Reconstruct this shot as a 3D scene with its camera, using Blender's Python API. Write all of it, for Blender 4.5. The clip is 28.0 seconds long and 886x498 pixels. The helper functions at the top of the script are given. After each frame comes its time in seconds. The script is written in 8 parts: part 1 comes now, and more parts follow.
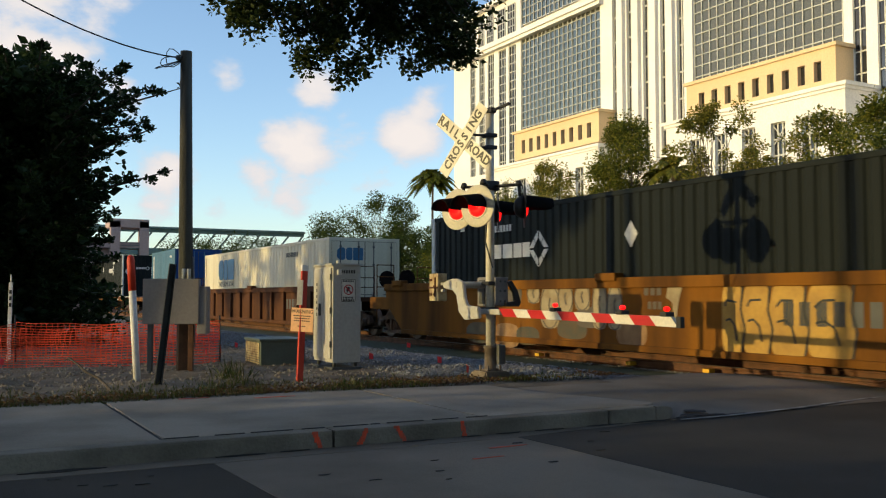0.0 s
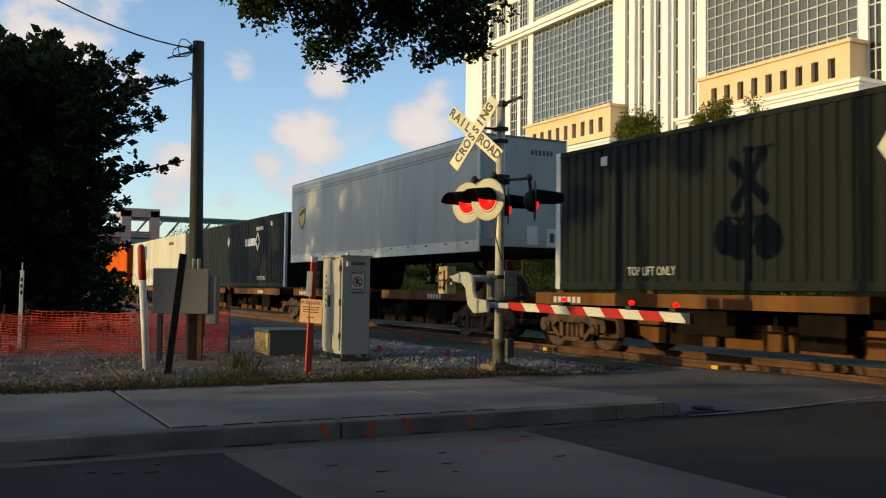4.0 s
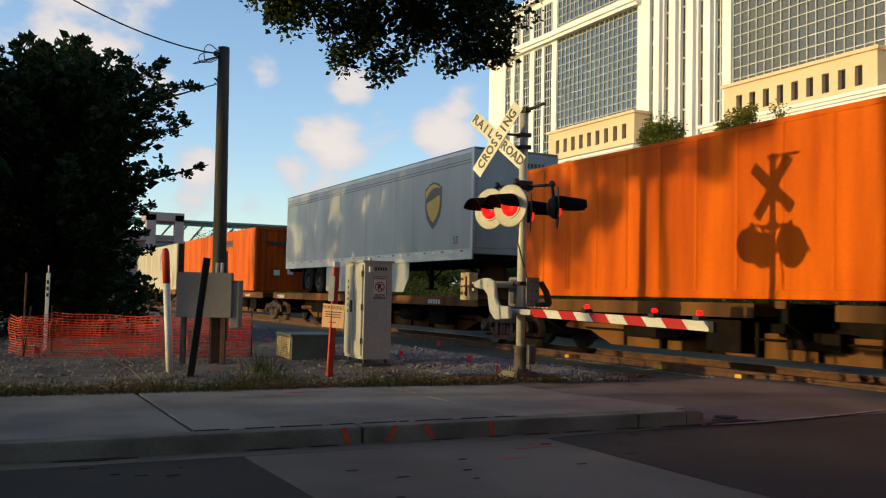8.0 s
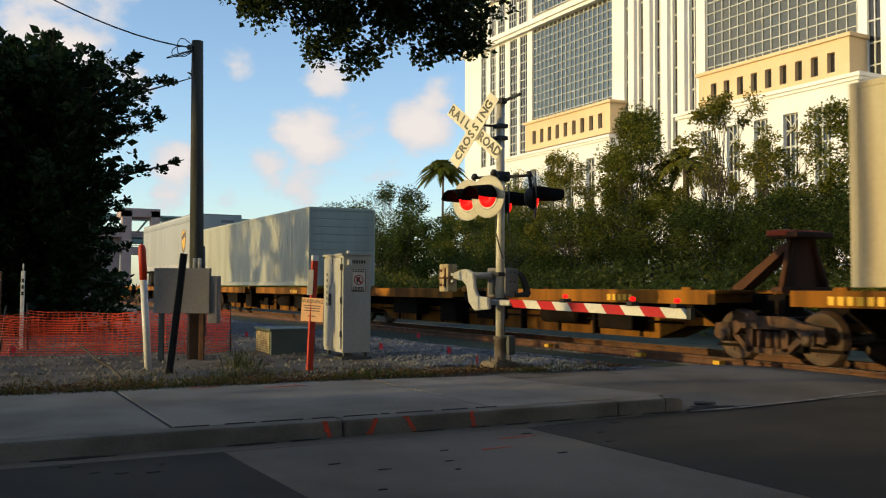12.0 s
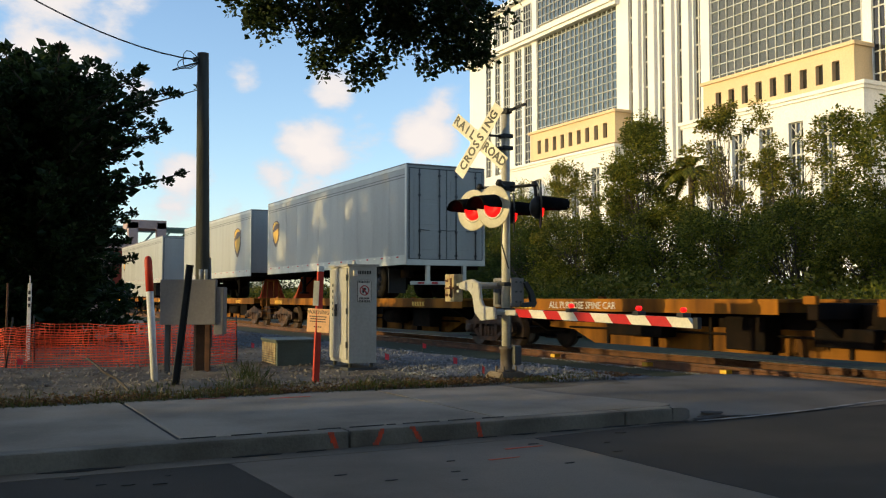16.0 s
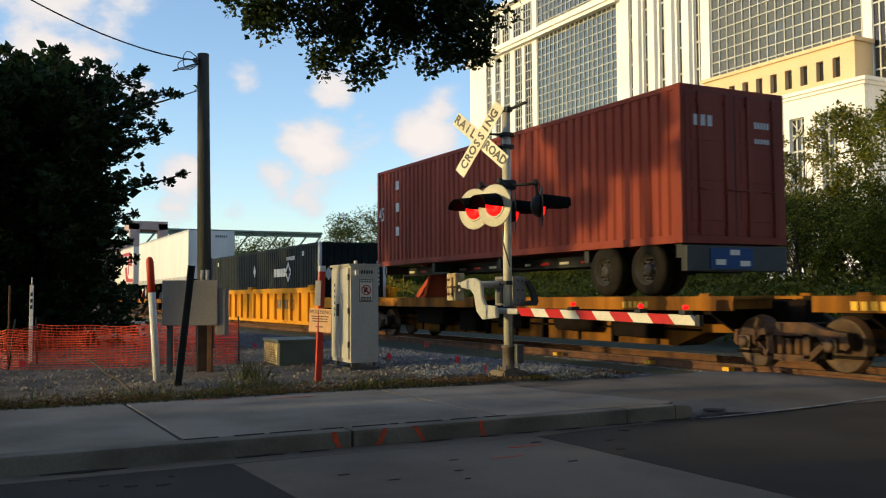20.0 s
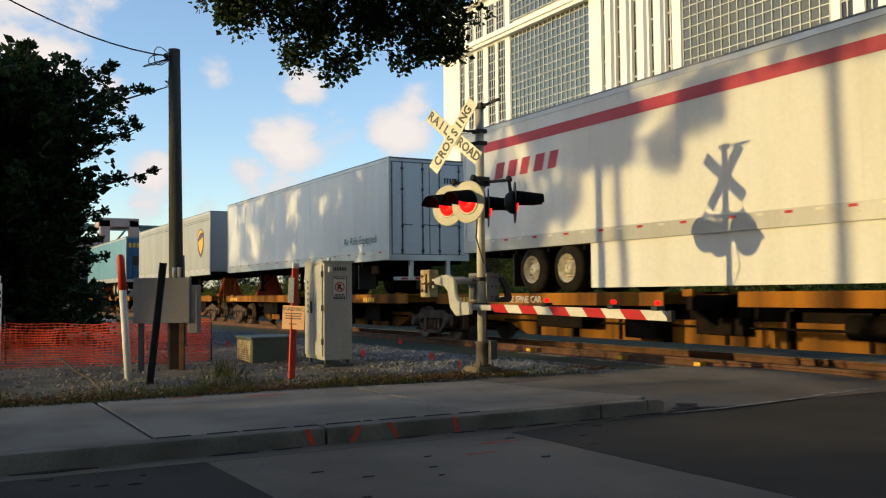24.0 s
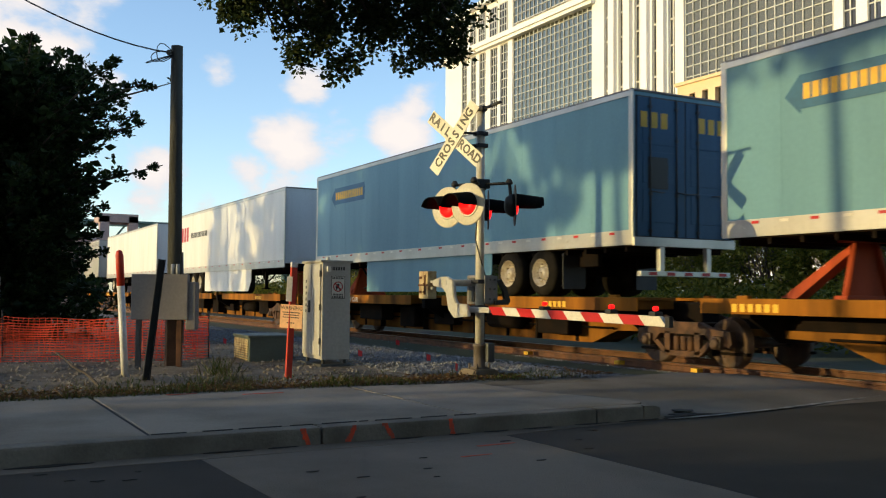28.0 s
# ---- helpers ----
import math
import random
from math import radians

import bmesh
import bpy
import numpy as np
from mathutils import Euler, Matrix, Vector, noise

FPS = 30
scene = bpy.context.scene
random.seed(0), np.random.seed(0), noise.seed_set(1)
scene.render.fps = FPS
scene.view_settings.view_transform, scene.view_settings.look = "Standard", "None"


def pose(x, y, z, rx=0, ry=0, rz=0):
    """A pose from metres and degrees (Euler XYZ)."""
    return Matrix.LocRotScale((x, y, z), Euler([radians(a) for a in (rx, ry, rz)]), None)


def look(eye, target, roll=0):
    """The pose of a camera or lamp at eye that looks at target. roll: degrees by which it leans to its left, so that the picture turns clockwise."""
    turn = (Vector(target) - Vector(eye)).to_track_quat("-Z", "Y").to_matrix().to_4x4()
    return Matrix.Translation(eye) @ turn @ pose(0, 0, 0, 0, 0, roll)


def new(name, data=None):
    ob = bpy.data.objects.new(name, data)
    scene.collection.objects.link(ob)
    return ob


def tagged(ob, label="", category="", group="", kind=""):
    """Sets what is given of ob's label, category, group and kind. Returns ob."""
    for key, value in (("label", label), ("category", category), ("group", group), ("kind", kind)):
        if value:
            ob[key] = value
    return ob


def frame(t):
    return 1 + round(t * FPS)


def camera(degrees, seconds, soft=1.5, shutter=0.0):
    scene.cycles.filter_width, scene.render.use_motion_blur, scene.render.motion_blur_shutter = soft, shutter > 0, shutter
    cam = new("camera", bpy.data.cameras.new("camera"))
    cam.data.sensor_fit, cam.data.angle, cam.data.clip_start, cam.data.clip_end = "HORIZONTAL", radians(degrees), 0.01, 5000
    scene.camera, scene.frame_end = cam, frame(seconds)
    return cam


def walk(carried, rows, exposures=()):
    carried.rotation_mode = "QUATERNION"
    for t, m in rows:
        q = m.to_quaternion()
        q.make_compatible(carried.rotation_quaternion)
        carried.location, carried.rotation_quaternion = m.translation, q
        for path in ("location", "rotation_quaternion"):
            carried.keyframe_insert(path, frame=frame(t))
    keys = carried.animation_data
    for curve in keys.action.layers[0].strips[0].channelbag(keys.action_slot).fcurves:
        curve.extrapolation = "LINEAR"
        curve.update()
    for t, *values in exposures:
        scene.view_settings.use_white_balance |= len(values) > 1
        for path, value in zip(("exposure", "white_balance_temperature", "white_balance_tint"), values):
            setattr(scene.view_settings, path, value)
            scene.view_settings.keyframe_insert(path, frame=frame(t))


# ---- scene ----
EYE = 1.33
TRACK_X = 12.77      # centre line of the track, which runs along y
RAIL = 0.13          # top of the rails
SPEED = 16.88        # metres a second, towards -y
cam = camera(51.0, 28.0, soft=1.15, shutter=0.1)
# seconds, yaw, pitch, roll of a camera held at one spot
ROWS = [
    (0.0, -28.664, 2.962, -0.007),
    (0.5, -28.796, 3.013, -0.095),
    (1.0, -28.994, 3.111, -0.578),
    (1.5, -29.093, 3.207, -0.720),
    (2.0, -28.880, 3.254, -0.675),
    (2.5, -28.550, 3.316, -0.848),
    (3.0, -28.310, 3.282, -0.451),
    (3.5, -28.265, 2.494, -0.565),
    (5.5, -27.061, 2.971, -1.622),
    (6.0, -26.966, 3.244, -1.537),
    (6.5, -26.905, 3.306, -1.599),
    (7.0, -26.801, 3.376, -1.543),
    (7.5, -26.821, 3.105, -1.515),
    (8.0, -26.759, 2.867, -1.201),
    (8.3, -26.610, 2.968, -0.431),
    (8.5, -26.737, 2.847, -1.146),
    (9.0, -26.959, 2.770, -1.094),
    (9.5, -27.246, 2.450, -0.698),
    (10.0, -27.787, 2.269, -0.225),
    (10.5, -28.082, 2.320, -0.079),
    (11.0, -28.180, 2.334, -0.308),
    (11.5, -28.193, 2.239, -0.262),
    (12.0, -28.049, 2.378, -0.273),
    (12.5, -27.950, 2.531, -0.046),
    (14.5, -27.769, 2.787, -0.087),
    (15.0, -27.853, 2.746, -0.200),
    (15.5, -27.814, 2.853, -0.146),
    (16.0, -27.691, 3.006, -0.018),
    (16.5, -27.602, 2.982, -0.100),
    (17.0, -27.639, 2.869, -0.251),
    (17.5, -27.411, 2.960, -0.120),
    (18.0, -27.245, 3.005, -0.110),
    (18.5, -27.283, 2.956, -0.163),
    (19.0, -27.303, 2.960, -0.111),
    (19.5, -27.369, 2.998, 0.170),
    (20.0, -27.583, 2.947, 0.365),
    (20.5, -28.123, 2.828, 0.375),
    (21.0, -28.590, 2.600, 0.715),
    (21.5, -28.765, 2.711, 0.577),
    (23.5, -29.169, 2.620, 0.723),
    (24.0, -29.200, 2.724, 0.571),
    (24.5, -29.287, 2.671, 0.228),
    (25.0, -29.286, 2.737, 0.187),
    (25.5, -28.969, 2.908, 0.147),
    (26.0, -28.697, 2.898, 0.218),
    (26.5, -28.690, 2.873, 0.002),
    (27.0, -28.829, 2.736, -0.173),
    (27.5, -29.147, 2.644, -0.293),
    (28.0, -29.307, 2.827, -0.483),
]
walk(cam, [(t, pose(0, 0, EYE, 90 + pitch, roll, yaw)) for t, yaw, pitch, roll in ROWS], [(0.0, 0.0), (0.4, -0.08), (1.0, -0.2), (3.4, -0.2), (5.5, 0.05), (6.2, 0.08), (7.0, -0.18), (8.0, -0.12), (9.0, 0.0), (10.0, 0.08), (11.2, 0.08), (12.0, -0.08), (15.0, 0.03), (17.0, 0.08), (20.0, 0.05), (21.0, 0.15), (24.0, 0.0), (26.5, 0.02), (28.0, 0.13)])

# ---- light ----
SUN_WAY = Vector((1.0, -0.171, -0.096)).normalized()
SUN_HIGH = math.asin(-SUN_WAY.z)
SUN_AZ = math.atan2(-SUN_WAY.x, -SUN_WAY.y)      # clockwise from +y
sun = new("sun", bpy.data.lights.new("sun", "SUN"))
sun.data.energy, sun.data.angle, sun.data.color = 3.55, radians(0.6), (1.0, 0.765, 0.31)
sun.matrix_world = look((0, 0, 60), Vector((0, 0, 60)) + SUN_WAY)


def make_world():
    w = bpy.data.worlds.new("world")
    scene.world = w
    w.use_nodes = True
    nt = w.node_tree
    nt.nodes.clear()
    n = nt.nodes.new
    link = nt.links.new
    out = n("ShaderNodeOutputWorld")
    bg = n("ShaderNodeBackground")
    sky = n("ShaderNodeTexSky")
    sky.sky_type, sky.sun_disc = "NISHITA", False
    sky.sun_elevation, sky.sun_rotation = SUN_HIGH + radians(12), SUN_AZ
    sky.air_density, sky.dust_density, sky.ozone_density = 1.0, 0.7, 1.8
    co = n("ShaderNodeTexCoord")
    # clouds: drifting cumulus from noise, gathered round some directions
    stretch = n("ShaderNodeMapping")
    stretch.inputs["Scale"].default_value = (1.0, 1.0, 1.7)
    link(co.outputs["Generated"], stretch.inputs["Vector"])
    fine = n("ShaderNodeTexNoise")
    fine.inputs["Scale"].default_value, fine.inputs["Detail"].default_value, fine.inputs["Roughness"].default_value = 13.0, 8.0, 0.55
    link(stretch.outputs["Vector"], fine.inputs["Vector"])
    total = None
    for yaw, high, size, strength in CLOUDS:
        c = Vector((-math.sin(radians(yaw)) * math.cos(radians(high)), math.cos(radians(yaw)) * math.cos(radians(high)), math.sin(radians(high))))
        gap = n("ShaderNodeVectorMath")
        gap.operation = "DISTANCE"
        link(co.outputs["Generated"], gap.inputs[0])
        gap.inputs[1].default_value = c
        near = n("ShaderNodeMapRange")
        near.interpolation_type = "SMOOTHSTEP"
        near.inputs["From Min"].default_value, near.inputs["From Max"].default_value = 0.0, radians(size)
        near.inputs["To Min"].default_value, near.inputs["To Max"].default_value = strength, 0.0
        link(gap.outputs["Value"], near.inputs["Value"])
        if total is None:
            total = near.outputs["Result"]
        else:
            add = n("ShaderNodeMath")
            add.operation = "MAXIMUM"
            link(total, add.inputs[0])
            link(near.outputs["Result"], add.inputs[1])
            total = add.outputs["Value"]
    both = n("ShaderNodeMath")
    both.operation = "ADD"
    link(fine.outputs["Fac"], both.inputs[0])
    link(total, both.inputs[1])
    mask = n("ShaderNodeMapRange")
    mask.interpolation_type = "SMOOTHSTEP"
    mask.inputs["From Min"].default_value, mask.inputs["From Max"].default_value = 0.68, 0.93
    link(both.outputs["Value"], mask.inputs["Value"])
    tint = n("ShaderNodeMapRange")
    tint.data_type = "FLOAT_VECTOR"
    link(both.outputs["Value"], tint.inputs["Vector"])
    tint.inputs[7].default_value = (0.62, 0.62, 0.62)
    tint.inputs[8].default_value = (1.05, 1.05, 1.05)
    tint.inputs[9].default_value = CLOUD_DIM
    tint.inputs[10].default_value = CLOUD_BRIGHT
    clear = n("ShaderNodeMixRGB")
    clear.blend_type = "MULTIPLY"
    clear.inputs["Color2"].default_value = SKY_TINT
    link(sky.outputs["Color"], clear.inputs["Color1"])
    lit = n("ShaderNodeMixRGB")
    link(mask.outputs["Result"], lit.inputs["Fac"])
    link(clear.outputs["Color"], lit.inputs["Color1"])
    link(tint.outputs["Vector"], lit.inputs["Color2"])
    link(lit.outputs["Color"], bg.inputs["Color"])
    clear.inputs["Fac"].default_value = 1.0
    bg.inputs["Strength"].default_value = SKY
    link(bg.outputs["Background"], out.inputs["Surface"])


SKY = 0.205
SKY_TINT = (1.05, 1.10, 1.14, 1)      # humid, bright clear air
CLOUD_DIM, CLOUD_BRIGHT = (3.0, 3.25, 3.7), (4.5, 4.15, 3.95)
# yaw, height (degrees), size (degrees), strength
CLOUDS = [(-4.6, 14.6, 7.5, 0.52), (-7.6, 15.4, 4.6, 0.44), (-1.5, 17.5, 6.0, 0.44), (-19.9, 9.6, 4.4, 0.50), (-20.8, 12.2, 3.0, 0.44), (-22.6, 10.0, 3.4, 0.38), (-17.3, 7.1, 2.8, 0.52), (-19.2, 6.5, 2.6, 0.44), (-26.6, 9.7, 4.2, 0.54), (-27.4, 11.6, 3.0, 0.46), (-25.0, 7.6, 3.0, 0.34), (-15.4, 13.0, 2.2, 0.32), (-15.1, 5.5, 2.0, 0.34), (-11.7, 6.9, 3.4, 0.42), (-2.0, 11.8, 3.2, 0.46), (-9.5, 11.5, 2.4, 0.24),
          (46.0, 15.0, 8.0, 0.52), (52.0, 18.0, 9.0, 0.52), (41.0, 18.5, 4.5, 0.40), (33.0, 24.0, 6.0, 0.36), (58.0, 26.0, 9.0, 0.42), (120.0, 25.0, 25.0, 0.25), (62.0, 22.0, 16.0, 0.25), (-140.0, 30.0, 30.0, 0.25)]
make_world()

# ---- materials ----
def surf(name, col, rough=0.6, metal=0.0, col2=None, scale=2.0, mix=0.5, fine=40.0, bump=0.15, streak=1.0, emit=None, spread=0.0, gloss=0.5, grain=0.35):
    """A painted or mineral surface: two colours mixed by a coarse and a fine noise, with relief. streak below 1 draws the noise out upright."""
    m = bpy.data.materials.new(name)
    m.use_nodes = True
    nt = m.node_tree
    p = nt.nodes["Principled BSDF"]
    n, link = nt.nodes.new, nt.links.new
    col2 = col2 or tuple(c * 0.72 for c in col)
    co = n("ShaderNodeTexCoord")
    mp = n("ShaderNodeMapping")
    mp.inputs["Scale"].default_value = (1, 1, streak)
    link(co.outputs["Object"], mp.inputs["Vector"])
    a, b = n("ShaderNodeTexNoise"), n("ShaderNodeTexNoise")
    a.inputs["Scale"].default_value, a.inputs["Detail"].default_value = scale, 6.0
    b.inputs["Scale"].default_value, b.inputs["Detail"].default_value = fine, 4.0
    link(mp.outputs["Vector"], a.inputs["Vector"])
    link(co.outputs["Object"], b.inputs["Vector"])
    ramp = n("ShaderNodeMapRange")
    ramp.inputs["From Min"].default_value, ramp.inputs["From Max"].default_value = 0.38, 0.66
    ramp.inputs["To Max"].default_value = mix
    link(a.outputs["Fac"], ramp.inputs["Value"])
    c1 = n("ShaderNodeMixRGB")
    c1.inputs["Color1"].default_value, c1.inputs["Color2"].default_value = (*col, 1), (*col2, 1)
    link(ramp.outputs["Result"], c1.inputs["Fac"])
    c2 = n("ShaderNodeMixRGB")
    c2.blend_type = "MULTIPLY"
    c2.inputs["Fac"].default_value = grain
    link(c1.outputs["Color"], c2.inputs["Color1"])
    link(b.outputs["Fac"], c2.inputs["Color2"])
    gain = n("ShaderNodeMixRGB")
    gain.blend_type, gain.inputs["Fac"].default_value = "MULTIPLY", 1.0
    gain.inputs["Color2"].default_value = (*[1 + grain * 0.57] * 3, 1)
    link(c2.outputs["Color"], gain.inputs["Color1"])
    last = gain.outputs["Color"]
    if spread:
        info = n("ShaderNodeObjectInfo")
        hs = n("ShaderNodeHueSaturation")
        mr = n("ShaderNodeMapRange")
        mr.inputs["To Min"].default_value, mr.inputs["To Max"].default_value = 1 - spread, 1 + spread
        link(info.outputs["Random"], mr.inputs["Value"])
        link(mr.outputs["Result"], hs.inputs["Value"])
        link(last, hs.inputs["Color"])
        last = hs.outputs["Color"]
    link(last, p.inputs["Base Color"])
    rr = n("ShaderNodeMapRange")
    rr.inputs["To Min"].default_value, rr.inputs["To Max"].default_value = max(0.02, rough - 0.1), min(1, rough + 0.12)
    link(a.outputs["Fac"], rr.inputs["Value"])
    link(rr.outputs["Result"], p.inputs["Roughness"])
    p.inputs["Metallic"].default_value = metal
    p.inputs["Specular IOR Level"].default_value = gloss
    if bump:
        bp = n("ShaderNodeBump")
        bp.inputs["Strength"].default_value, bp.inputs["Distance"].default_value = bump, 0.02
        link(b.outputs["Fac"], bp.inputs["Height"])
        link(bp.outputs["Normal"], p.inputs["Normal"])
    if emit:
        p.inputs["Emission Color"].default_value = (*col, 1)
        p.inputs["Emission Strength"].default_value = emit
    return m


def leaf_mat(name, a, b, c):
    """Leaves: a colour picked per leaf, with light passing through."""
    m = bpy.data.materials.new(name)
    m.use_nodes = True
    nt = m.node_tree
    p = nt.nodes["Principled BSDF"]
    n, link = nt.nodes.new, nt.links.new
    geo = n("ShaderNodeNewGeometry")
    ramp = n("ShaderNodeValToRGB")
    ramp.color_ramp.elements[0].color, ramp.color_ramp.elements[1].color = (*a, 1), (*c, 1)
    e = ramp.color_ramp.elements.new(0.5)
    e.color = (*b, 1)
    link(geo.outputs["Random Per Island"], ramp.inputs["Fac"])
    link(ramp.outputs["Color"], p.inputs["Base Color"])
    p.inputs["Roughness"].default_value = 0.5
    p.inputs["Specular IOR Level"].default_value = 0.15
    tr = n("ShaderNodeBsdfTranslucent")
    link(ramp.outputs["Color"], tr.inputs["Color"])
    mix = n("ShaderNodeMixShader")
    mix.inputs["Fac"].default_value = 0.36
    link(p.outputs["BSDF"], mix.inputs[1])
    link(tr.outputs["BSDF"], mix.inputs[2])
    link(mix.outputs["Shader"], nt.nodes["Material Output"].inputs["Surface"])
    return m


def glass_wall_mat(name, col, rough):
    m = bpy.data.materials.new(name)
    m.use_nodes = True
    p = m.node_tree.nodes["Principled BSDF"]
    p.inputs["Base Color"].default_value = (*col, 1)
    p.inputs["Metallic"].default_value, p.inputs["Roughness"].default_value = 0.75, rough
    n, link = m.node_tree.nodes.new, m.node_tree.links.new
    co = n("ShaderNodeTexCoord")
    ns = n("ShaderNodeTexNoise")
    ns.inputs["Scale"].default_value = 0.5
    link(co.outputs["Object"], ns.inputs["Vector"])
    bp = n("ShaderNodeBump")
    bp.inputs["Strength"].default_value, bp.inputs["Distance"].default_value = 0.25, 0.05
    link(ns.outputs["Fac"], bp.inputs["Height"])
    link(bp.outputs["Normal"], p.inputs["Normal"])
    return m


ASPHALT_OLD = surf("asphalt_old", (0.235, 0.20, 0.162), 0.9, col2=(0.13, 0.109, 0.085), scale=0.6, mix=0.8, fine=70, bump=0.5, gloss=0.2)
ASPHALT_NEW = surf("asphalt_patch", (0.050, 0.045, 0.038), 0.88, col2=(0.078, 0.069, 0.057), scale=0.8, mix=0.8, fine=70, bump=0.5, gloss=0.2)
LINEPAINT = surf("faded_line_paint", (0.36, 0.34, 0.31), 0.8, col2=(0.09, 0.088, 0.086), scale=5, mix=0.9, fine=40, bump=0.2)
CONCRETE = surf("concrete", (0.315, 0.272, 0.22), 0.9, col2=(0.175, 0.149, 0.117), scale=0.9, mix=0.85, fine=45, bump=0.3, gloss=0.25)
CONCRETE_LIGHT = surf("concrete_light", (0.42, 0.39, 0.34), 0.85, scale=3, fine=45, bump=0.3)
KERB = surf("kerb_concrete", (0.225, 0.198, 0.162), 0.88, col2=(0.10, 0.086, 0.068), scale=1.6, mix=0.8, fine=40, bump=0.35)
JOINT = surf("joint_dirt", (0.03, 0.028, 0.026), 0.95, fine=30)
DIRT = surf("sandy_dirt", (0.19, 0.145, 0.098), 0.95, col2=(0.065, 0.046, 0.028), scale=1.3, mix=0.95, fine=22, bump=0.9)
VERGE = surf("verge_soil", (0.11, 0.08, 0.05), 0.95, col2=(0.06, 0.06, 0.03), scale=3, mix=0.9, fine=25, bump=0.9)
PEBBLE = surf("pale_pebble", (0.23, 0.20, 0.17), 0.95, col2=(0.12, 0.10, 0.08), scale=3, mix=0.9, fine=40, bump=0.3)
STONE = surf("ballast_stone", (0.24, 0.24, 0.25), 0.9, col2=(0.09, 0.088, 0.088), scale=9, mix=0.8, fine=30, bump=0.4)
FARGROUND = surf("far_grass", (0.035, 0.045, 0.016), 0.95, col2=(0.07, 0.06, 0.032), scale=0.2, fine=8, bump=0.5)
# browner and darker than the loose stones
BEDSTONE = surf("dark_ballast", (0.10, 0.09, 0.078), 0.95, col2=(0.035, 0.03, 0.026), scale=5, mix=0.9, fine=24, bump=1.0, gloss=0.1)
RUST = surf("rusted_steel", (0.135, 0.054, 0.022), 0.8, metal=0.2, col2=(0.06, 0.03, 0.018), scale=4, mix=0.8, fine=40, bump=0.3)
RAILTOP = surf("polished_rail", (0.35, 0.33, 0.31), 0.32, metal=0.9, scale=3, fine=60, bump=0.05)
TIE = surf("tie_timber", (0.11, 0.058, 0.03), 0.9, col2=(0.035, 0.022, 0.015), scale=5, fine=30, bump=0.6, spread=0.35)
LITTER = leaf_mat("dry_leaf_litter", (0.05, 0.028, 0.014), (0.11, 0.06, 0.025), (0.18, 0.11, 0.05))
GREYPAINT = surf("grey_enamel", (0.44, 0.42, 0.375), 0.5, col2=(0.33, 0.31, 0.27), scale=2.5, mix=0.5, fine=20, bump=0.06, streak=0.3)
GREYDARK = surf("dark_grey_enamel", (0.06, 0.062, 0.06), 0.6, scale=3, fine=25, bump=0.1)
HOODBLACK = surf("matt_black_hood", (0.010, 0.010, 0.010), 0.95, scale=4, fine=30, bump=0.05, gloss=0.03)
ALU = surf("aluminium_mast", (0.60, 0.56, 0.47), 0.5, metal=0.15, col2=(0.40, 0.36, 0.28), scale=6, fine=40, bump=0.05)
# dark sleeve colour in place of the shadow at the mast foot
SLEEVESHADE = surf("shade_dark_steel", (0.13, 0.10, 0.075), 0.75, col2=(0.05, 0.035, 0.025), scale=6, mix=0.8, fine=40, bump=0.1)
WEIGHT = surf("rusty_cream_weight", (0.50, 0.40, 0.22), 0.75, col2=(0.20, 0.11, 0.05), scale=7, mix=0.9, fine=30, bump=0.2)
BLACKSTEEL = surf("black_painted_steel", (0.012, 0.012, 0.013), 0.6, scale=4, fine=30, bump=0.1)
WHITEREFL = surf("reflective_white", (0.66, 0.62, 0.54), 0.45, col2=(0.5, 0.46, 0.38), scale=3, fine=30, bump=0.03)
DISC = surf("signal_background", (0.52, 0.48, 0.38), 0.5, col2=(0.40, 0.36, 0.28), scale=4, fine=30, bump=0.04)
REDREFL = surf("reflective_red", (0.46, 0.006, 0.008), 0.45, scale=3, fine=30, bump=0.03)
SIGNBLACK = surf("sign_black", (0.015, 0.014, 0.013), 0.5, fine=20, bump=0)
SIGNRED = surf("sign_red", (0.45, 0.03, 0.03), 0.5, fine=20, bump=0)
LENS = surf("red_lens_lit", (1.0, 0.006, 0.005), 0.3, emit=1.8, fine=30, bump=0)
LENS_DIM = surf("red_lens_dark", (0.12, 0.006, 0.006), 0.2, fine=30, bump=0)
ORANGEPAINT = surf("orange_marker_paint", (0.55, 0.035, 0.012), 0.55, col2=(0.40, 0.03, 0.014), scale=4, fine=30, bump=0.1)
SPRAY = surf("orange_spray", (0.72, 0.075, 0.025), 0.85, col2=(0.34, 0.09, 0.055), scale=16, mix=0.9, fine=40, bump=0.2)
WHITEPIPE = surf("white_plastic_pipe", (0.72, 0.70, 0.68), 0.45, col2=(0.55, 0.5, 0.46), scale=4, fine=25, bump=0.05)
MESHORANGE = surf("orange_safety_mesh", (0.90, 0.075, 0.016), 0.55, fine=30, bump=0)
POLEWOOD = surf("weathered_pole_wood", (0.062, 0.062, 0.050), 0.9, col2=(0.024, 0.024, 0.020), scale=7, mix=0.9, fine=30, bump=0.6, streak=0.08)
CABLE = surf("black_cable", (0.012, 0.012, 0.012), 0.6, fine=30, bump=0)
UTILGREY = surf("utility_box_grey", (0.19, 0.172, 0.165), 0.65, col2=(0.15, 0.135, 0.13), scale=2, fine=25, bump=0.08)
UTILGREEN = surf("utility_box_green", (0.10, 0.125, 0.11), 0.6, col2=(0.07, 0.08, 0.07), scale=2, fine=25, bump=0.15)
WARNORANGE = surf("warning_sign_orange", (0.78, 0.42, 0.20), 0.6, col2=(0.62, 0.34, 0.18), scale=4, fine=25, bump=0.02)
FLAGRED = surf("pink_flag", (0.9, 0.05, 0.06), 0.6, fine=20, bump=0)
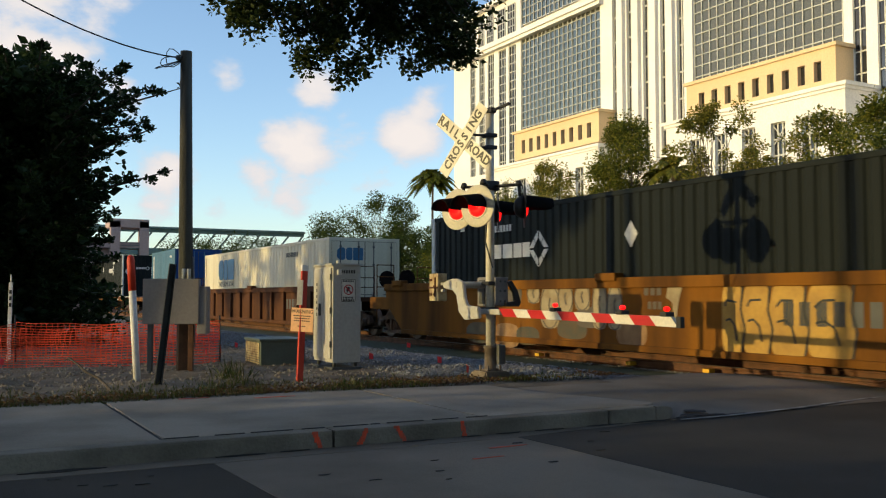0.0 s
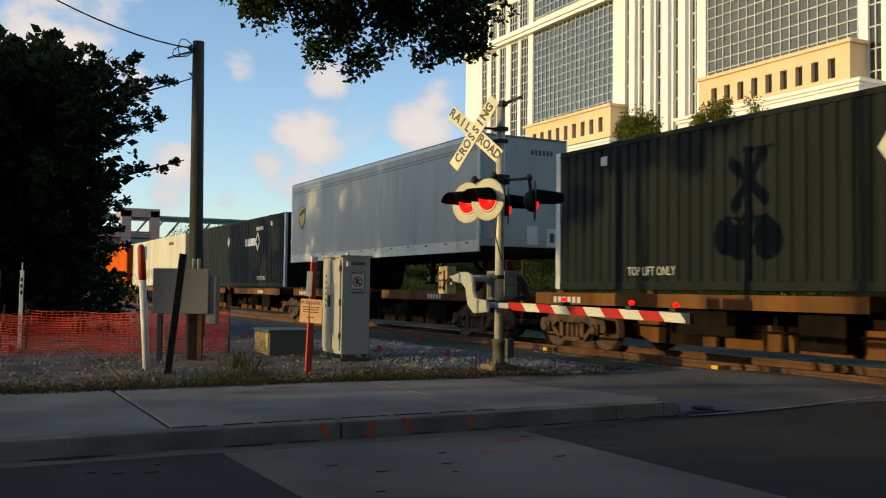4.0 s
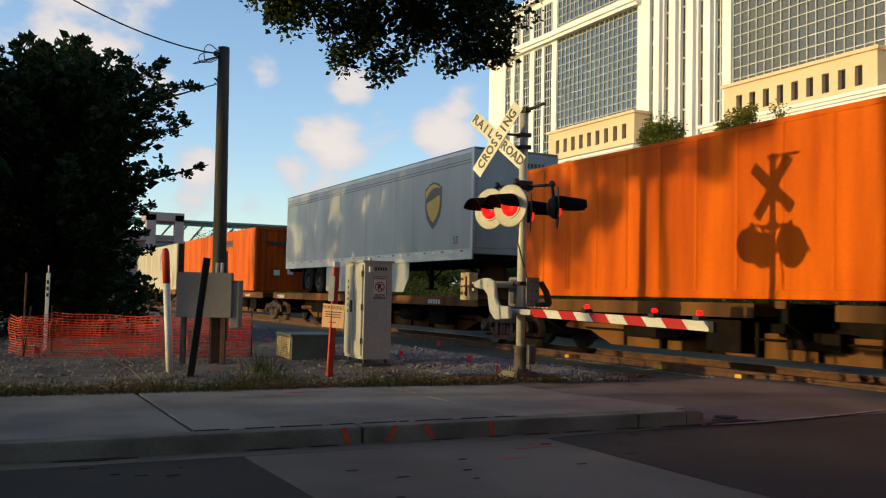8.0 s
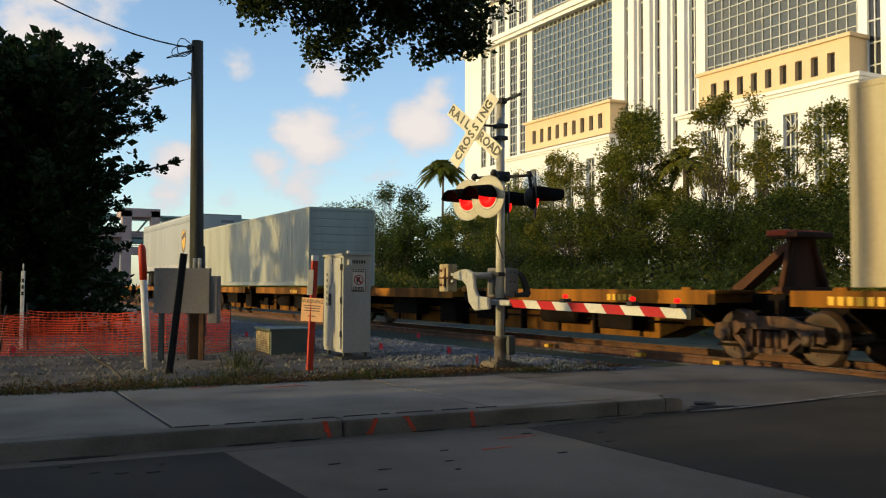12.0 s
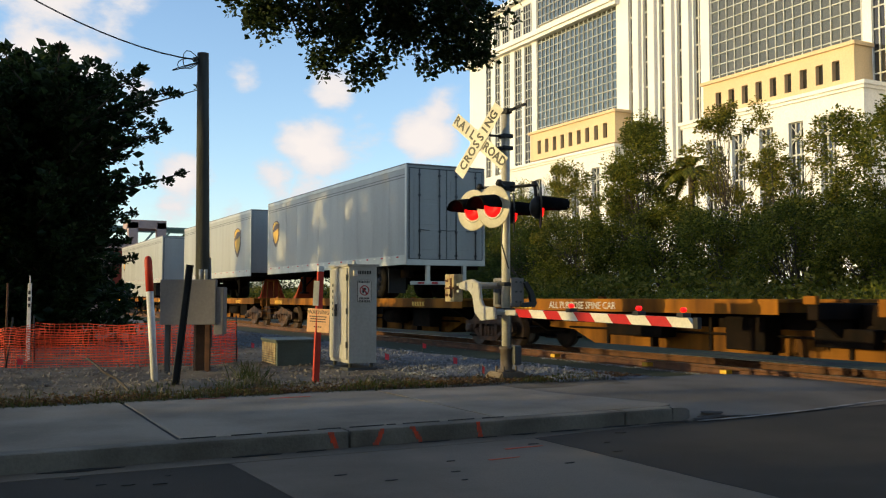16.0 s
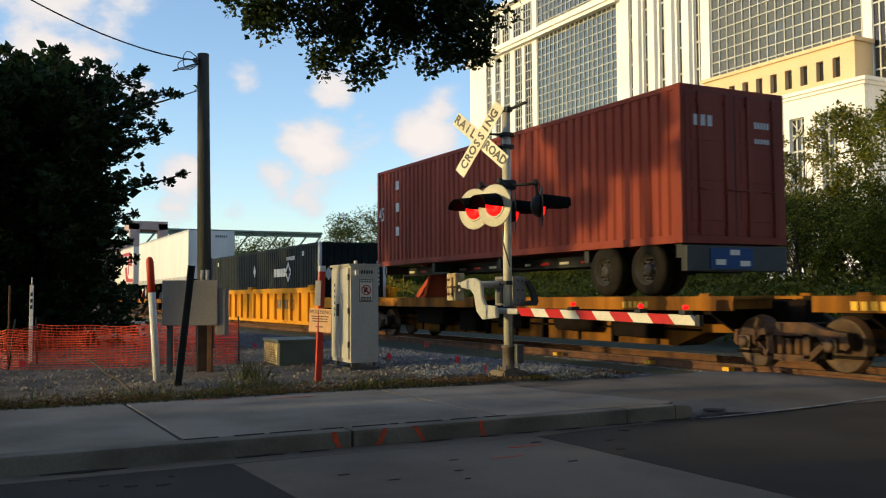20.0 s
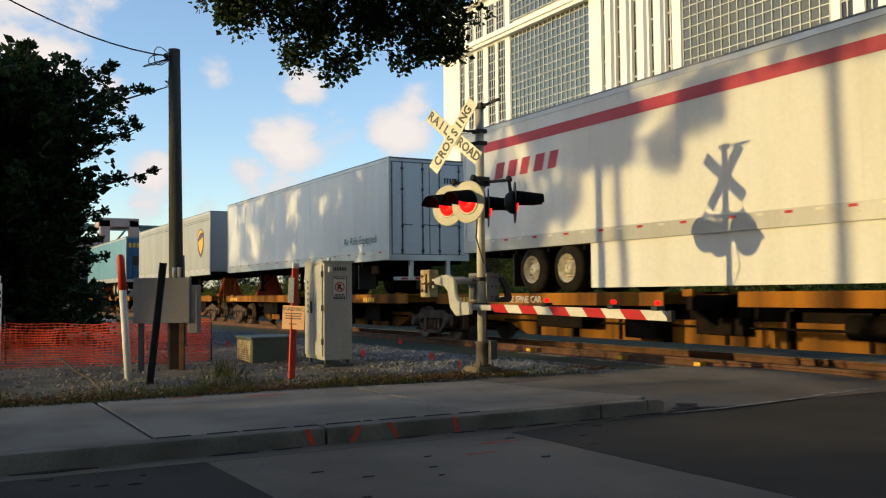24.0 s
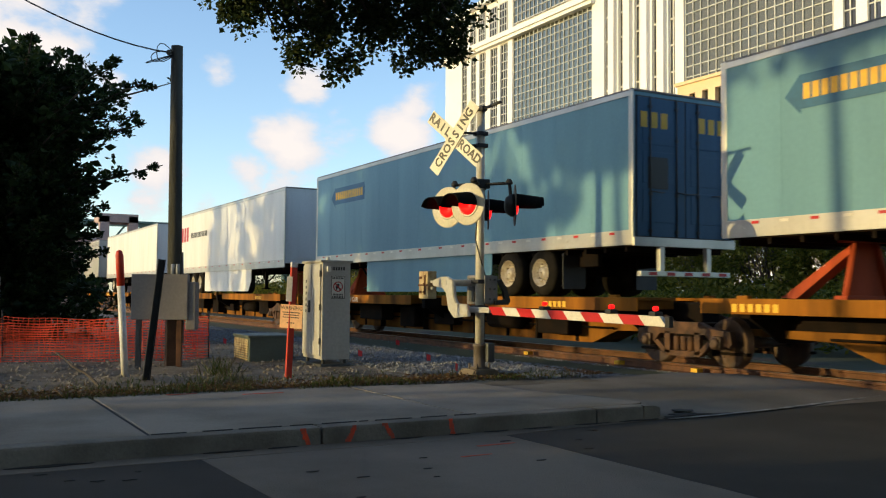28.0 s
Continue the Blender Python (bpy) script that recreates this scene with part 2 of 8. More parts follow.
YELLOWTAG = surf("yellow_tie_paint", (0.75, 0.42, 0.02), 0.6, fine=20, bump=0.1)
BARK = surf("bark", (0.085, 0.065, 0.048), 0.9, col2=(0.04, 0.03, 0.024), scale=6, fine=25, bump=0.7, streak=0.2)
LEAF_DARK = leaf_mat("leaves_dark", (0.010, 0.022, 0.008), (0.020, 0.040, 0.012), (0.04, 0.065, 0.02))
LEAF_MID = leaf_mat("leaves_mid", (0.018, 0.036, 0.006), (0.042, 0.066, 0.010), (0.09, 0.11, 0.018))
LEAF_WARM = leaf_mat("leaves_warm", (0.040, 0.056, 0.006), (0.11, 0.125, 0.013), (0.25, 0.22, 0.028))
LEAF_OVER = leaf_mat("leaves_over", (0.018, 0.035, 0.012), (0.032, 0.055, 0.018), (0.07, 0.085, 0.028))
GRASS = leaf_mat("grass_blades", (0.03, 0.05, 0.010), (0.055, 0.075, 0.016), (0.12, 0.095, 0.04))
# brighter leaf colour that stands in for sun on some trees
LEAF_SUNLIT = leaf_mat("leaves_sunlit", (0.075, 0.085, 0.010), (0.16, 0.155, 0.020), (0.30, 0.24, 0.035))
STUCCO = surf("white_stucco", (0.80, 0.77, 0.72), 0.85, col2=(0.70, 0.66, 0.60), scale=0.15, mix=0.6, fine=6, bump=0.1)
STUCCO_YELLOW = surf("yellow_stucco", (0.70, 0.51, 0.29), 0.85, col2=(0.62, 0.44, 0.24), scale=0.2, mix=0.6, fine=6, bump=0.1)
STUCCO_PINK = surf("pink_stucco", (0.42, 0.30, 0.27), 0.85, scale=0.3, fine=6, bump=0.1)
MULLION = surf("window_mullion", (0.50, 0.48, 0.42), 0.5, metal=0.2, scale=1, fine=10, bump=0)
WALLGLASS = glass_wall_mat("curtain_wall_glass", (0.19, 0.195, 0.165), 0.05)
DARKGLASS = glass_wall_mat("dark_window_glass", (0.10, 0.10, 0.10), 0.08)
BRIDGEGREEN = surf("bridge_green_steel", (0.12, 0.20, 0.19), 0.6, scale=0.5, fine=8, bump=0.1)


# ---- mesh helpers ----
def box(bm, x0, x1, y0, y1, z0, z1, m=None):
    v = [bm.verts.new((x, y, z)) for z in (z0, z1) for y in (y0, y1) for x in (x0, x1)]
    for a in ((0, 2, 3, 1), (4, 5, 7, 6), (0, 1, 5, 4), (2, 6, 7, 3), (0, 4, 6, 2), (1, 3, 7, 5)):
        bm.faces.new([v[i] for i in a])
    if m:
        for q in v:
            q.co = m @ q.co
    return v


def rbox(bm, x0, x1, y0, y1, z0, z1, r=0.01, m=None):
    """A box with its edges taken off."""
    t = bmesh.new()
    box(t, x0, x1, y0, y1, z0, z1)
    bmesh.ops.bevel(t, geom=t.edges[:], offset=r, segments=2, affect="EDGES", profile=0.6)
    merge(bm, t, m)


def merge(bm, t, m=None):
    made = [bm.verts.new(m @ v.co if m else v.co) for v in t.verts]
    t.verts.index_update()
    for f in t.faces:
        try:
            bm.faces.new([made[v.index] for v in f.verts]).smooth = f.smooth
        except ValueError:
            pass
    t.free()


def tube(bm, a, b, r0, r1=None, seg=12, caps=True):
    """A tapered round bar from a to b."""
    a, b = Vector(a), Vector(b)
    r1 = r0 if r1 is None else r1
    q = (b - a).to_track_quat("Z", "Y").to_matrix()
    rings = []
    for c, r in ((a, r0), (b, r1)):
        rings.append([bm.verts.new(c + q @ Vector((r * math.cos(i * math.tau / seg), r * math.sin(i * math.tau / seg), 0))) for i in range(seg)])
    for i in range(seg):
        f = bm.faces.new((rings[0][i], rings[0][(i + 1) % seg], rings[1][(i + 1) % seg], rings[1][i]))
        f.smooth = True
    if caps:
        bm.faces.new(rings[0][::-1])
        bm.faces.new(rings[1])


def cable(bm, pts, r, seg=6):
    """One unbroken round wire through pts."""
    pts = [Vector(q) for q in pts]
    rings = []
    for i, q in enumerate(pts):
        d = (pts[min(i + 1, len(pts) - 1)] - pts[max(i - 1, 0)]).normalized()
        u = d.cross(Vector((0.31, 0.17, 0.93))).normalized()
        v = d.cross(u)
        rings.append([bm.verts.new(q + (u * math.cos(k * math.tau / seg) + v * math.sin(k * math.tau / seg)) * r) for k in range(seg)])
    for a, b in zip(rings, rings[1:]):
        for k in range(seg):
            bm.faces.new((a[k], a[(k + 1) % seg], b[(k + 1) % seg], b[k])).smooth = True
    bm.faces.new(rings[0][::-1])
    bm.faces.new(rings[-1])


def lathe(bm, axis, profile, seg=24, m=None, ends=True):
    """A turned shape: profile rows (radius, along) about the axis x, y or z."""
    rings = []
    for r, h in profile:
        ring = []
        for i in range(seg):
            c, s = r * math.cos(i * math.tau / seg), r * math.sin(i * math.tau / seg)
            p = Vector({"x": (h, c, s), "y": (c, h, s), "z": (c, s, h)}[axis])
            ring.append(bm.verts.new(m @ p if m else p))
        rings.append(ring)
    for a, b in zip(rings, rings[1:]):
        for i in range(seg):
            bm.faces.new((a[i], a[(i + 1) % seg], b[(i + 1) % seg], b[i])).smooth = True
    if ends:
        bm.faces.new(rings[0][::-1])
        bm.faces.new(rings[-1])


def prism(bm, pts, m, depth=0.004):
    """A flat outline (x, y) raised by depth along the normal of m."""
    lo = [bm.verts.new(m @ Vector((x, y, 0))) for x, y in pts]
    hi = [bm.verts.new(m @ Vector((x, y, depth))) for x, y in pts]
    bm.faces.new(hi)
    bm.faces.new(lo[::-1])
    for i in range(len(pts)):
        j = (i + 1) % len(pts)
        bm.faces.new((lo[i], lo[j], hi[j], hi[i]))


def mesh_of(name, bm, material):
    bmesh.ops.recalc_face_normals(bm, faces=bm.faces[:])
    me = bpy.data.meshes.new(name)
    bm.to_mesh(me)
    bm.free()
    me.materials.append(material)
    return me


def part(name, bm, material, parent, label=""):
    ob = new(name, mesh_of(name, bm, material))
    ob.parent = parent
    return tagged(ob, label)


def solo(name, bm, material, label="", category="", group="", kind="", at=None):
    ob = new(name, mesh_of(name, bm, material))
    if at:
        ob.matrix_world = at
    return tagged(ob, label, category, group, kind)


def thing(name, label, category, group="", at=None):
    ob = new(name)
    ob.empty_display_size = 0.3
    if at:
        ob.matrix_world = at
    return tagged(ob, label, category, group)


def lettering(bm, text, height, m, depth=0.003, align="CENTER", narrow=1.0, bold=0.0):
    """Raised letters in the built-in font, centred on m's origin; m's x is the way of reading, its z the normal."""
    cu = bpy.data.curves.new("letters", "FONT")
    cu.body, cu.size, cu.align_x, cu.align_y = text, height * 1.38, align, "CENTER"
    cu.extrude, cu.resolution_u, cu.offset = depth, 2, bold
    ob = bpy.data.objects.new("letters", cu)
    me = bpy.data.meshes.new_from_object(ob)
    made = [bm.verts.new(m @ Vector((v.co.x * narrow, v.co.y, v.co.z))) for v in me.vertices]
    for f in me.polygons:
        try:
            bm.faces.new([made[i] for i in f.vertices])
        except ValueError:
            pass
    bpy.data.objects.remove(ob)
    bpy.data.meshes.remove(me)


def facing(ax, x, y, z, turn=0.0):
    """A frame at x, y, z for signs that look along ax, turned in its own plane."""
    base = {"-x": ((0, -1, 0), (0, 0, 1), (-1, 0, 0)), "-y": ((1, 0, 0), (0, 0, 1), (0, -1, 0)), "+z": ((1, 0, 0), (0, 1, 0), (0, 0, 1)), "+x": ((0, 1, 0), (0, 0, 1), (1, 0, 0))}[ax]
    m = Matrix((base[0], base[1], base[2])).transposed().to_4x4()
    return Matrix.Translation((x, y, z)) @ m @ pose(0, 0, 0, 0, 0, turn)


def bars(bm, m, width, height, count, gap=0.35, depth=0.003):
    """A row of short upright bars in place of characters."""
    step = width / count
    for i in range(count):
        x = -width / 2 + step * i
        prism(bm, [(x, -height / 2), (x + step * (1 - gap), -height / 2), (x + step * (1 - gap), height / 2), (x, height / 2)], m, depth)


def bar_parts(name, parent, material, m, width, height, count, gap=0.35, label=""):
    """A row of plain bars in place of characters, each a part of its own on one mesh."""
    step = width / count
    w = step * (1 - gap)
    bm = bmesh.new()
    prism(bm, [(0, -height / 2), (w, -height / 2), (w, height / 2), (0, height / 2)], Matrix.Identity(4), 0.003)
    me = mesh_of(name, bm, material)
    for i in range(count):
        ob = new(name, me)
        ob.parent = parent
        ob.matrix_local = m @ Matrix.Translation((-width / 2 + step * i, 0, 0))
        if label:
            tagged(ob, label)


# ---- ground ----
def apron_height(x, y):
    return 0.004 + 0.115 * min(1, max(0, (y - 7.9) / 1.6)) * min(1, max(0, (11.6 - x) / 2 + 0.6)) + 0.006 * noise.noise((x * 2, y * 2, 9))


KERB_Y = 7.74        # face of the kerb
WALK_Y = 11.0        # back of the pavement
bm = bmesh.new()
box(bm, -2500, 2500, -2500, 2500, -0.6, -0.03)
solo("ground", bm, FARGROUND, "dark grassy ground reaching to the horizon", "ground", kind="structure")

bm = bmesh.new()
box(bm, -60, 70, -9.0, KERB_Y, -0.3, 0.0)
prism(bm, [(6.7, KERB_Y), (70, KERB_Y), (70, 10.6), (6.6, 10.6)], Matrix.Translation((0, 0, -0.3)), 0.302)
road = solo("road", bm, ASPHALT_NEW, "dark worn asphalt road leading over the railway crossing", "road", kind="structure")
# lighter worn strips in the road
def slab(name, pts, z, material, label, depth=0.004):
    bm = bmesh.new()
    prism(bm, pts, Matrix.Translation((0, 0, z)), depth)
    return solo(name, bm, material, label, "road", kind="structure")
slab("road_patch", [(2.08, 1.2), (4.9, 1.2), (4.9, 7.46), (1.99, 7.44), (2.04, 5.6)], 0.0, ASPHALT_OLD, "pale worn concrete patch across the road")
slab("gutter_pan", [(-40, 7.46), (4.86, 7.47), (5.9, 7.60), (7.1, 7.70), (7.1, 7.738), (-40, 7.738)], 0.0, ASPHALT_OLD, "pale concrete gutter along the kerb")
slab("edge_line", [(7.1, 7.60), (7.75, 7.60), (8.95, 7.71), (11.4, 8.14), (11.4, 8.22), (8.95, 7.78), (7.75, 7.66), (7.1, 7.65)], 0.012, LINEPAINT, "faded white edge line on the road")
# tarred seam between the pale patch and the road
bm = bmesh.new()
for i in range(40):
    y = 7.45 - 0.16 * i
    o, q = 0.02 * noise.noise((y * 2, 0, 5)), 0.02 * noise.noise(((y - 0.16) * 2, 0, 5))
    w = 0.012 + 0.010 * noise.noise((y * 5, 3, 0))
    prism(bm, [(4.9 + o - w, y), (4.9 + q - w, y - 0.165), (4.9 + q + w, y - 0.165), (4.9 + o + w, y)], Matrix.Translation((0, 0, 0.003)), 0.004)
solo("road_seam", bm, JOINT, "dark tarred seam across the road", "road", kind="structure")

pave = tagged(new("pavement"), "grey concrete pavement slabs, stained and scored by joints", "pavement", kind="structure")
for x0, x1, y0, y1 in ((-60, -12.0, 7.952, WALK_Y), (-11.97, -8.0, 7.952, WALK_Y), (-7.97, -4.8, 7.952, WALK_Y), (-4.77, -1.63, 7.952, WALK_Y), (-1.605, 1.67, 7.952, WALK_Y + 0.1), (1.71, 4.77, 7.965, WALK_Y + 0.1)):
    bm = bmesh.new()
    rbox(bm, x0, x1, y0, y1, -0.3, 0.15, 0.012)
    part("slab", bm, CONCRETE, pave)
bm = bmesh.new()
prism(bm, [(4.80, 7.952), (6.85, 7.955), (7.05, 8.02), (7.10, 8.14), (6.62, 9.66), (6.52, 10.75), (4.80, WALK_Y)], Matrix.Translation((0, 0, -0.3)), 0.45)
part("slab", bm, CONCRETE, pave)
for x in (-11.985, -7.985, -4.785, -1.617, 1.69, 4.785):
    bm = bmesh.new()
    box(bm, x - 0.025, x + 0.025, 7.97, WALK_Y - 0.02, -0.1, 0.137)
    part("joint_filler", bm, JOINT, pave, "dark dirt in a slab joint")
bm = bmesh.new()
for x0, x1 in ((-60, -1.5), (-1.49, 3.125), (3.14, 6.2), (6.215, 6.85)):
    rbox(bm, x0, x1, KERB_Y, 7.945, -0.3, 0.152, 0.025)
# the kerb drops and curves back at its end
last = None
for i in range(9):
    a = i / 8
    x, y, z = 6.85 + 0.50 * a, KERB_Y + 0.30 * a * a, 0.152 - 0.11 * a * a
    row = [bm.verts.new(p) for p in ((x, y, -0.3), (x, y, z), (x - 0.16 * a, y + 0.21 - 0.02 * a, z), (x - 0.16 * a, y + 0.21 - 0.02 * a, -0.3))]
    if last:
        for j in range(3):
            bm.faces.new((last[j], last[j + 1], row[j + 1], row[j]))
    last = row
bm.faces.new(last)
solo("kerb", bm, KERB, "grey concrete kerb with dark stains", "kerb", kind="structure")
bm = bmesh.new()
SPOTS = [(0.9, 7.66, 0.55, 0.09), (-0.9, 7.66, 0.9, 0.08), (2.3, 7.69, 0.45, 0.06), (2.75, 7.70, 0.3, 0.05), (3.95, 7.70, 0.3, 0.05), (4.5, 7.70, 0.25, 0.05), (4.95, 7.70, 0.3, 0.06), (5.45, 7.71, 0.35, 0.06), (6.1, 7.71, 0.45, 0.06), (6.75, 7.70, 0.5, 0.08), (7.25, 7.70, 0.4, 0.10), (7.45, 7.80, 0.35, 0.18), (7.62, 7.98, 0.3, 0.22), (7.66, 7.72, 0.3, 0.08)]
for k in range(20):
    SPOTS.append((random.uniform(-1, 6.5), random.uniform(5.4, 7.4), random.uniform(0.03, 0.12), random.uniform(0.015, 0.04)))
for x, y, w, d in SPOTS:
    pts = [(x + w * 0.5 * math.cos(i * math.tau / 14) * random.uniform(0.6, 1.2), y + d * 0.5 * math.sin(i * math.tau / 14) * random.uniform(0.5, 1.3)) for i in range(14)]
    prism(bm, pts, Matrix.Translation((0, 0, 0.006 if x < 7.2 else 0.02 + 0.10 * max(0, (y - 7.85)))), 0.005)
x = 1.7
while x < 4.7:
    w = random.uniform(0.08, 0.4)
    prism(bm, [(x, 7.945), (x + w, 7.945), (x + w, 7.963), (x, 7.965)], Matrix.Translation((0, 0, 0.146)), 0.010)
    x += w + random.uniform(0.0, 0.15)
solo("gutter_dirt", bm, JOINT, "dark dirt lying in the gutter by the kerb", "dirt", kind="stuff")
bm = bmesh.new()
for x, lean in ((2.97, 0.035), (3.42, -0.045), (3.78, 0.06), (4.45, 0.02)):
    for i in range(6):
        z0, z1 = 0.008 + 0.024 * i, 0.008 + 0.024 * (i + 1)
        w, o = random.uniform(0.018, 0.030), x - lean * (i / 6 - 0.5) * 1.6 + random.uniform(-0.004, 0.004)
        prism(bm, [(o - w, z0), (o + w, z0), (o + w, z1), (o - w, z1)], Matrix(((1, 0, 0, 0), (0, 0, -1, KERB_Y - 0.001), (0, 1, 0, 0), (0, 0, 0, 1))), 0.003)
for x, y, w, d in ((3.3, 10.6, 0.5, 0.05), (2.5, 10.9, 0.35, 0.06), (4.3, 7.0, 0.4, 0.04), (3.9, 6.6, 0.3, 0.03)):
    prism(bm, [(x, y), (x + w, y + 0.02), (x + w, y + d), (x, y + d)], Matrix.Translation((0, 0, 0.153 if y > 8 else 0.006)), 0.003)
solo("paint_marks", bm, SPRAY, "orange survey marks sprayed on kerb and pavement", "paint mark", kind="stuff")


def uneven_sheet(x0, x1, y0, y1, nx, ny, height):
    bm = bmesh.new()
    grid = [[bm.verts.new((x0 + (x1 - x0) * i / nx, y0 + (y1 - y0) * j / ny, height(x0 + (x1 - x0) * i / nx, y0 + (y1 - y0) * j / ny))) for i in range(nx + 1)] for j in range(ny + 1)]
    for j in range(ny):
        for i in range(nx):
            bm.faces.new((grid[j][i], grid[j][i + 1], grid[j + 1][i + 1], grid[j + 1][i])).smooth = True
    return bm


def dirt_height(x, y):
    edge = min(1, max(0, (y - 10.8) * 2))
    bank = min(1, max(0, (x - 8.6) / 1.6)) * -0.22
    heap = 0.10 * math.exp(-((x - 2.6) ** 2 + (y - 12.5) ** 2) * 3)
    return 0.12 + edge * (0.05 * noise.noise((x * 0.9, y * 0.9, 0)) + 0.03 * noise.noise((x * 4, y * 4, 3))) + 0.03 * edge + bank + heap


solo("dirt_lot", uneven_sheet(-30, 10.4, 10.5, 75, 150, 220, dirt_height), DIRT, "pale sandy dirt lot with scattered stones beside the track", "dirt", kind="structure")

solo("crossing_apron", uneven_sheet(6.55, 40, 7.78, 11.15, 90, 14, apron_height), ASPHALT_OLD, "worn asphalt apron rising to the crossing", "road", kind="structure")

# ---- track ----
bm = bmesh.new()
for x0, x1, z in ((9.4, 16.2, -0.04),):
    lo = [(9.0, 0.02), (10.4, -0.06), (11.25, -0.13), (11.6, -0.07), (14.0, -0.07), (15.0, -0.06), (16.4, -0.02)]
    ys = [10.2 + 2.0 * i for i in range(80)]
    rows = [[bm.verts.new((x + 0.1 * noise.noise((x, y, 1)), y, z + 0.04 * noise.noise((x * 2, y * 2, 5)))) for x, z in lo] for y in ys]
    for a, b in zip(rows, rows[1:]):
        for i in range(len(lo) - 1):
            bm.faces.new((a[i], a[i + 1], b[i + 1], b[i]))
solo("ballast_bed", bm, BEDSTONE, "grey crushed-stone ballast bed under the track", "ballast", kind="structure")


def scatter_stones(name, count, place, size, material, label, category):
    base = np.array([(-1, 0, 0), (1, 0, 0), (0, -1, 0), (0, 1, 0), (0, 0, -1), (0, 0, 1)], float)
    faces = np.array([(0, 2, 5), (2, 1, 5), (1, 3, 5), (3, 0, 5), (2, 0, 4), (1, 2, 4), (3, 1, 4), (0, 3, 4)])
    rng = np.random.default_rng(count)
    at = np.array([place() for k in range(count)])
    s = size * rng.uniform(0.5, 1.35, count)
    turn = np.linalg.qr(rng.normal(size=(count, 3, 3)))[0]
    shape = base[None] * rng.uniform(0.6, 1.1, (count, 6, 3)) * s[:, None, None]
    pts = np.einsum("nij,nkj->nki", turn, shape) + at[:, None, :]
    pts[:, :, 2] += 0.3 * s[:, None]
    verts = pts.reshape(-1, 3).tolist()
    tris = (faces[None] + 6 * np.arange(count)[:, None, None]).reshape(-1, 3).tolist()
    me = bpy.data.meshes.new(name)
    me.from_pydata(verts, [], tris)
    me.materials.append(material)
    return tagged(new(name, me), label, category, kind="stuff")


def ballast_place():
    y = 11.2 + 40 * random.random() ** 1.8
    x = random.uniform(6.3, 14.5) if random.random() < 0.8 else random.uniform(7.0, 10.5)
    if y < 12.3 and x < 7.7:
        y += 1.0
    if x < 10.3:
        z = dirt_height(x, y) + random.uniform(-0.012, 0.008)
    else:
        z = -0.06 - 0.07 * max(0, 1 - abs(x - 11.2) / 0.5)
    return x, y, z


scatter_stones("ballast_stones", 60000, ballast_place, 0.030, STONE, "loose grey ballast stones between cabinet and rails", "ballast")


def lot_place():
    x, y = random.uniform(-8, 8.6), 11.1 + 14 * random.random() ** 1.5
    return x, y, dirt_height(x, y) - 0.01


def shoulder_place():
    x, y = random.uniform(7.6, 11.9), 11.0 + 6.5 * random.random() ** 1.3
    z = dirt_height(x, y) if x < 10.3 else -0.06 - 0.07 * max(0, 1 - abs(x - 11.2) / 0.5)
    return x, y, z + random.uniform(-0.01, 0.01)


scatter_stones("shoulder_stones", 22000, shoulder_place, 0.033, STONE, "coarse grey ballast stones along the rail", "ballast")
scatter_stones("dirt_stones", 11000, lot_place, 0.032, PEBBLE, "pale pebbles and rubble scattered on the dirt", "stones")
bm = bmesh.new()


def one_rail(x, name):
    bm = bmesh.new()
    prof = [(-0.075, 0), (0.075, 0), (0.075, 0.012), (0.012, 0.035), (0.012, 0.12), (0.036, 0.13), (0.036, 0.158), (0.028, 0.168), (-0.028, 0.168), (-0.036, 0.158), (-0.036, 0.13), (-0.012, 0.12), (-0.012, 0.035), (-0.075, 0.012)]
    ends = [[bm.verts.new((x + a, y, RAIL - 0.168 + z)) for a, z in prof] for y in (-480, 700)]
    for i in range(len(prof)):
        j = (i + 1) % len(prof)
        bm.faces.new((ends[0][i], ends[0][j], ends[1][j], ends[1][i]))
    ob = solo(name, bm, RUST, "rust-brown steel rail", "rail", "rails", "structure")
    bm = bmesh.new()
    box(bm, x - 0.027, x + 0.027, -480, 700, RAIL + 0.0005, RAIL + 0.003)
    part("running_surface", bm, RAILTOP, ob, "polished top of the rail")


ties = tagged(new("ties"), "row of weathered timber ties under the rails", "rail tie", kind="structure")
tie_mesh = None
for i in range(150):
    if tie_mesh is None:
        bm = bmesh.new()
        rbox(bm, -1.32, 1.32, -0.115, 0.115, -0.2, 0, 0.012)
        tie_mesh = mesh_of("tie", bm, TIE)
    t = new("tie", tie_mesh)
    t.parent = ties
    t.matrix_local = pose(TRACK_X + random.uniform(-0.04, 0.04), 11.4 + 0.53 * i, -0.060 + random.uniform(-0.006, 0.004), 0, 0, random.uniform(-1, 1))
one_rail(TRACK_X - 0.753, "rail_near")
one_rail(TRACK_X + 0.753, "rail_far")


# ---- crossing signal ----
MX, MY = 7.2, 11.72
sig = thing("crossing_signal", "railway crossing mast with crossbuck, flashing red lights and lowered gate", "crossing signal", at=pose(MX, MY, 0.13))
bm = bmesh.new()
t = bmesh.new()
box(t, -0.27, 0.27, -0.27, 0.27, -0.03, 0.12)
for v in t.verts:
    if v.co.z > 0.05:
        v.co.x *= 0.72
        v.co.y *= 0.72
bmesh.ops.bevel(t, geom=t.edges[:], offset=0.02, segments=2, affect="EDGES")
merge(bm, t)
part("base_block", bm, DIRT, sig, "pale concrete footing")
bm = bmesh.new()
lathe(bm, "z", [(0.13, 0.12), (0.13, 0.145), (0.086, 0.155), (0.084, 0.44), (0.10, 0.445), (0.10, 0.48), (0.07, 0.49)])
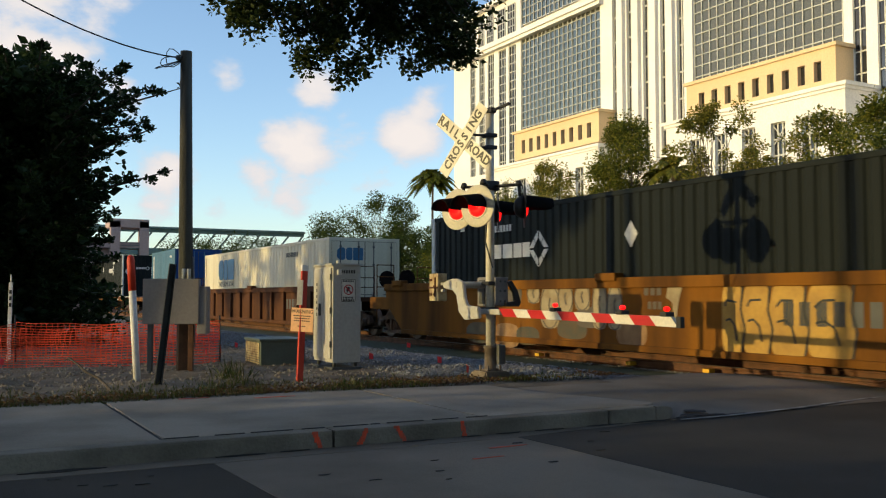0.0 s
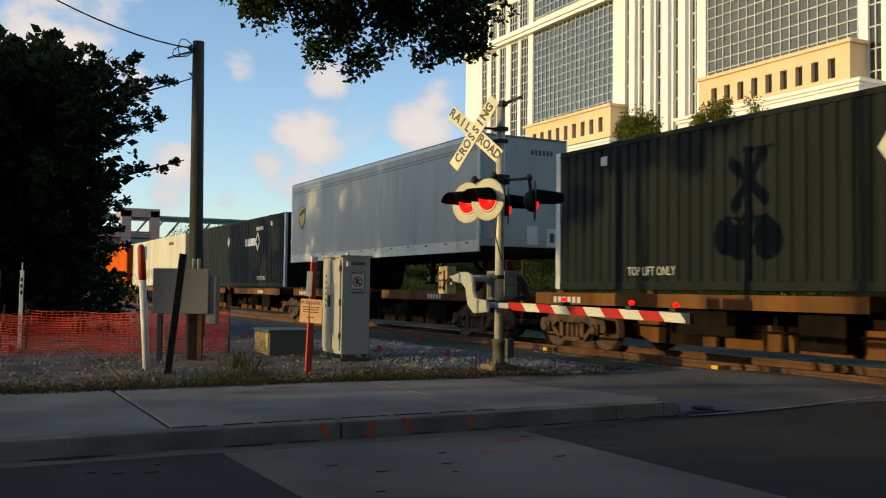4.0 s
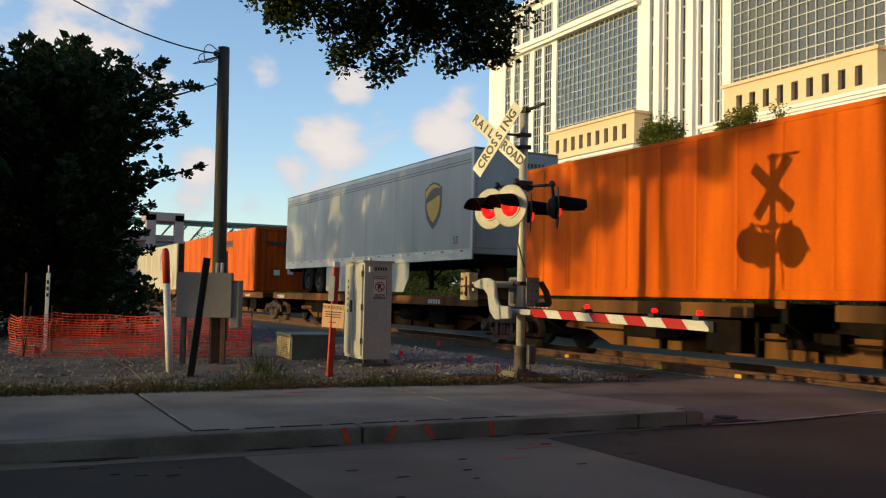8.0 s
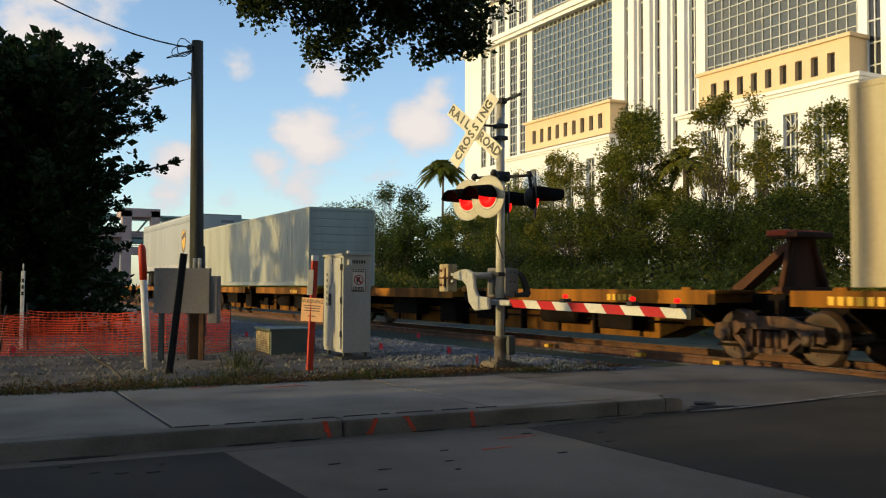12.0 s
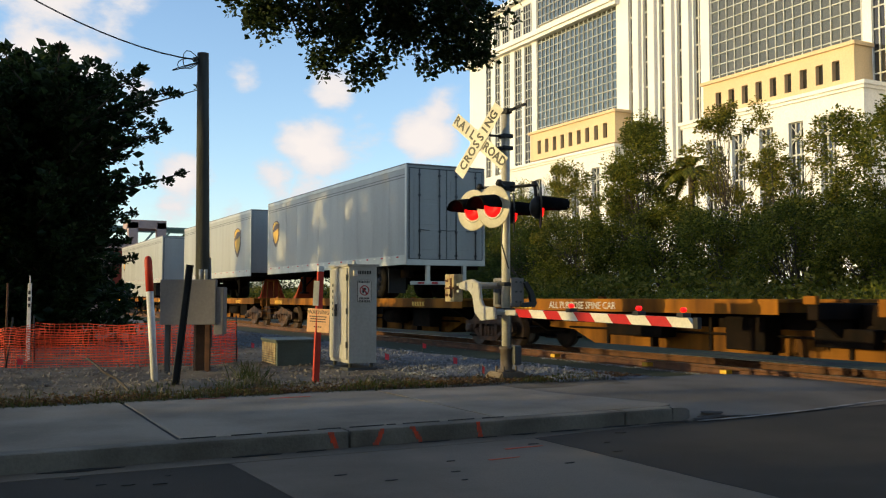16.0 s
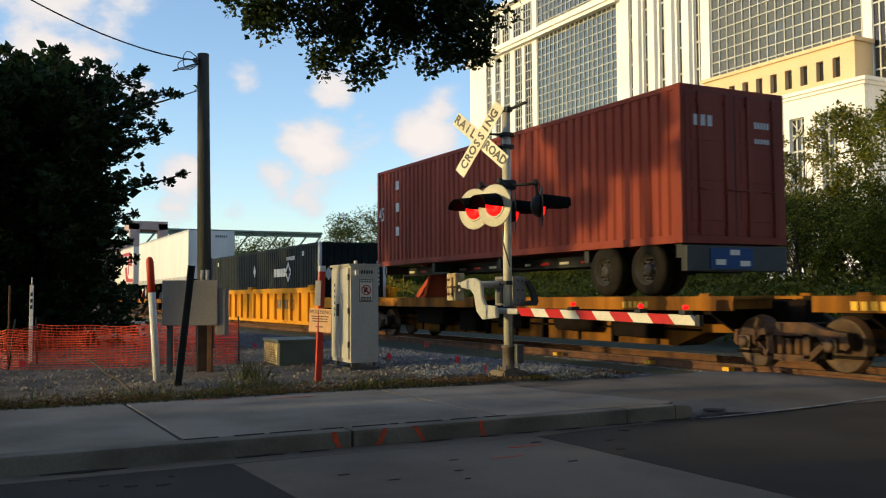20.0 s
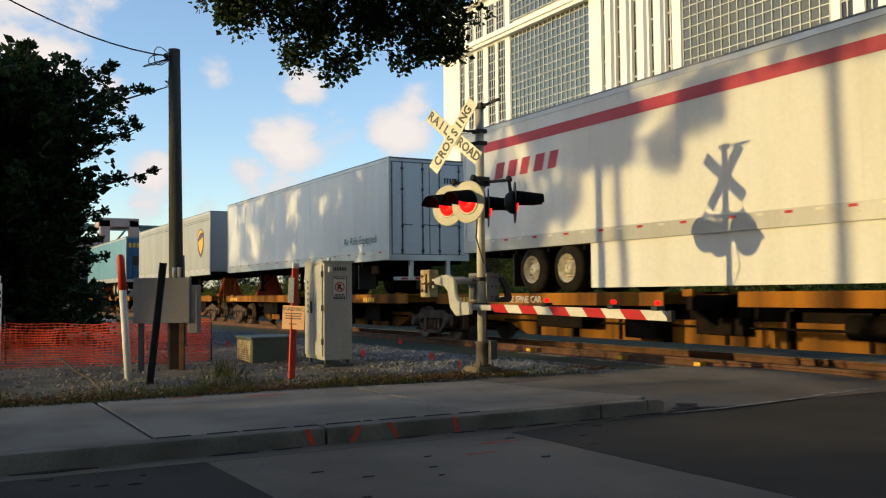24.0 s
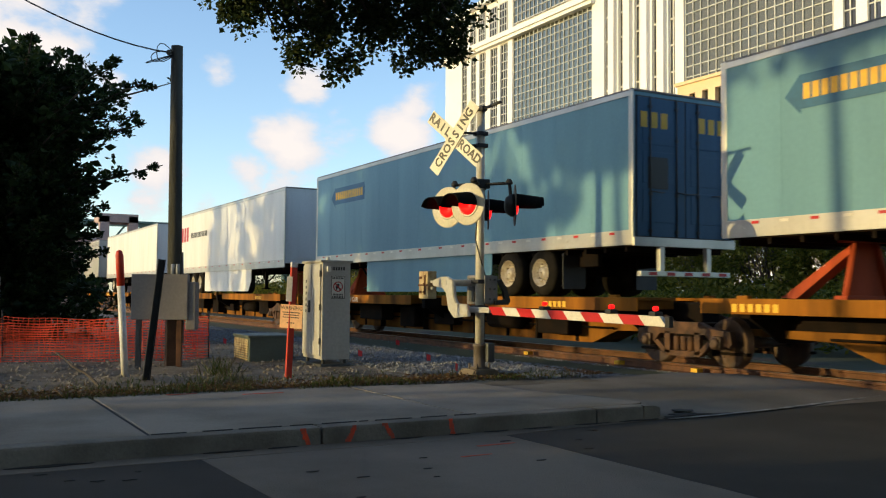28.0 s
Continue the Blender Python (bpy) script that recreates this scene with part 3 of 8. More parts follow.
for i in range(4):
    tube(bm, (0.15 * math.cos(i * 1.571 + 0.78), 0.15 * math.sin(i * 1.571 + 0.78), 0.1), (0.15 * math.cos(i * 1.571 + 0.78), 0.15 * math.sin(i * 1.571 + 0.78), 0.2), 0.018, seg=6)
part("base_sleeve", bm, SLEEVESHADE, sig, "base sleeve coloured dark for shade, with bolts")
bm = bmesh.new()
tube(bm, (0, 0, 0.4), (0, 0, 3.96), 0.064, seg=20)
part("mast", bm, ALU, sig, "aluminium tube mast")
bm = bmesh.new()
lathe(bm, "z", [(0.07, 3.93), (0.075, 3.95), (0.075, 3.99), (0.03, 4.02)], 16)
tube(bm, (0, 0.02, 3.96), (0, -0.55, 3.98), 0.018, seg=8)
rbox(bm, -0.05, 0.05, -0.12, 0.12, 3.93, 4.01, 0.02)
tube(bm, (0, -0.2, 3.97), (0, -0.52, 4.0), 0.026, 0.012, 8)
part("mast_top_bracket", bm, BLACKSTEEL, sig, "dark bracket and arm at the mast top")
# crossbuck: two blades with the words, facing the road
BUCK = Vector((-0.40, 0.08, 3.51))
for k, (turn, words) in enumerate(((50, (("CROSSING", 0.0),)), (-39, (("RAIL", -0.36), ("ROAD", 0.36))))):
    bm = bmesh.new()
    off = 0.014 * (1 - k)        # the lettered CROSSING blade lies in front
    m = Matrix.Translation(BUCK) @ pose(0, 0, 0, 0, 0, 20) @ facing("-x", -off, 0, 0, turn)
    prism(bm, [(-0.61, -0.104), (0.61, -0.104), (0.61, 0.104), (-0.61, 0.104)], m, 0.006)
    blade = part("crossbuck_blade", bm, WHITEREFL, sig, "white crossbuck blade with black lettering")
    for text, at in words:
        bm = bmesh.new()
        for i, c in enumerate(text):
            lettering(bm, c, 0.135, m @ Matrix.Translation((at + 0.128 * (i - (len(text) - 1) / 2), 0, 0.007)), 0.002, narrow=0.95, bold=0.006)
        part("word", bm, SIGNBLACK, blade, "black letters")
bm = bmesh.new()
for z in (3.60, 3.42):
    tube(bm, (0, 0, z), (-0.385, 0.06, z), 0.018, seg=8)
    rbox(bm, -0.085, 0.085, -0.085, 0.085, z - 0.03, z + 0.03, 0.01)
part("crossbuck_bracket", bm, BLACKSTEEL, sig)


def flasher(x, y, turn, lit):
    """One lamp at x, y on the mast, turned about the upright: background disc, lens, hood and cup."""
    m = pose(x, y, 2.5 if lit else 2.515, 0, 0, turn)
    bm = bmesh.new()
    lathe(bm, "x", [(0.305, 0), (0.305, -0.012), (0.29, -0.016), (0.17, -0.016)], 36, m)
    disc = part("background_disc", bm, DISC if lit else BLACKSTEEL, sig, "pale round signal background" if lit else "dark signal background")
    bm = bmesh.new()
    lathe(bm, "x", [(0.155, -0.017), (0.15, -0.03), (0.10, -0.055), (0.0015, -0.065)], 28, m)
    part("lens", bm, LENS, disc, "lit red lens")
    bm = bmesh.new()
    lathe(bm, "x", [(0.185, -0.0165), (0.187, -0.022), (0.157, -0.022), (0.156, -0.0168)], 28, m)
    part("lens_ring", bm, WHITEREFL, disc, "pale ring round the lens")
    bm = bmesh.new()
    rows = []
    for xx, r, lo in ((0.0165, 0.178, -8), (0.15, 0.176, -4), (0.30, 0.172, 0), (0.42, 0.168, 10)):
        rows.append([bm.verts.new(m @ Vector((-xx, rr * math.cos(radians(a)), -0.11 * xx + rr * math.sin(radians(a))))) for rr in (r, r - 0.008) for a in [lo + (180 - 2 * lo) * i / 16 for i in range(17)]])
    for a, b in zip(rows, rows[1:]):
        for i in range(16):
            bm.faces.new((a[i], a[i + 1], b[i + 1], b[i])).smooth = True
            bm.faces.new((a[17 + i + 1], a[17 + i], b[17 + i], b[17 + i + 1])).smooth = True
    for i in range(16):
        bm.faces.new((rows[-1][i], rows[-1][i + 1], rows[-1][18 + i], rows[-1][17 + i]))
    part("hood", bm, HOODBLACK, disc, "black visor hood")
    bm = bmesh.new()
    lathe(bm, "x", [(0.17, 0.001), (0.165, 0.06), (0.11, 0.13), (0.04, 0.15)], 24, m)
    part("lamp_cup", bm, BLACKSTEEL, disc)


LAMPS = [(-0.397, 0.261, 20, True), (-0.409, -0.340, 20, True), (0.32, -0.43, 150, False), (0.40, 0.43, 150, False)]
for lamp in LAMPS:
    flasher(*lamp)
bm = bmesh.new()
rbox(bm, -0.12, 0.12, -0.09, 0.09, 2.78, 2.92, 0.02)
arm = part("lamp_crossarm", bm, BLACKSTEEL, sig, "dark crossarm carrying the lamps")
for x, y, turn, lit in LAMPS:
    bm = bmesh.new()
    tube(bm, (0, 0, 2.84), (x * 0.75, y * 0.95, 2.84), 0.022, seg=8)
    tube(bm, (x * 0.75, y * 0.95, 2.88), (x * 0.85, y, 2.52), 0.025, seg=8)
    lathe(bm, "z", [(0.05, 2.82), (0.055, 2.85), (0.03, 2.90)], 10, pose(x * 0.75, y * 0.95, 0))
    part("lamp_arm", bm, BLACKSTEEL, arm)
# gate mechanism: a housing clamped behind the mast, with the counterweight arm beside it
bm = bmesh.new()
rbox(bm, 0.075, 0.26, 0.02, 0.50, 1.06, 1.50, 0.02)
mech = part("gate_mechanism", bm, UTILGREY, sig, "grey cast gate motor housing")
bm = bmesh.new()
rbox(bm, 0.058, 0.078, 0.26, 0.42, 1.10, 1.46, 0.008)
part("cover_plate", bm, GREYDARK, mech, "dark cover plate")
bm = bmesh.new()
rbox(bm, 0.02, 0.24, -0.115, -0.085, 1.08, 1.49, 0.006)
cheek = part("cheek_plate", bm, UTILGREY, mech, "grey clamping plate beside the mast")
for x in (0.10, 0.18):
    for z in (1.14, 1.29, 1.43):
        bm = bmesh.new()
        tube(bm, (x, -0.135, z), (x, -0.11, z), 0.017, seg=6)
        part("bolt", bm, GREYDARK, cheek)
for z in (1.02, 1.40):
    bm = bmesh.new()
    rbox(bm, -0.095, 0.095, -0.10, 0.10, z - 0.03, z + 0.03, 0.015)
    part("mast_clamp", bm, BLACKSTEEL, sig, "dark clamp round the mast")
bm = bmesh.new()
t = bmesh.new()
prism(t, [(-0.10, 1.06), (0.12, 1.06), (0.16, 1.12), (0.10, 1.30), (0.0, 1.44), (-0.06, 1.42), (0.04, 1.26), (0.06, 1.14), (-0.10, 1.12)], Matrix(((1, 0, 0, 0.28), (0, 0, -1, -0.10), (0, 1, 0, 0), (0, 0, 0, 1))), 0.06)
bmesh.ops.recalc_face_normals(t, faces=t.faces[:])
merge(bm, t)
part("drive_crank", bm, BLACKSTEEL, sig, "dark curved drive crank")
bm = bmesh.new()
t = bmesh.new()
prism(t, [(0.62, 1.34), (0.62, 1.42), (0.36, 1.47), (0.20, 1.47), (0.02, 1.41), (-0.02, 1.18), (-0.10, 1.08), (-0.40, 1.06), (-0.43, 0.90), (-0.02, 0.87), (0.14, 0.98), (0.21, 1.22), (0.32, 1.30)], Matrix(((0, 0, 1, -0.46), (1, 0, 0, 0), (0, 1, 0, 0), (0, 0, 0, 1))), 0.06)
bmesh.ops.recalc_face_normals(t, faces=t.faces[:])
bmesh.ops.bevel(t, geom=t.edges[:], offset=0.012, segments=2, affect="EDGES")
merge(bm, t)
tube(bm, (-0.47, 0.22, 1.38), (0.08, 0.22, 1.38), 0.05, seg=14)
part("counterweight_arm", bm, GREYPAINT, sig, "pale cranked counterweight arm")
bm = bmesh.new()
rbox(bm, -0.50, -0.34, 0.70, 0.98, 1.14, 1.56, 0.015)
weight = part("counterweight", bm, WEIGHT, sig, "rust-stained counterweight plates")
for y, z in ((0.78, 1.24), (0.90, 1.24), (0.78, 1.36), (0.90, 1.46)):
    bm = bmesh.new()
    tube(bm, (-0.53, y, z), (-0.30, y, z), 0.022, seg=6)
    part("bolt", bm, RUST, weight)
bm = bmesh.new()
rbox(bm, -0.515, -0.495, 0.76, 0.80, 1.20, 1.50, 0.004)
rbox(bm, -0.515, -0.495, 0.70, 0.98, 1.33, 1.36, 0.004)
part("clamp_bar", bm, RUST, weight)
for y in (1.30, 1.40):
    bm = bmesh.new()
    rbox(bm, -0.45, -0.41, 0.64, 0.71, y - 0.02, y + 0.02, 0.005)
    part("fork_tine", bm, GREYPAINT, weight)
# gate arm: tapered beam in red and white bands, reaching over the road
for i in range(10):
    a, b = 0.78 + 3.46 * i / 10, 0.78 + 3.46 * (i + 1) / 10
    bm = bmesh.new()
    h = 0.055
    lean = 0.11
    za, zb = 0.985 - 0.015 * (a - 0.76), 0.985 - 0.015 * (b - 0.76)
    pts = [(-0.028, a, za - h), (-0.028, b, zb - h), (-0.028, b - lean, zb + h), (-0.028, a - lean, za + h)]
    lo = [bm.verts.new((-0.24 + x, -y, z)) for x, y, z in pts]
    hi = [bm.verts.new((-0.24 - x, -y, z)) for x, y, z in pts]
    bm.faces.new(lo)
    bm.faces.new(hi[::-1])
    for j in range(4):
        bm.faces.new((lo[j], hi[j], hi[(j + 1) % 4], lo[(j + 1) % 4]))
    part("gate_band", bm, (REDREFL, WHITEREFL)[i % 2], sig, ("red gate band", "white gate band")[i % 2])
for y, z in ((-1.98, 1.035), (-3.30, 1.018), (-4.04, 1.008)):
    bm = bmesh.new()
    rbox(bm, -0.30, -0.18, y - 0.05, y + 0.05, z - 0.02, z + 0.03, 0.01)
    lamp = part("gate_lamp", bm, BLACKSTEEL, sig, "small gate lamp holder")
    bm = bmesh.new()
    lathe(bm, "x", [(0.021, -0.03), (0.027, -0.018), (0.027, 0.018), (0.021, 0.03)], 14, pose(-0.24, y, z + 0.062))
    part("lens", bm, LENS, lamp, "lit red lamp")
bm = bmesh.new()
rbox(bm, -0.27, -0.21, -4.28, -4.21, 0.87, 0.99, 0.006)
part("gate_tip", bm, BLACKSTEEL, sig)
bm = bmesh.new()
rbox(bm, -0.28, -0.10, -0.70, -0.05, 0.95, 1.03, 0.02)
part("gate_clamp", bm, GREYPAINT, sig)
bm = bmesh.new()
pts = [(-0.1, -0.1, 2.6), (-0.2, -0.2, 2.0), (0.09, 0.0, 1.5), (0.09, 0.02, 0.5)]
for p, q in zip(pts, pts[1:]):
    tube(bm, p, q, 0.012, seg=6)
rbox(bm, 0.05, 0.17, -0.16, 0.1, 0.22, 0.5, 0.02)
part("base_junction_box", bm, GREYDARK, sig)

# ---- cabinet ----
cab = thing("signal_cabinet", "tall grey steel signal cabinet on short legs", "cabinet", at=pose(5.69, 14.15, 0.16, 0, 0, -2))
bm = bmesh.new()
rbox(bm, 0, 0.49, 0, 0.92, 0.10, 1.69, 0.015)
part("body", bm, GREYPAINT, cab)
bm = bmesh.new()
t = bmesh.new()
box(t, -0.04, 0.53, -0.03, 0.96, 1.685, 1.72)
bmesh.ops.bevel(t, geom=t.edges[:], offset=0.012, segments=2, affect="EDGES")
merge(bm, t)
part("roof", bm, GREYPAINT, cab)
for y0, y1 in ((0.04, 0.45), (0.465, 0.88)):
    bm = bmesh.new()
    rbox(bm, -0.028, 0.002, y0, y1, 0.16, 1.65, 0.01)
    door = part("door", bm, GREYPAINT, cab, "flat cabinet door")
    if y0 > 0.3:
        bm = bmesh.new()
        rbox(bm, -0.06, -0.026, y0 + 0.03, y0 + 0.07, 0.86, 1.06, 0.008)
        rbox(bm, -0.075, -0.05, y0 - 0.03, y0 + 0.06, 0.94, 0.98, 0.006)
        part("latch", bm, GREYDARK, door)
    else:
        for z in (0.4, 0.95, 1.5):
            bm = bmesh.new()
            tube(bm, (-0.03, y0 - 0.01, z - 0.05), (-0.03, y0 - 0.01, z + 0.05), 0.014, seg=8)
            part("hinge", bm, GREYDARK, door)
bm = bmesh.new()
for i in range(6):
    bars(bm, facing("-x", -0.03, 0.70, 1.38 - 0.1 * i), 0.07, 0.05, 1, 0.2)
part("stencil", bm, GREYDARK, cab, "faded upright stencil marks")
for x, y in ((0.06, 0.08), (0.43, 0.08), (0.06, 0.84), (0.43, 0.84)):
    bm = bmesh.new()
    tube(bm, (x, y, 0), (x, y, 0.2), 0.03, seg=10)
    part("leg", bm, GREYDARK, cab)
bm = bmesh.new()
rbox(bm, -0.02, 0.51, -0.02, 0.94, -0.08, 0.03, 0.02)
part("plinth", bm, GREYDARK, cab, "dark base slab")
bm = bmesh.new()
prism(bm, [(-0.125, -0.19), (0.125, -0.19), (0.125, 0.19), (-0.125, 0.19)], facing("-y", 0.27, -0.001, 1.28), 0.004)
plate = part("sign_plate", bm, WHITEREFL, cab, "white no-entry sign plate")
bm = bmesh.new()
ring = [(0.085 * math.cos(i * math.tau / 24), 0.085 * math.sin(i * math.tau / 24)) for i in range(24)]
m = facing("-y", 0.27, -0.0055, 1.29)
for i in range(24):
    p, q = ring[i], ring[(i + 1) % 24]
    prism(bm, [p, q, (q[0] * 0.8, q[1] * 0.8), (p[0] * 0.8, p[1] * 0.8)], m, 0.002)
prism(bm, [(-0.06, 0.045), (-0.045, 0.06), (0.06, -0.045), (0.045, -0.06)], m, 0.003)
part("prohibition_ring", bm, SIGNRED, plate, "red ring with a slash")
bm = bmesh.new()
for z, w in ((1.43, 0.2), (1.16, 0.18), (1.12, 0.2)):
    bars(bm, facing("-y", 0.27, -0.0055, z), w, 0.03, 7)
prism(bm, [(-0.03, -0.06), (0.0, -0.02), (0.03, -0.06), (0.045, -0.05), (0.015, 0.0), (0.03, 0.03), (0.01, 0.05), (-0.02, 0.04), (-0.04, 0.0)], facing("-y", 0.27, -0.0052, 1.29), 0.001)
for a, b, c, d in ((-0.122, 0.122, 0.176, 0.186), (-0.122, 0.122, -0.186, -0.176), (-0.122, -0.112, -0.176, 0.176), (0.112, 0.122, -0.176, 0.176)):
    prism(bm, [(a, c), (b, c), (b, d), (a, d)], facing("-y", 0.27, -0.0052, 1.28), 0.001)
bars(bm, facing("-y", 0.27, -0.002, 1.585), 0.26, 0.055, 6)
part("sign_print", bm, SIGNBLACK, plate, "black print and small bars")
bm = bmesh.new()
rbox(bm, 0.07, 0.14, -0.05, 0.0, 1.53, 1.62, 0.012)
part("small_lamp", bm, WHITEREFL, cab, "small white lamp on the cabinet")
bm = bmesh.new()
tube(bm, (0.10, 0.03, 1.70), (0.10, 0.03, 1.77), 0.03, seg=10)
part("roof_stub", bm, WHITEREFL, cab, "short white stub on the cabinet roof")

box_t = thing("ground_box", "low green-grey utility box with louvred end on the dirt", "utility box", at=pose(4.98, 15.7, 0.14, 0, 0, -3))
bm = bmesh.new()
rbox(bm, 0, 0.8, 0.0, 1.05, 0, 0.42, 0.02)
part("body", bm, UTILGREEN, box_t)
bm = bmesh.new()
rbox(bm, -0.03, 0.83, -0.03, 1.08, 0.41, 0.46, 0.015)
part("lid", bm, UTILGREEN, box_t)
for i in range(9):
    bm = bmesh.new()
    rbox(bm, -0.02, 0.0, 0.05, 1.0, 0.03 + 0.040 * i, 0.055 + 0.042 * i, 0.005)
    part("louvre", bm, WEIGHT, box_t, "pale louvre slat")

# ---- posts ----
post = thing("warning_post", "orange-red marker post with a warning sign", "marker post", at=pose(4.52, 12.47, 0.12))
bm = bmesh.new()
rbox(bm, -0.045, 0.045, -0.03, 0.03, 0, 1.58, 0.012, pose(0, 0, 0, 0, 2.3, 0))
part("post", bm, ORANGEPAINT, post)
bm = bmesh.new()
rbox(bm, -0.047, 0.047, -0.032, 0.032, 1.58, 1.66, 0.012, pose(0, 0, 0, 0, 2.3, 0))
part("cap", bm, WHITEPIPE, post, "white post cap")
SIGN = Matrix.Translation((0.02, -0.04, 0.89)) @ pose(0, 0, 0, 0, 3, -46) @ facing("-y", 0, 0, 0)
bm = bmesh.new()
prism(bm, [(-0.17, -0.165), (0.17, -0.165), (0.17, 0.165), (-0.17, 0.165)], SIGN, 0.005)
board = part("sign_board", bm, WARNORANGE, post, "faded orange warning board")
bm = bmesh.new()
lettering(bm, "WARNING", 0.058, SIGN @ Matrix.Translation((0, 0.115, 0.006)), 0.001, narrow=0.86)
for z, w, k in ((0.055, 0.27, 9), (0.02, 0.24, 8), (-0.015, 0.25, 8), (-0.09, 0.12, 4)):
    bars(bm, SIGN @ Matrix.Translation((0, z, 0.005)), w, 0.014, k, 0.25)
part("sign_print", bm, SIGNBLACK, board, "dark letters and bars")
bm = bmesh.new()
rbox(bm, -0.04, 0.04, -0.045, -0.03, 1.1, 1.45, 0.005, pose(-0.05, 0, 0, 0, 2.3, -25))
part("sticker", bm, WHITEREFL, post, "pale strip with bars")

pipe = thing("marker_pipe", "leaning white marker pipe with an orange top", "marker post", at=pose(2.465, 13.22, 0.1, 0, -3.9, 0))
bm = bmesh.new()
tube(bm, (0, 0, 0), (0, 0, 1.36), 0.05, 0.05, 16)
part("pipe", bm, WHITEPIPE, pipe)
bm = bmesh.new()
lathe(bm, "z", [(0.053, 1.32), (0.053, 1.74), (0.04, 1.79), (0.015, 1.81)], 16)
part("top_sleeve", bm, ORANGEPAINT, pipe, "orange domed sleeve")

stake = thing("steel_stake", "dark rusty steel stake leaning in the dirt", "stake", at=pose(2.51, 12.21, 0.05, -2, 6.5, 0))
bm = bmesh.new()
for x0, x1, y0, y1 in ((-0.045, 0.045, -0.006, 0.006), (-0.045, -0.033, -0.035, 0.0), (0.033, 0.045, -0.035, 0.0)):
    box(bm, x0, x1, y0, y1, 0, 1.72)
for i in range(12):
    tube(bm, (0, -0.008, 0.2 + 0.12 * i), (0, 0.008, 0.2 + 0.12 * i), 0.01, seg=6)
part("channel", bm, BLACKSTEEL, stake)

for n, (x, y, h) in enumerate(((1.22, 18.9, 1.5), (0.86, 19.2, 1.5))):
    p = thing("thin_stake", ("white plastic marker stake in the dirt", "thin dark rod in the dirt")[n], "stake", at=pose(x, y, 0.1, 0, 0.5, -20))
    bm = bmesh.new()
    if n == 0:
        rbox(bm, -0.036, 0.036, -0.012, 0.012, 0, h, 0.01)
        part("blade", bm, WHITEPIPE, p)
        for k in range(3):
            bm = bmesh.new()
            rbox(bm, -0.022, 0.022, -0.016, -0.011, 1.05 + 0.12 * k, 1.12 + 0.12 * k, 0.003)
            part("mark", bm, SIGNBLACK, p)
        bm = bmesh.new()
        tube(bm, (0, 0, h), (0, 0, h + 0.14), 0.012, seg=6)
        part("tip", bm, WHITEPIPE, p)
    else:
        tube(bm, (0, 0, 0), (0, 0, h), 0.02, seg=8)
        part("rod", bm, RUST, p)

# ---- utility pole and meter ----
pole = thing("utility_pole", "tall weathered wooden utility pole", "utility pole", at=pose(3.67, 15.6, 0.1))
bm = bmesh.new()
tube(bm, (0, 0, 0), (-0.06, 0, 5.35), 0.125, 0.095, 20)
part("shaft", bm, POLEWOOD, pole)
bm = bmesh.new()
tube(bm, (-0.1, -0.02, 5.2), (-0.22, -0.03, 5.22), 0.014, seg=8)
lathe(bm, "z", [(0.03, 5.18), (0.045, 5.21), (0.03, 5.26)], 10, pose(-0.2, -0.03, 0))
part("insulator", bm, GREYDARK, pole)
bm = bmesh.new()
tube(bm, (0.13, -0.05, 0.4), (0.09, -0.05, 1.9), 0.02, seg=8)
part("conduit", bm, UTILGREY, pole)
wire = thing("service_wire", "black service wire sagging to the pole top", "wire", at=pose(3.56, 15.55, 5.32))
bm = bmesh.new()
pts = [(-0.0, 0, 0.0)]
for i in range(1, 25):
    a = i / 24
    pts.append((-7.5 * a, 1.2 * a, 4.6 * a ** 1.55 - 0.12 * math.sin(a * 3.14)))
cable(bm, pts, 0.012)
part("line", bm, CABLE, wire)
for k in range(3):
    bm = bmesh.new()
    loop = [(0.0 - 0.42 * math.sin(i / 10 * 3.14) * (0.7 + 0.2 * k), 0.02 * k, -0.02 + (-0.26 + 0.12 * k) * math.sin(i / 10 * 6.28) * 0.6 - 0.10 * k * math.sin(i / 10 * 3.14)) for i in range(11)]
    cable(bm, loop, 0.008)
    part("loop", bm, CABLE, wire, "loose loop of wire")
meter = thing("meter_board", "grey utility board with cabinet behind the fence", "utility box", at=pose(2.95, 15.2, 0.12, 0, 0, -27))
bm = bmesh.new()
rbox(bm, -0.05, 0.84, -0.05, 0.06, 0.78, 1.50, 0.015)
part("board", bm, UTILGREY, meter)
bm = bmesh.new()
rbox(bm, 0.80, 0.96, -0.02, 0.22, 0.62, 1.38, 0.02)
part("side_cabinet", bm, UTILGREY, meter)
for x in (0.06, 0.7):
    bm = bmesh.new()
    rbox(bm, x - 0.04, x + 0.04, 0.0, 0.08, 0, 1.5, 0.008)
    part("post", bm, RUST if x > 0.5 else GREYDARK, meter)
bm = bmesh.new()
for x in (0.58, 0.66):
    tube(bm, (x, 0, 1.48), (x, 0, 1.66), 0.03, seg=10)
part("conduit_cap", bm, GREYPAINT, meter)
tall = thing("wood_stub", "short brown timber post by the meter board", "post", at=pose(3.50, 15.1, 0.1))
bm = bmesh.new()
rbox(bm, -0.08, 0.08, -0.07, 0.07, 0, 0.88, 0.01)
part("timber", bm, TIE, tall)

# ---- train ----
def paint(name, col, col2=None, rough=0.55, mix=0.5, metal=0.0, scale=1.7, gloss=0.14):
    return surf(name, col, rough, metal, col2 or tuple(c * 0.7 for c in col), scale=scale, mix=mix, fine=14, bump=0.03, streak=0.12, gloss=gloss, grain=0.16)


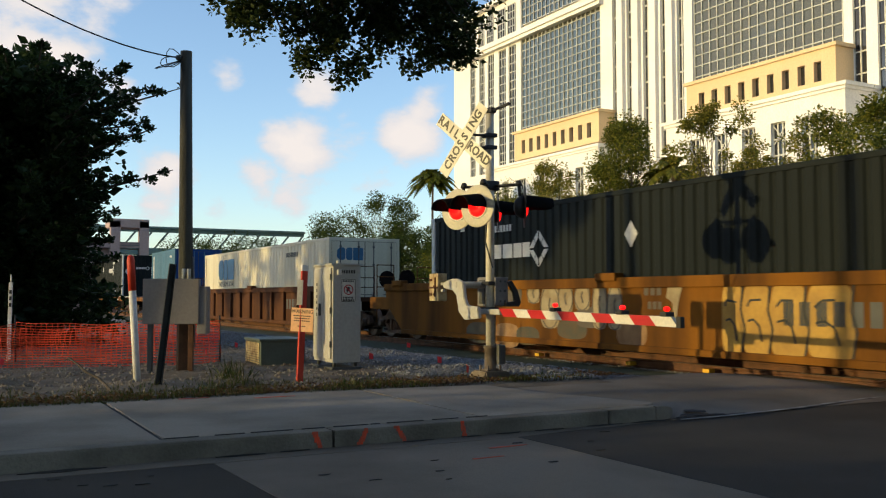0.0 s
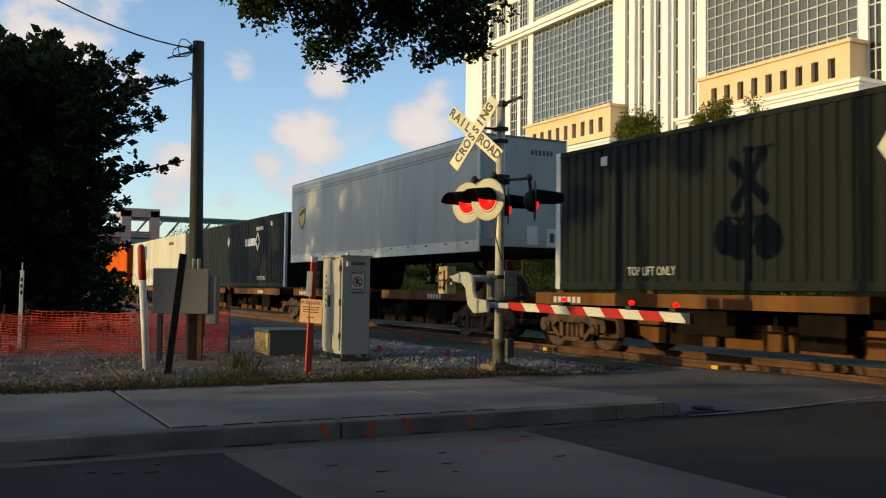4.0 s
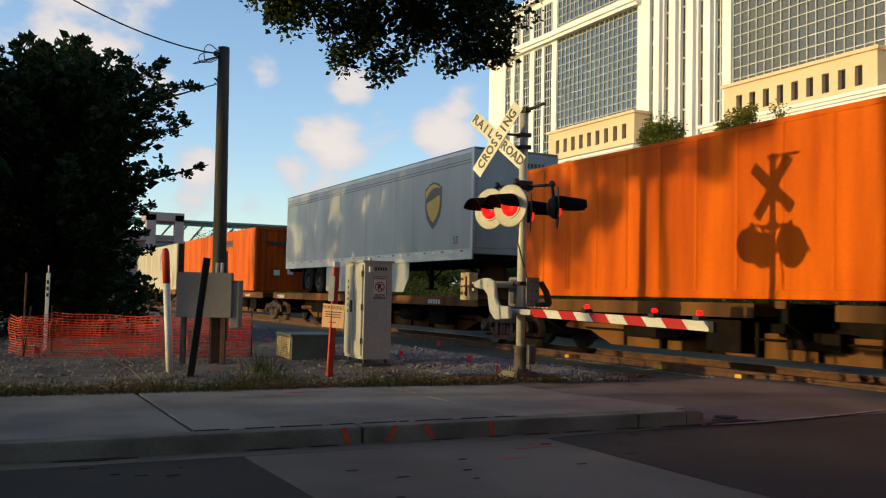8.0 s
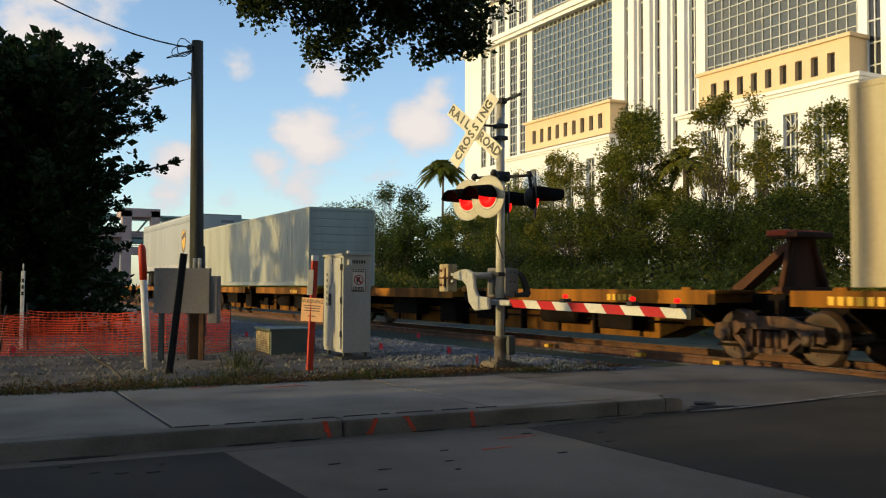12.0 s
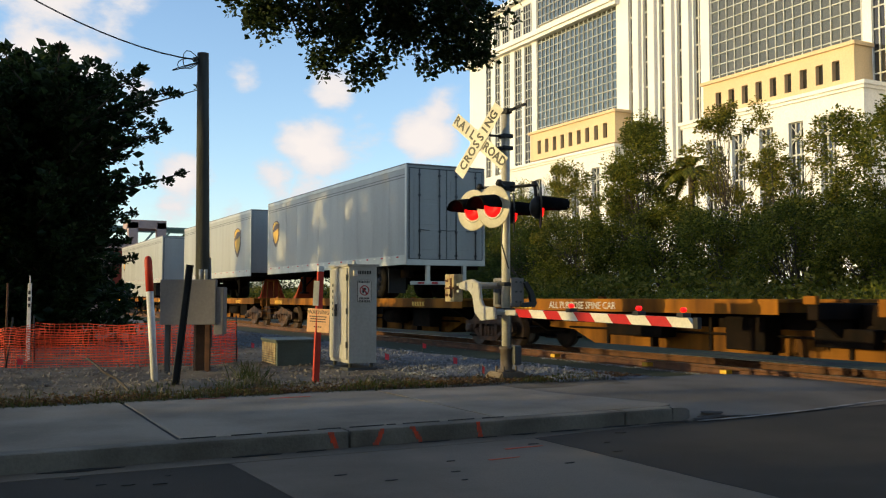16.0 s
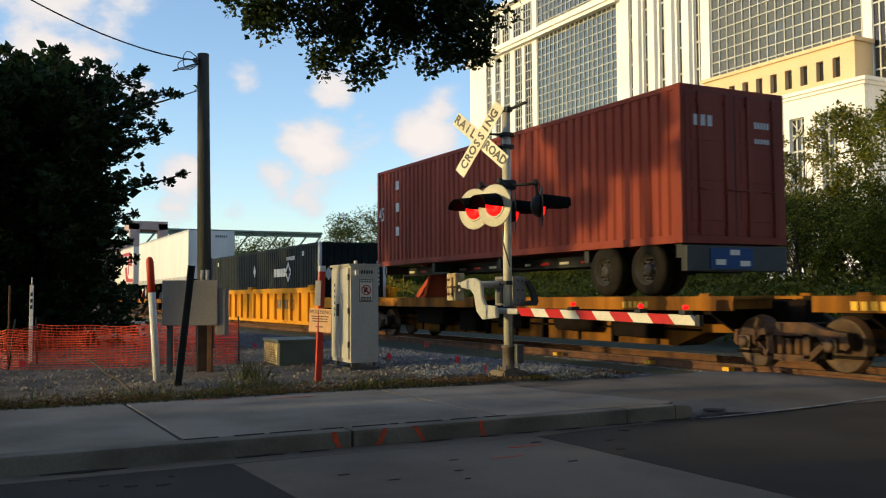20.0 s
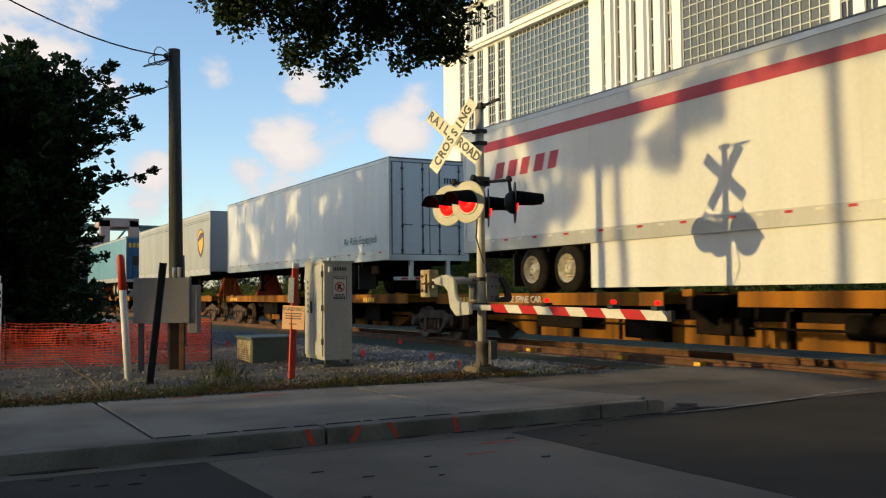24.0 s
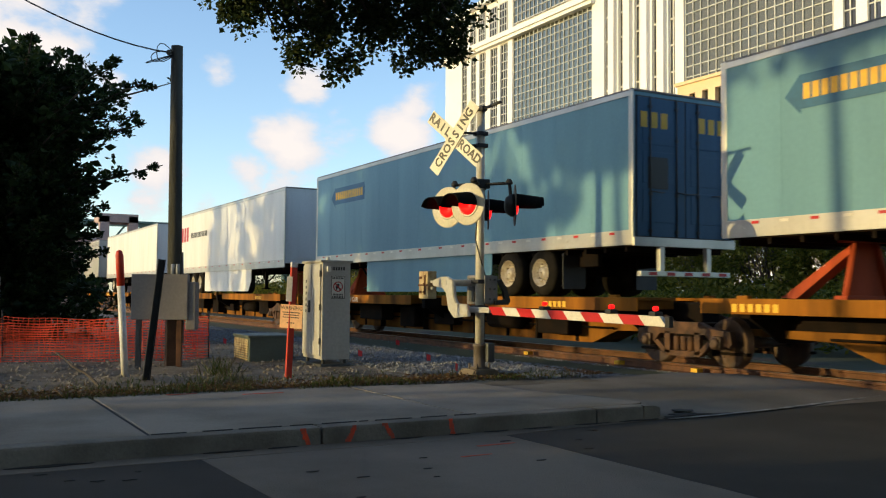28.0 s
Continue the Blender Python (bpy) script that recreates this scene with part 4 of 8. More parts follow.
BLACKBOX = paint("charcoal_container_paint", (0.007, 0.0105, 0.0112), (0.014, 0.018, 0.0178), 0.65)
CREAMBOX = paint("cream_container_paint", (0.62, 0.57, 0.43), (0.46, 0.38, 0.25), mix=0.6)
BLUEBOX = paint("blue_container_paint", (0.065, 0.16, 0.24), (0.05, 0.10, 0.15), mix=0.6)
BLUEDOOR = paint("blue_door_paint", (0.015, 0.055, 0.18))
ORANGEBOX = paint("orange_container_paint", (0.74, 0.135, 0.002), (0.42, 0.060, 0.003), mix=0.85, gloss=0.06)
TANBOX = paint("tan_container_paint", (0.56, 0.50, 0.36), (0.40, 0.30, 0.18), mix=0.7)
# rust brown, darkened further to offset sky fill on the shaded end
RUSTEND = paint("dark_rust_end", (0.085, 0.036, 0.020), (0.03, 0.016, 0.012), mix=0.8, gloss=0.05)
GREYBOX = paint("grey_green_container_paint", (0.40, 0.39, 0.31), (0.27, 0.26, 0.20))
MAROONBOX = paint("maroon_container_paint", (0.25, 0.052, 0.032), (0.15, 0.032, 0.022), mix=0.6, gloss=0.08)
SILVER = paint("grey_trailer_skin", (0.37, 0.36, 0.33), (0.29, 0.275, 0.245), 0.42, 0.5, 0.1)
WHITESKIN = paint("white_trailer_skin", (0.68, 0.66, 0.62), (0.56, 0.52, 0.46), 0.4)
TEALSKIN = paint("pale_blue_trailer_skin", (0.15, 0.30, 0.37), (0.115, 0.235, 0.30), 0.4)
TEALDOOR = paint("blue_trailer_door", (0.045, 0.115, 0.20), (0.03, 0.075, 0.13), 0.45)
RAILALU = paint("aluminium_rail", (0.52, 0.50, 0.46), (0.38, 0.35, 0.30), 0.4, 0.5, 0.5)
SPINEYELLOW = paint("dirty_yellow_car_paint", (0.35, 0.132, 0.014), (0.085, 0.035, 0.010), 0.75, 0.95, scale=1.6, gloss=0.08)
# the yellow car paint darkened for shade on the low sill
SPINESHADE = paint("shaded_ochre_sill_paint", (0.24, 0.098, 0.016), (0.05, 0.024, 0.010), 0.8, 0.9, scale=1.6, gloss=0.06)
SPINEBROWN = paint("brown_car_paint", (0.19, 0.082, 0.026), (0.06, 0.03, 0.014), 0.8, 0.85, scale=1.3, gloss=0.06)
WELLYELLOW = paint("yellow_well_car_paint", (0.66, 0.28, 0.012), (0.42, 0.165, 0.012), 0.65, 0.7, scale=1.4, gloss=0.08)
WELLORANGE = paint("weathered_ochre_car_paint", (0.205, 0.083, 0.012), (0.065, 0.029, 0.010), 0.75, 0.95, scale=1.0, gloss=0.05)
WELLBROWN = paint("rusty_brown_car_paint", (0.10, 0.043, 0.020), (0.05, 0.025, 0.015), 0.8, 0.8, gloss=0.05)
# grime and shade in one colour, for the dark under cars and trailers
UNDER = surf("grimy_shaded_underframe", (0.007, 0.0055, 0.005), 0.9, col2=(0.020, 0.012, 0.008), scale=3, mix=0.7, fine=30, bump=0.3, gloss=0.08)
WHEELSTEEL = surf("worn_wheel_steel", (0.085, 0.045, 0.024), 0.6, metal=0.3, col2=(0.03, 0.02, 0.014), scale=5, mix=0.8, fine=30, bump=0.1)
SIDEFRAME = surf("rusty_side_frame", (0.105, 0.044, 0.016), 0.8, col2=(0.020, 0.012, 0.008), scale=4, mix=0.85, fine=30, bump=0.25)
TREAD = surf("bright_wheel_tread", (0.45, 0.42, 0.38), 0.3, metal=0.9, fine=40, bump=0.03)
TYRE = surf("tyre_rubber", (0.011, 0.0095, 0.008), 0.95, col2=(0.026, 0.021, 0.015), scale=4, mix=0.7, fine=40, bump=0.3, gloss=0.08)
RIM = surf("pale_wheel_rim", (0.50, 0.45, 0.36), 0.5, metal=0.1, col2=(0.22, 0.15, 0.09), scale=6, mix=0.7, fine=30, bump=0.1)
DARKRIM = surf("dark_wheel_rim", (0.025, 0.02, 0.016), 0.7, col2=(0.012, 0.01, 0.009), scale=6, fine=30, bump=0.1)
HITCHRED = paint("red_hitch_paint", (0.44, 0.075, 0.026), (0.15, 0.035, 0.02), 0.7, 0.7)
# rusty hitch colour with shade put into it
HITCHSHADE = paint("rusty_shaded_hitch", (0.10, 0.04, 0.02), (0.03, 0.02, 0.014), 0.8, 0.8)
LOGOWHITE = surf("white_decal", (0.58, 0.57, 0.54), 0.5, col2=(0.38, 0.37, 0.35), scale=3, fine=20, bump=0)
LOGOBLUE = surf("blue_decal", (0.014, 0.11, 0.22), 0.5, fine=20, bump=0)
LOGOBROWN = surf("brown_decal", (0.085, 0.040, 0.018), 0.5, fine=20, bump=0)
LOGOGOLD = surf("gold_decal", (0.72, 0.40, 0.02), 0.5, fine=20, bump=0)
LOGOOCHRE = surf("ochre_spray", (0.42, 0.24, 0.03), 0.6, col2=(0.27, 0.14, 0.025), scale=2, mix=0.7, fine=14, bump=0.03)
GREYSPRAY = surf("grey_spray", (0.085, 0.068, 0.05), 0.6, col2=(0.05, 0.038, 0.028), scale=4, fine=14, bump=0.03)
PALESPRAY = surf("pale_olive_spray", (0.31, 0.25, 0.15), 0.65, col2=(0.20, 0.14, 0.07), scale=3, mix=0.8, fine=14, bump=0.03)
TANSPRAY = surf("tan_spray", (0.27, 0.15, 0.06), 0.65, col2=(0.17, 0.085, 0.03), scale=3, mix=0.8, fine=14, bump=0.03)
CAMO = surf("dull_green_patch", (0.045, 0.042, 0.026), 0.65, col2=(0.085, 0.052, 0.022), scale=3, mix=0.8, fine=14, bump=0.03)
LOGORED = surf("red_decal", (0.42, 0.02, 0.035), 0.5, fine=20, bump=0)
LOGOGREEN = surf("green_decal", (0.03, 0.14, 0.07), 0.5, fine=20, bump=0)
LOGOYELLOW = surf("yellow_decal", (0.80, 0.45, 0.03), 0.5, fine=20, bump=0)
MOVERS = []          # (object, front along the train)


def rolling(ob, s):
    MOVERS.append((ob, s))
    return ob


W = 1.30             # half width of boxes


def corrugated(bm, y0, y1, z0, z1, x, out, pitch, deep, flat=0.5):
    """A pressed sheet wall on the side x, ribs upright."""
    n = max(2, round((y1 - y0) / pitch))
    step = (y1 - y0) / n
    cols = []
    for i in range(n):
        a = y0 + i * step
        w = step * flat
        r = (step - w) / 2
        cols += [(a, 0), (a + w, 0), (a + w + r * 0.6, deep), (a + step - r * 0.6, deep)]
    cols.append((y1, 0))
    lo = [bm.verts.new((x - out * d, y, z0)) for y, d in cols]
    hi = [bm.verts.new((x - out * d, y, z1)) for y, d in cols]
    for i in range(len(cols) - 1):
        bm.faces.new((lo[i], lo[i + 1], hi[i + 1], hi[i]))


def box_shell(ob, mat, L, H, ribs, pitch, deep):
    """The skin of a container: two sides, roof and floor; flat sides carry upright ribs."""
    rib = None
    for side in (-1, 1):
        bm = bmesh.new()
        if ribs:
            corrugated(bm, 0.1, L - 0.1, 0.14, H - 0.08, side * (W - 0.012), side, pitch, deep)
        else:
            box(bm, side * (W - 0.02) - 0.008, side * (W - 0.02) + 0.008, 0.1, L - 0.1, 0.1, H - 0.06)
        wall = part("side_wall", bm, mat, ob)
        if not ribs:
            n = round((L - 0.2) / pitch)
            if rib is None:
                bm = bmesh.new()
                rbox(bm, -0.012, 0.012, -0.035, 0.035, 0.12, H - 0.08, 0.006)
                rib = mesh_of("side_rib", bm, mat)
            for i in range(1, n):
                r = new("side_rib", rib)
                r.parent = wall
                r.location = (side * (W - 0.012), 0.1 + (L - 0.2) * i / n, 0)
    bm = bmesh.new()
    box(bm, -W + 0.03, W - 0.03, 0.06, L - 0.06, H - 0.06, H - 0.015)
    part("roof", bm, mat, ob)
    bm = bmesh.new()
    box(bm, -W + 0.03, W - 0.03, 0.06, L - 0.06, 0.05, 0.14)
    part("floor", bm, mat, ob)


def doors_front(parent, L, H, mat, rods=4, z0=0.0, rodmat=None):
    """Two door leaves with lock rods, on the end that leads."""
    bm = bmesh.new()
    box(bm, -W + 0.08, W - 0.08, 0.004, 0.0195, z0 + 0.12, H - 0.10)
    part("door_seal", bm, GREYDARK, parent, "dark rubber door seal")
    leaves = ((-W + 0.105, -0.016), (0.016, W - 0.105)) if rods else ((-W + 0.12, W - 0.12),)
    for k, (a, b) in enumerate(leaves):
        bm = bmesh.new()
        rbox(bm, a, b, -0.010, 0.012, z0 + 0.15, H - 0.13, 0.006)
        if not rods:
            for i in range(5):
                z = z0 + 0.2 + (H - z0 - 0.4) * i / 5
                rbox(bm, a + 0.01, b - 0.01, -0.014, -0.004, z, z + (H - z0 - 0.4) / 5 - 0.012, 0.004)
        if rods:
            for i in range(3):
                z = z0 + 0.35 + (H - z0 - 0.7) * (i + 0.5) / 3
                rbox(bm, a + 0.12, b - 0.12, -0.018, -0.004, z - 0.3, z + 0.3, 0.006)
        leaf = part("door_leaf", bm, mat, parent)
        for x in ((a + 0.30, b - 0.22) if rods == 4 else ()):
            bm = bmesh.new()
            tube(bm, (x, -0.028, z0 + 0.14), (x, -0.028, H - 0.12), 0.018, seg=8)
            for z in (z0 + 0.25, z0 + 0.95, H - 0.9, H - 0.3):
                rbox(bm, x - 0.04, x + 0.04, -0.04, 0.0, z - 0.03, z + 0.03, 0.006)
            tube(bm, (x, -0.045, z0 + 1.0), (x + 0.32 * (1 if k == 0 else -1), -0.045, z0 + 0.98), 0.012, seg=6)
            part("lock_rod", bm, rodmat or RAILALU, leaf, "lock rod with handle")


def container(s, L, H, z, mat, label, ribs=True, pitch=0.28, deep=0.036, posts=None, front="plain", front_mat=None, top_fit=True, rodmat=None):
    ob = rolling(thing("freight_container", label, "container", "train load", at=pose(TRACK_X, s, z)), s)
    box_shell(ob, mat, L, H, ribs, pitch, deep)
    fm = front_mat or mat
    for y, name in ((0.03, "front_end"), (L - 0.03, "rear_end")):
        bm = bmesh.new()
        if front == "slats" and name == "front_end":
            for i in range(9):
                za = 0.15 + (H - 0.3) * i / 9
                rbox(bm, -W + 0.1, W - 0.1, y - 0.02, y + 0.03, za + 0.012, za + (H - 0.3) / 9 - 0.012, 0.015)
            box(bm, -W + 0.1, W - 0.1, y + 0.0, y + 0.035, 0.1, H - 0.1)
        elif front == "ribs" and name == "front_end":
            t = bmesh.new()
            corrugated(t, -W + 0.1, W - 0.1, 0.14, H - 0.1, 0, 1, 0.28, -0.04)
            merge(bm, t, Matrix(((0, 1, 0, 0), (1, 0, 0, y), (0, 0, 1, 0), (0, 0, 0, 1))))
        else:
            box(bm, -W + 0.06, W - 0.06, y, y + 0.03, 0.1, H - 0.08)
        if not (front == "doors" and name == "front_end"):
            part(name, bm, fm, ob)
        else:
            bm.free()
    if front == "doors":
        doors_front(ob, L, H, fm, rodmat=rodmat or mat)
    lifts = [(0.0, 0.0)]
    pm = posts or mat
    for y in (0.0, L):
        for side in (-1, 1):
            bm = bmesh.new()
            a, b = (0.0, 0.16) if y == 0 else (-0.16, 0.0)
            rbox(bm, side * W - 0.10 if side > 0 else -W, side * W if side > 0 else -W + 0.10, y + a, y + b, 0, H, 0.012)
            part("corner_post", bm, pm, ob, "pale corner post" if posts else "")
    if L > 14 and top_fit:
        for y in (1.98, L - 1.98):
            for side in (-1, 1):
                bm = bmesh.new()
                rbox(bm, side * (W - 0.02) - 0.02, side * (W - 0.02) + 0.02, y - 0.055, y + 0.055, 0.02, H - 0.02, 0.008)
                rbox(bm, side * (W - 0.06) - 0.07, side * (W - 0.06) + 0.07, y - 0.09, y + 0.09, H - 0.12, H + 0.01, 0.01)
                part("lift_post", bm, mat, ob)
    for side in (-1, 1):
        for z0, z1, nm in ((0.0, 0.15, "bottom_rail"), (H - 0.10, H - 0.004, "top_rail")):
            bm = bmesh.new()
            rbox(bm, side * (W - 0.035) - 0.035, side * (W - 0.035) + 0.035, 0.16, L - 0.16, z0, z1, 0.012)
            part(nm, bm, mat, ob)
    for z0, z1, nm in ((0.0, 0.15, "front_sill"), (H - 0.12, H - 0.002, "front_header")):
        bm = bmesh.new()
        rbox(bm, -W + 0.1, W - 0.1, 0.0, 0.07, z0, z1, 0.012)
        part(nm, bm, fm, ob)
    return ob


def side(y, z):
    return facing("-x", -W - 0.006, y, z)


def diamond_logo(ob, y, z, size, word=True, face="side"):
    """A white diamond knot of four bars, with plain letter-like bars ahead of it."""
    bm = bmesh.new()
    m = side(y, z) if face == "side" else facing("-y", y, -0.006, z)
    s = size
    # eight plates round an open middle, two to a side
    for sx, sy in ((1, 1), (-1, 1), (-1, -1), (1, -1)):
        prism(bm, [(0.05 * s * sx, 1.0 * s * sy), (0.42 * s * sx, 0.58 * s * sy), (0.24 * s * sx, 0.36 * s * sy), (0.05 * s * sx, 0.58 * s * sy)], m, 0.003)
        prism(bm, [(0.46 * s * sx, 0.54 * s * sy), (0.90 * s * sx, 0.05 * s * sy), (0.50 * s * sx, 0.05 * s * sy), (0.28 * s * sx, 0.32 * s * sy)], m, 0.003)
    if word:
        for x, w in ((-4.55, 0.78), (-3.62, 1.0), (-2.48, 0.82), (-1.56, 0.72)):
            prism(bm, [(x * s, -0.40 * s), ((x + w) * s, -0.40 * s), ((x + w) * s, 0.40 * s), (x * s, 0.40 * s)], m, 0.003)
    return part("side_emblem" if face == "side" else "front_emblem", bm, LOGOWHITE, ob, "white plain diamond emblem with four plain blocks")


def placard(ob, y, z, r, face="side"):
    bm = bmesh.new()
    m = side(y, z) if face == "side" else facing("-y", y, -0.006, z)
    prism(bm, [(0, r), (-r * 0.72, 0), (0, -r), (r * 0.72, 0)], m, 0.004)
    part("placard", bm, LOGOWHITE, ob, "white diamond placard")


def marks(ob, y, z, w, h, n, mat=None, name="number_marks"):
    bar_parts("number_bar", ob, mat or LOGOWHITE, side(y, z), w, h, n)


def dark_box(s, z, name_y, extra=True, mark_off=-0.3):
    ob = container(s, 16.154, 2.896, z, BLACKBOX, "charcoal corrugated freight container with white diamond emblem on the train", posts=LOGOWHITE, front="ribs")
    diamond_logo(ob, name_y, 1.89, 0.40)
    marks(ob, name_y + mark_off, 2.42, 1.0, 0.15, 8)
    placard(ob, 8.15, 2.03, 0.26)
    placard(ob, -0.95, 1.75, 0.24, "front")
    diamond_logo(ob, 0.42, 1.98, 0.17, True, "front")
    for x, n in ((0.72, 4), (0.98, 6)):
        bar_parts("number_bar", ob, LOGOWHITE, facing("-y", x, -0.008, 1.75, -90), 0.16 * n, 0.11, n)
    if extra:
        bm = bmesh.new()
        lettering(bm, "TOP LIFT ONLY", 0.17, side(3.05, 0.34), 0.002, narrow=0.8)
        lettering(bm, "TOP LIFT ONLY", 0.17, side(13.1, 0.34), 0.002, narrow=0.8)
        part("handling_note", bm, LOGOWHITE, ob, "white handling words")
    for y in (1.75, 14.5):
        bm = bmesh.new()
        prism(bm, [(-0.1, -0.09), (0.1, -0.09), (0.1, 0.09), (-0.1, 0.09)], side(y, 2.55), 0.003)
        part("small_plate", bm, LOGOWHITE, ob)
    return ob


def blue_mark(bm, m, w, h):
    """Three plain heavy blocks with cut corners, close together: an emblem without letters."""
    for k, (x0, x1) in enumerate(((-0.5, -0.19), (-0.165, 0.09), (0.11, 0.5))):
        a, b, q = x0 * w, x1 * w, h * (0.24, 0.16, 0.05)[k]
        prism(bm, [(a + q, -h / 2), (b - q * 0.5, -h / 2), (b, -h / 2 + q * 0.5), (b, h / 2 - q * 0.5), (b - q * 0.5, h / 2), (a + q, h / 2), (a, h / 2 - q), (a, -h / 2 + q)], m, 0.003)


def cream_box(s, z, low):
    ob = container(s, 16.154, 2.896, z, CREAMBOX, "cream corrugated freight container with a heavy blue emblem on the train", front="doors", rodmat=GREYDARK, pitch=0.34, deep=0.03)
    bm = bmesh.new()
    blue_mark(bm, side(12.4, 2.12), 2.5, 0.9)
    blue_mark(bm, facing("-y", -0.55, -0.02, 2.35), 0.95, 0.42)
    part("emblem", bm, LOGOBLUE, ob, "plain blue block emblem")
    bm = bmesh.new()
    lettering(bm, "INTERMODAL", 0.23, side(12.36, 1.47), 0.002, narrow=1.28)
    part("words", bm, GREYDARK, ob, "grey words")
    marks(ob, 3.6, 2.45, 1.3, 0.17, 8, GREYDARK)
    if not low:
        bm = bmesh.new()
        lettering(bm, "53'", 0.28, side(15.06, 0.67), 0.002)
        part("length_mark", bm, GREYDARK, ob, "grey length figure")
        bm = bmesh.new()
        old = None
        for i in range(160):
            a = i / 159
            p = (-11.0 + 2.9 * a + 0.22 * math.sin(a * 47), 0.72 + 0.22 * math.sin(a * 61 + 1) + 0.09 * math.sin(a * 23))
            if old:
                d = Vector((p[0] - old[0], p[1] - old[1]))
                o = Vector((-d.y, d.x)).normalized() * 0.011
                prism(bm, [(old[0] - o.x, old[1] - o.y), (p[0] - o.x, p[1] - o.y), (p[0] + o.x, p[1] + o.y), (old[0] + o.x, old[1] + o.y)], side(0, 0), 0.002)
            old = p
        part("scribble", bm, GREYDARK, ob, "looping dark spray scribble")
    return ob


def shield(ob, y, z, h):
    bm = bmesh.new()
    s = h / 2
    outer = [(-0.78, 0.72), (-0.4, 0.9), (0, 0.97), (0.4, 0.9), (0.78, 0.72), (0.78, -0.1), (0.62, -0.5), (0.3, -0.82), (0, -1.0), (-0.3, -0.82), (-0.62, -0.5), (-0.78, -0.1)]
    prism(bm, [(x * s, q * s) for x, q in outer], side(y, z), 0.004)
    p = part("shield_emblem", bm, LOGOBROWN, ob, "brown shield with gold shapes")
    bm = bmesh.new()
    m = Matrix.Translation((-0.005, 0, 0)) @ side(y, z)
    prism(bm, [(x * s, q * s) for x, q in ((-0.7, 0.62), (-0.4, 0.82), (0, 0.9), (0.4, 0.82), (0.7, 0.68), (0.35, 0.72), (0, 0.7), (-0.35, 0.58), (-0.7, 0.32))], m, 0.003)
    prism(bm, [(x * s, q * s) for x, q in ((-0.6, 0.12), (0.6, 0.40), (0.6, -0.06), (0.45, -0.36), (0.2, -0.6), (0, -0.72), (-0.2, -0.6), (-0.45, -0.36), (-0.6, -0.06))], m, 0.003)
    part("gold_field", bm, LOGOGOLD, p, "gold shapes on the shield")


def road_wheel(ob, x, y, r=0.5, rim=None):
    bm = bmesh.new()
    lathe(bm, "x", [(r * 0.58, -0.02), (r * 0.8, -0.01), (r * 0.95, 0.02), (r, 0.07), (r, 0.22), (r * 0.94, 0.27), (r * 0.6, 0.28)], 28, pose(x, y, 0.51), False)
    t = part("tyre", bm, TYRE, ob)
    bm = bmesh.new()
    lathe(bm, "x", [(r * 0.595, -0.022), (r * 0.56, -0.015), (r * 0.53, 0.11), (r * 0.36, 0.13), (r * 0.30, 0.10), (r * 0.24, 0.03), (r * 0.19, 0.0), (0.02, -0.005)], 24, pose(x, y, 0.51), False)
    for i in range(10):
        a = i * math.tau / 10
        tube(bm, (x + 0.02, y + 0.19 * math.cos(a), 0.51 + 0.19 * math.sin(a)), (x + 0.1, y + 0.19 * math.cos(a), 0.51 + 0.19 * math.sin(a)), 0.02, seg=5)
    part("rim", bm, rim or DARKRIM, t, "dished steel wheel rim")


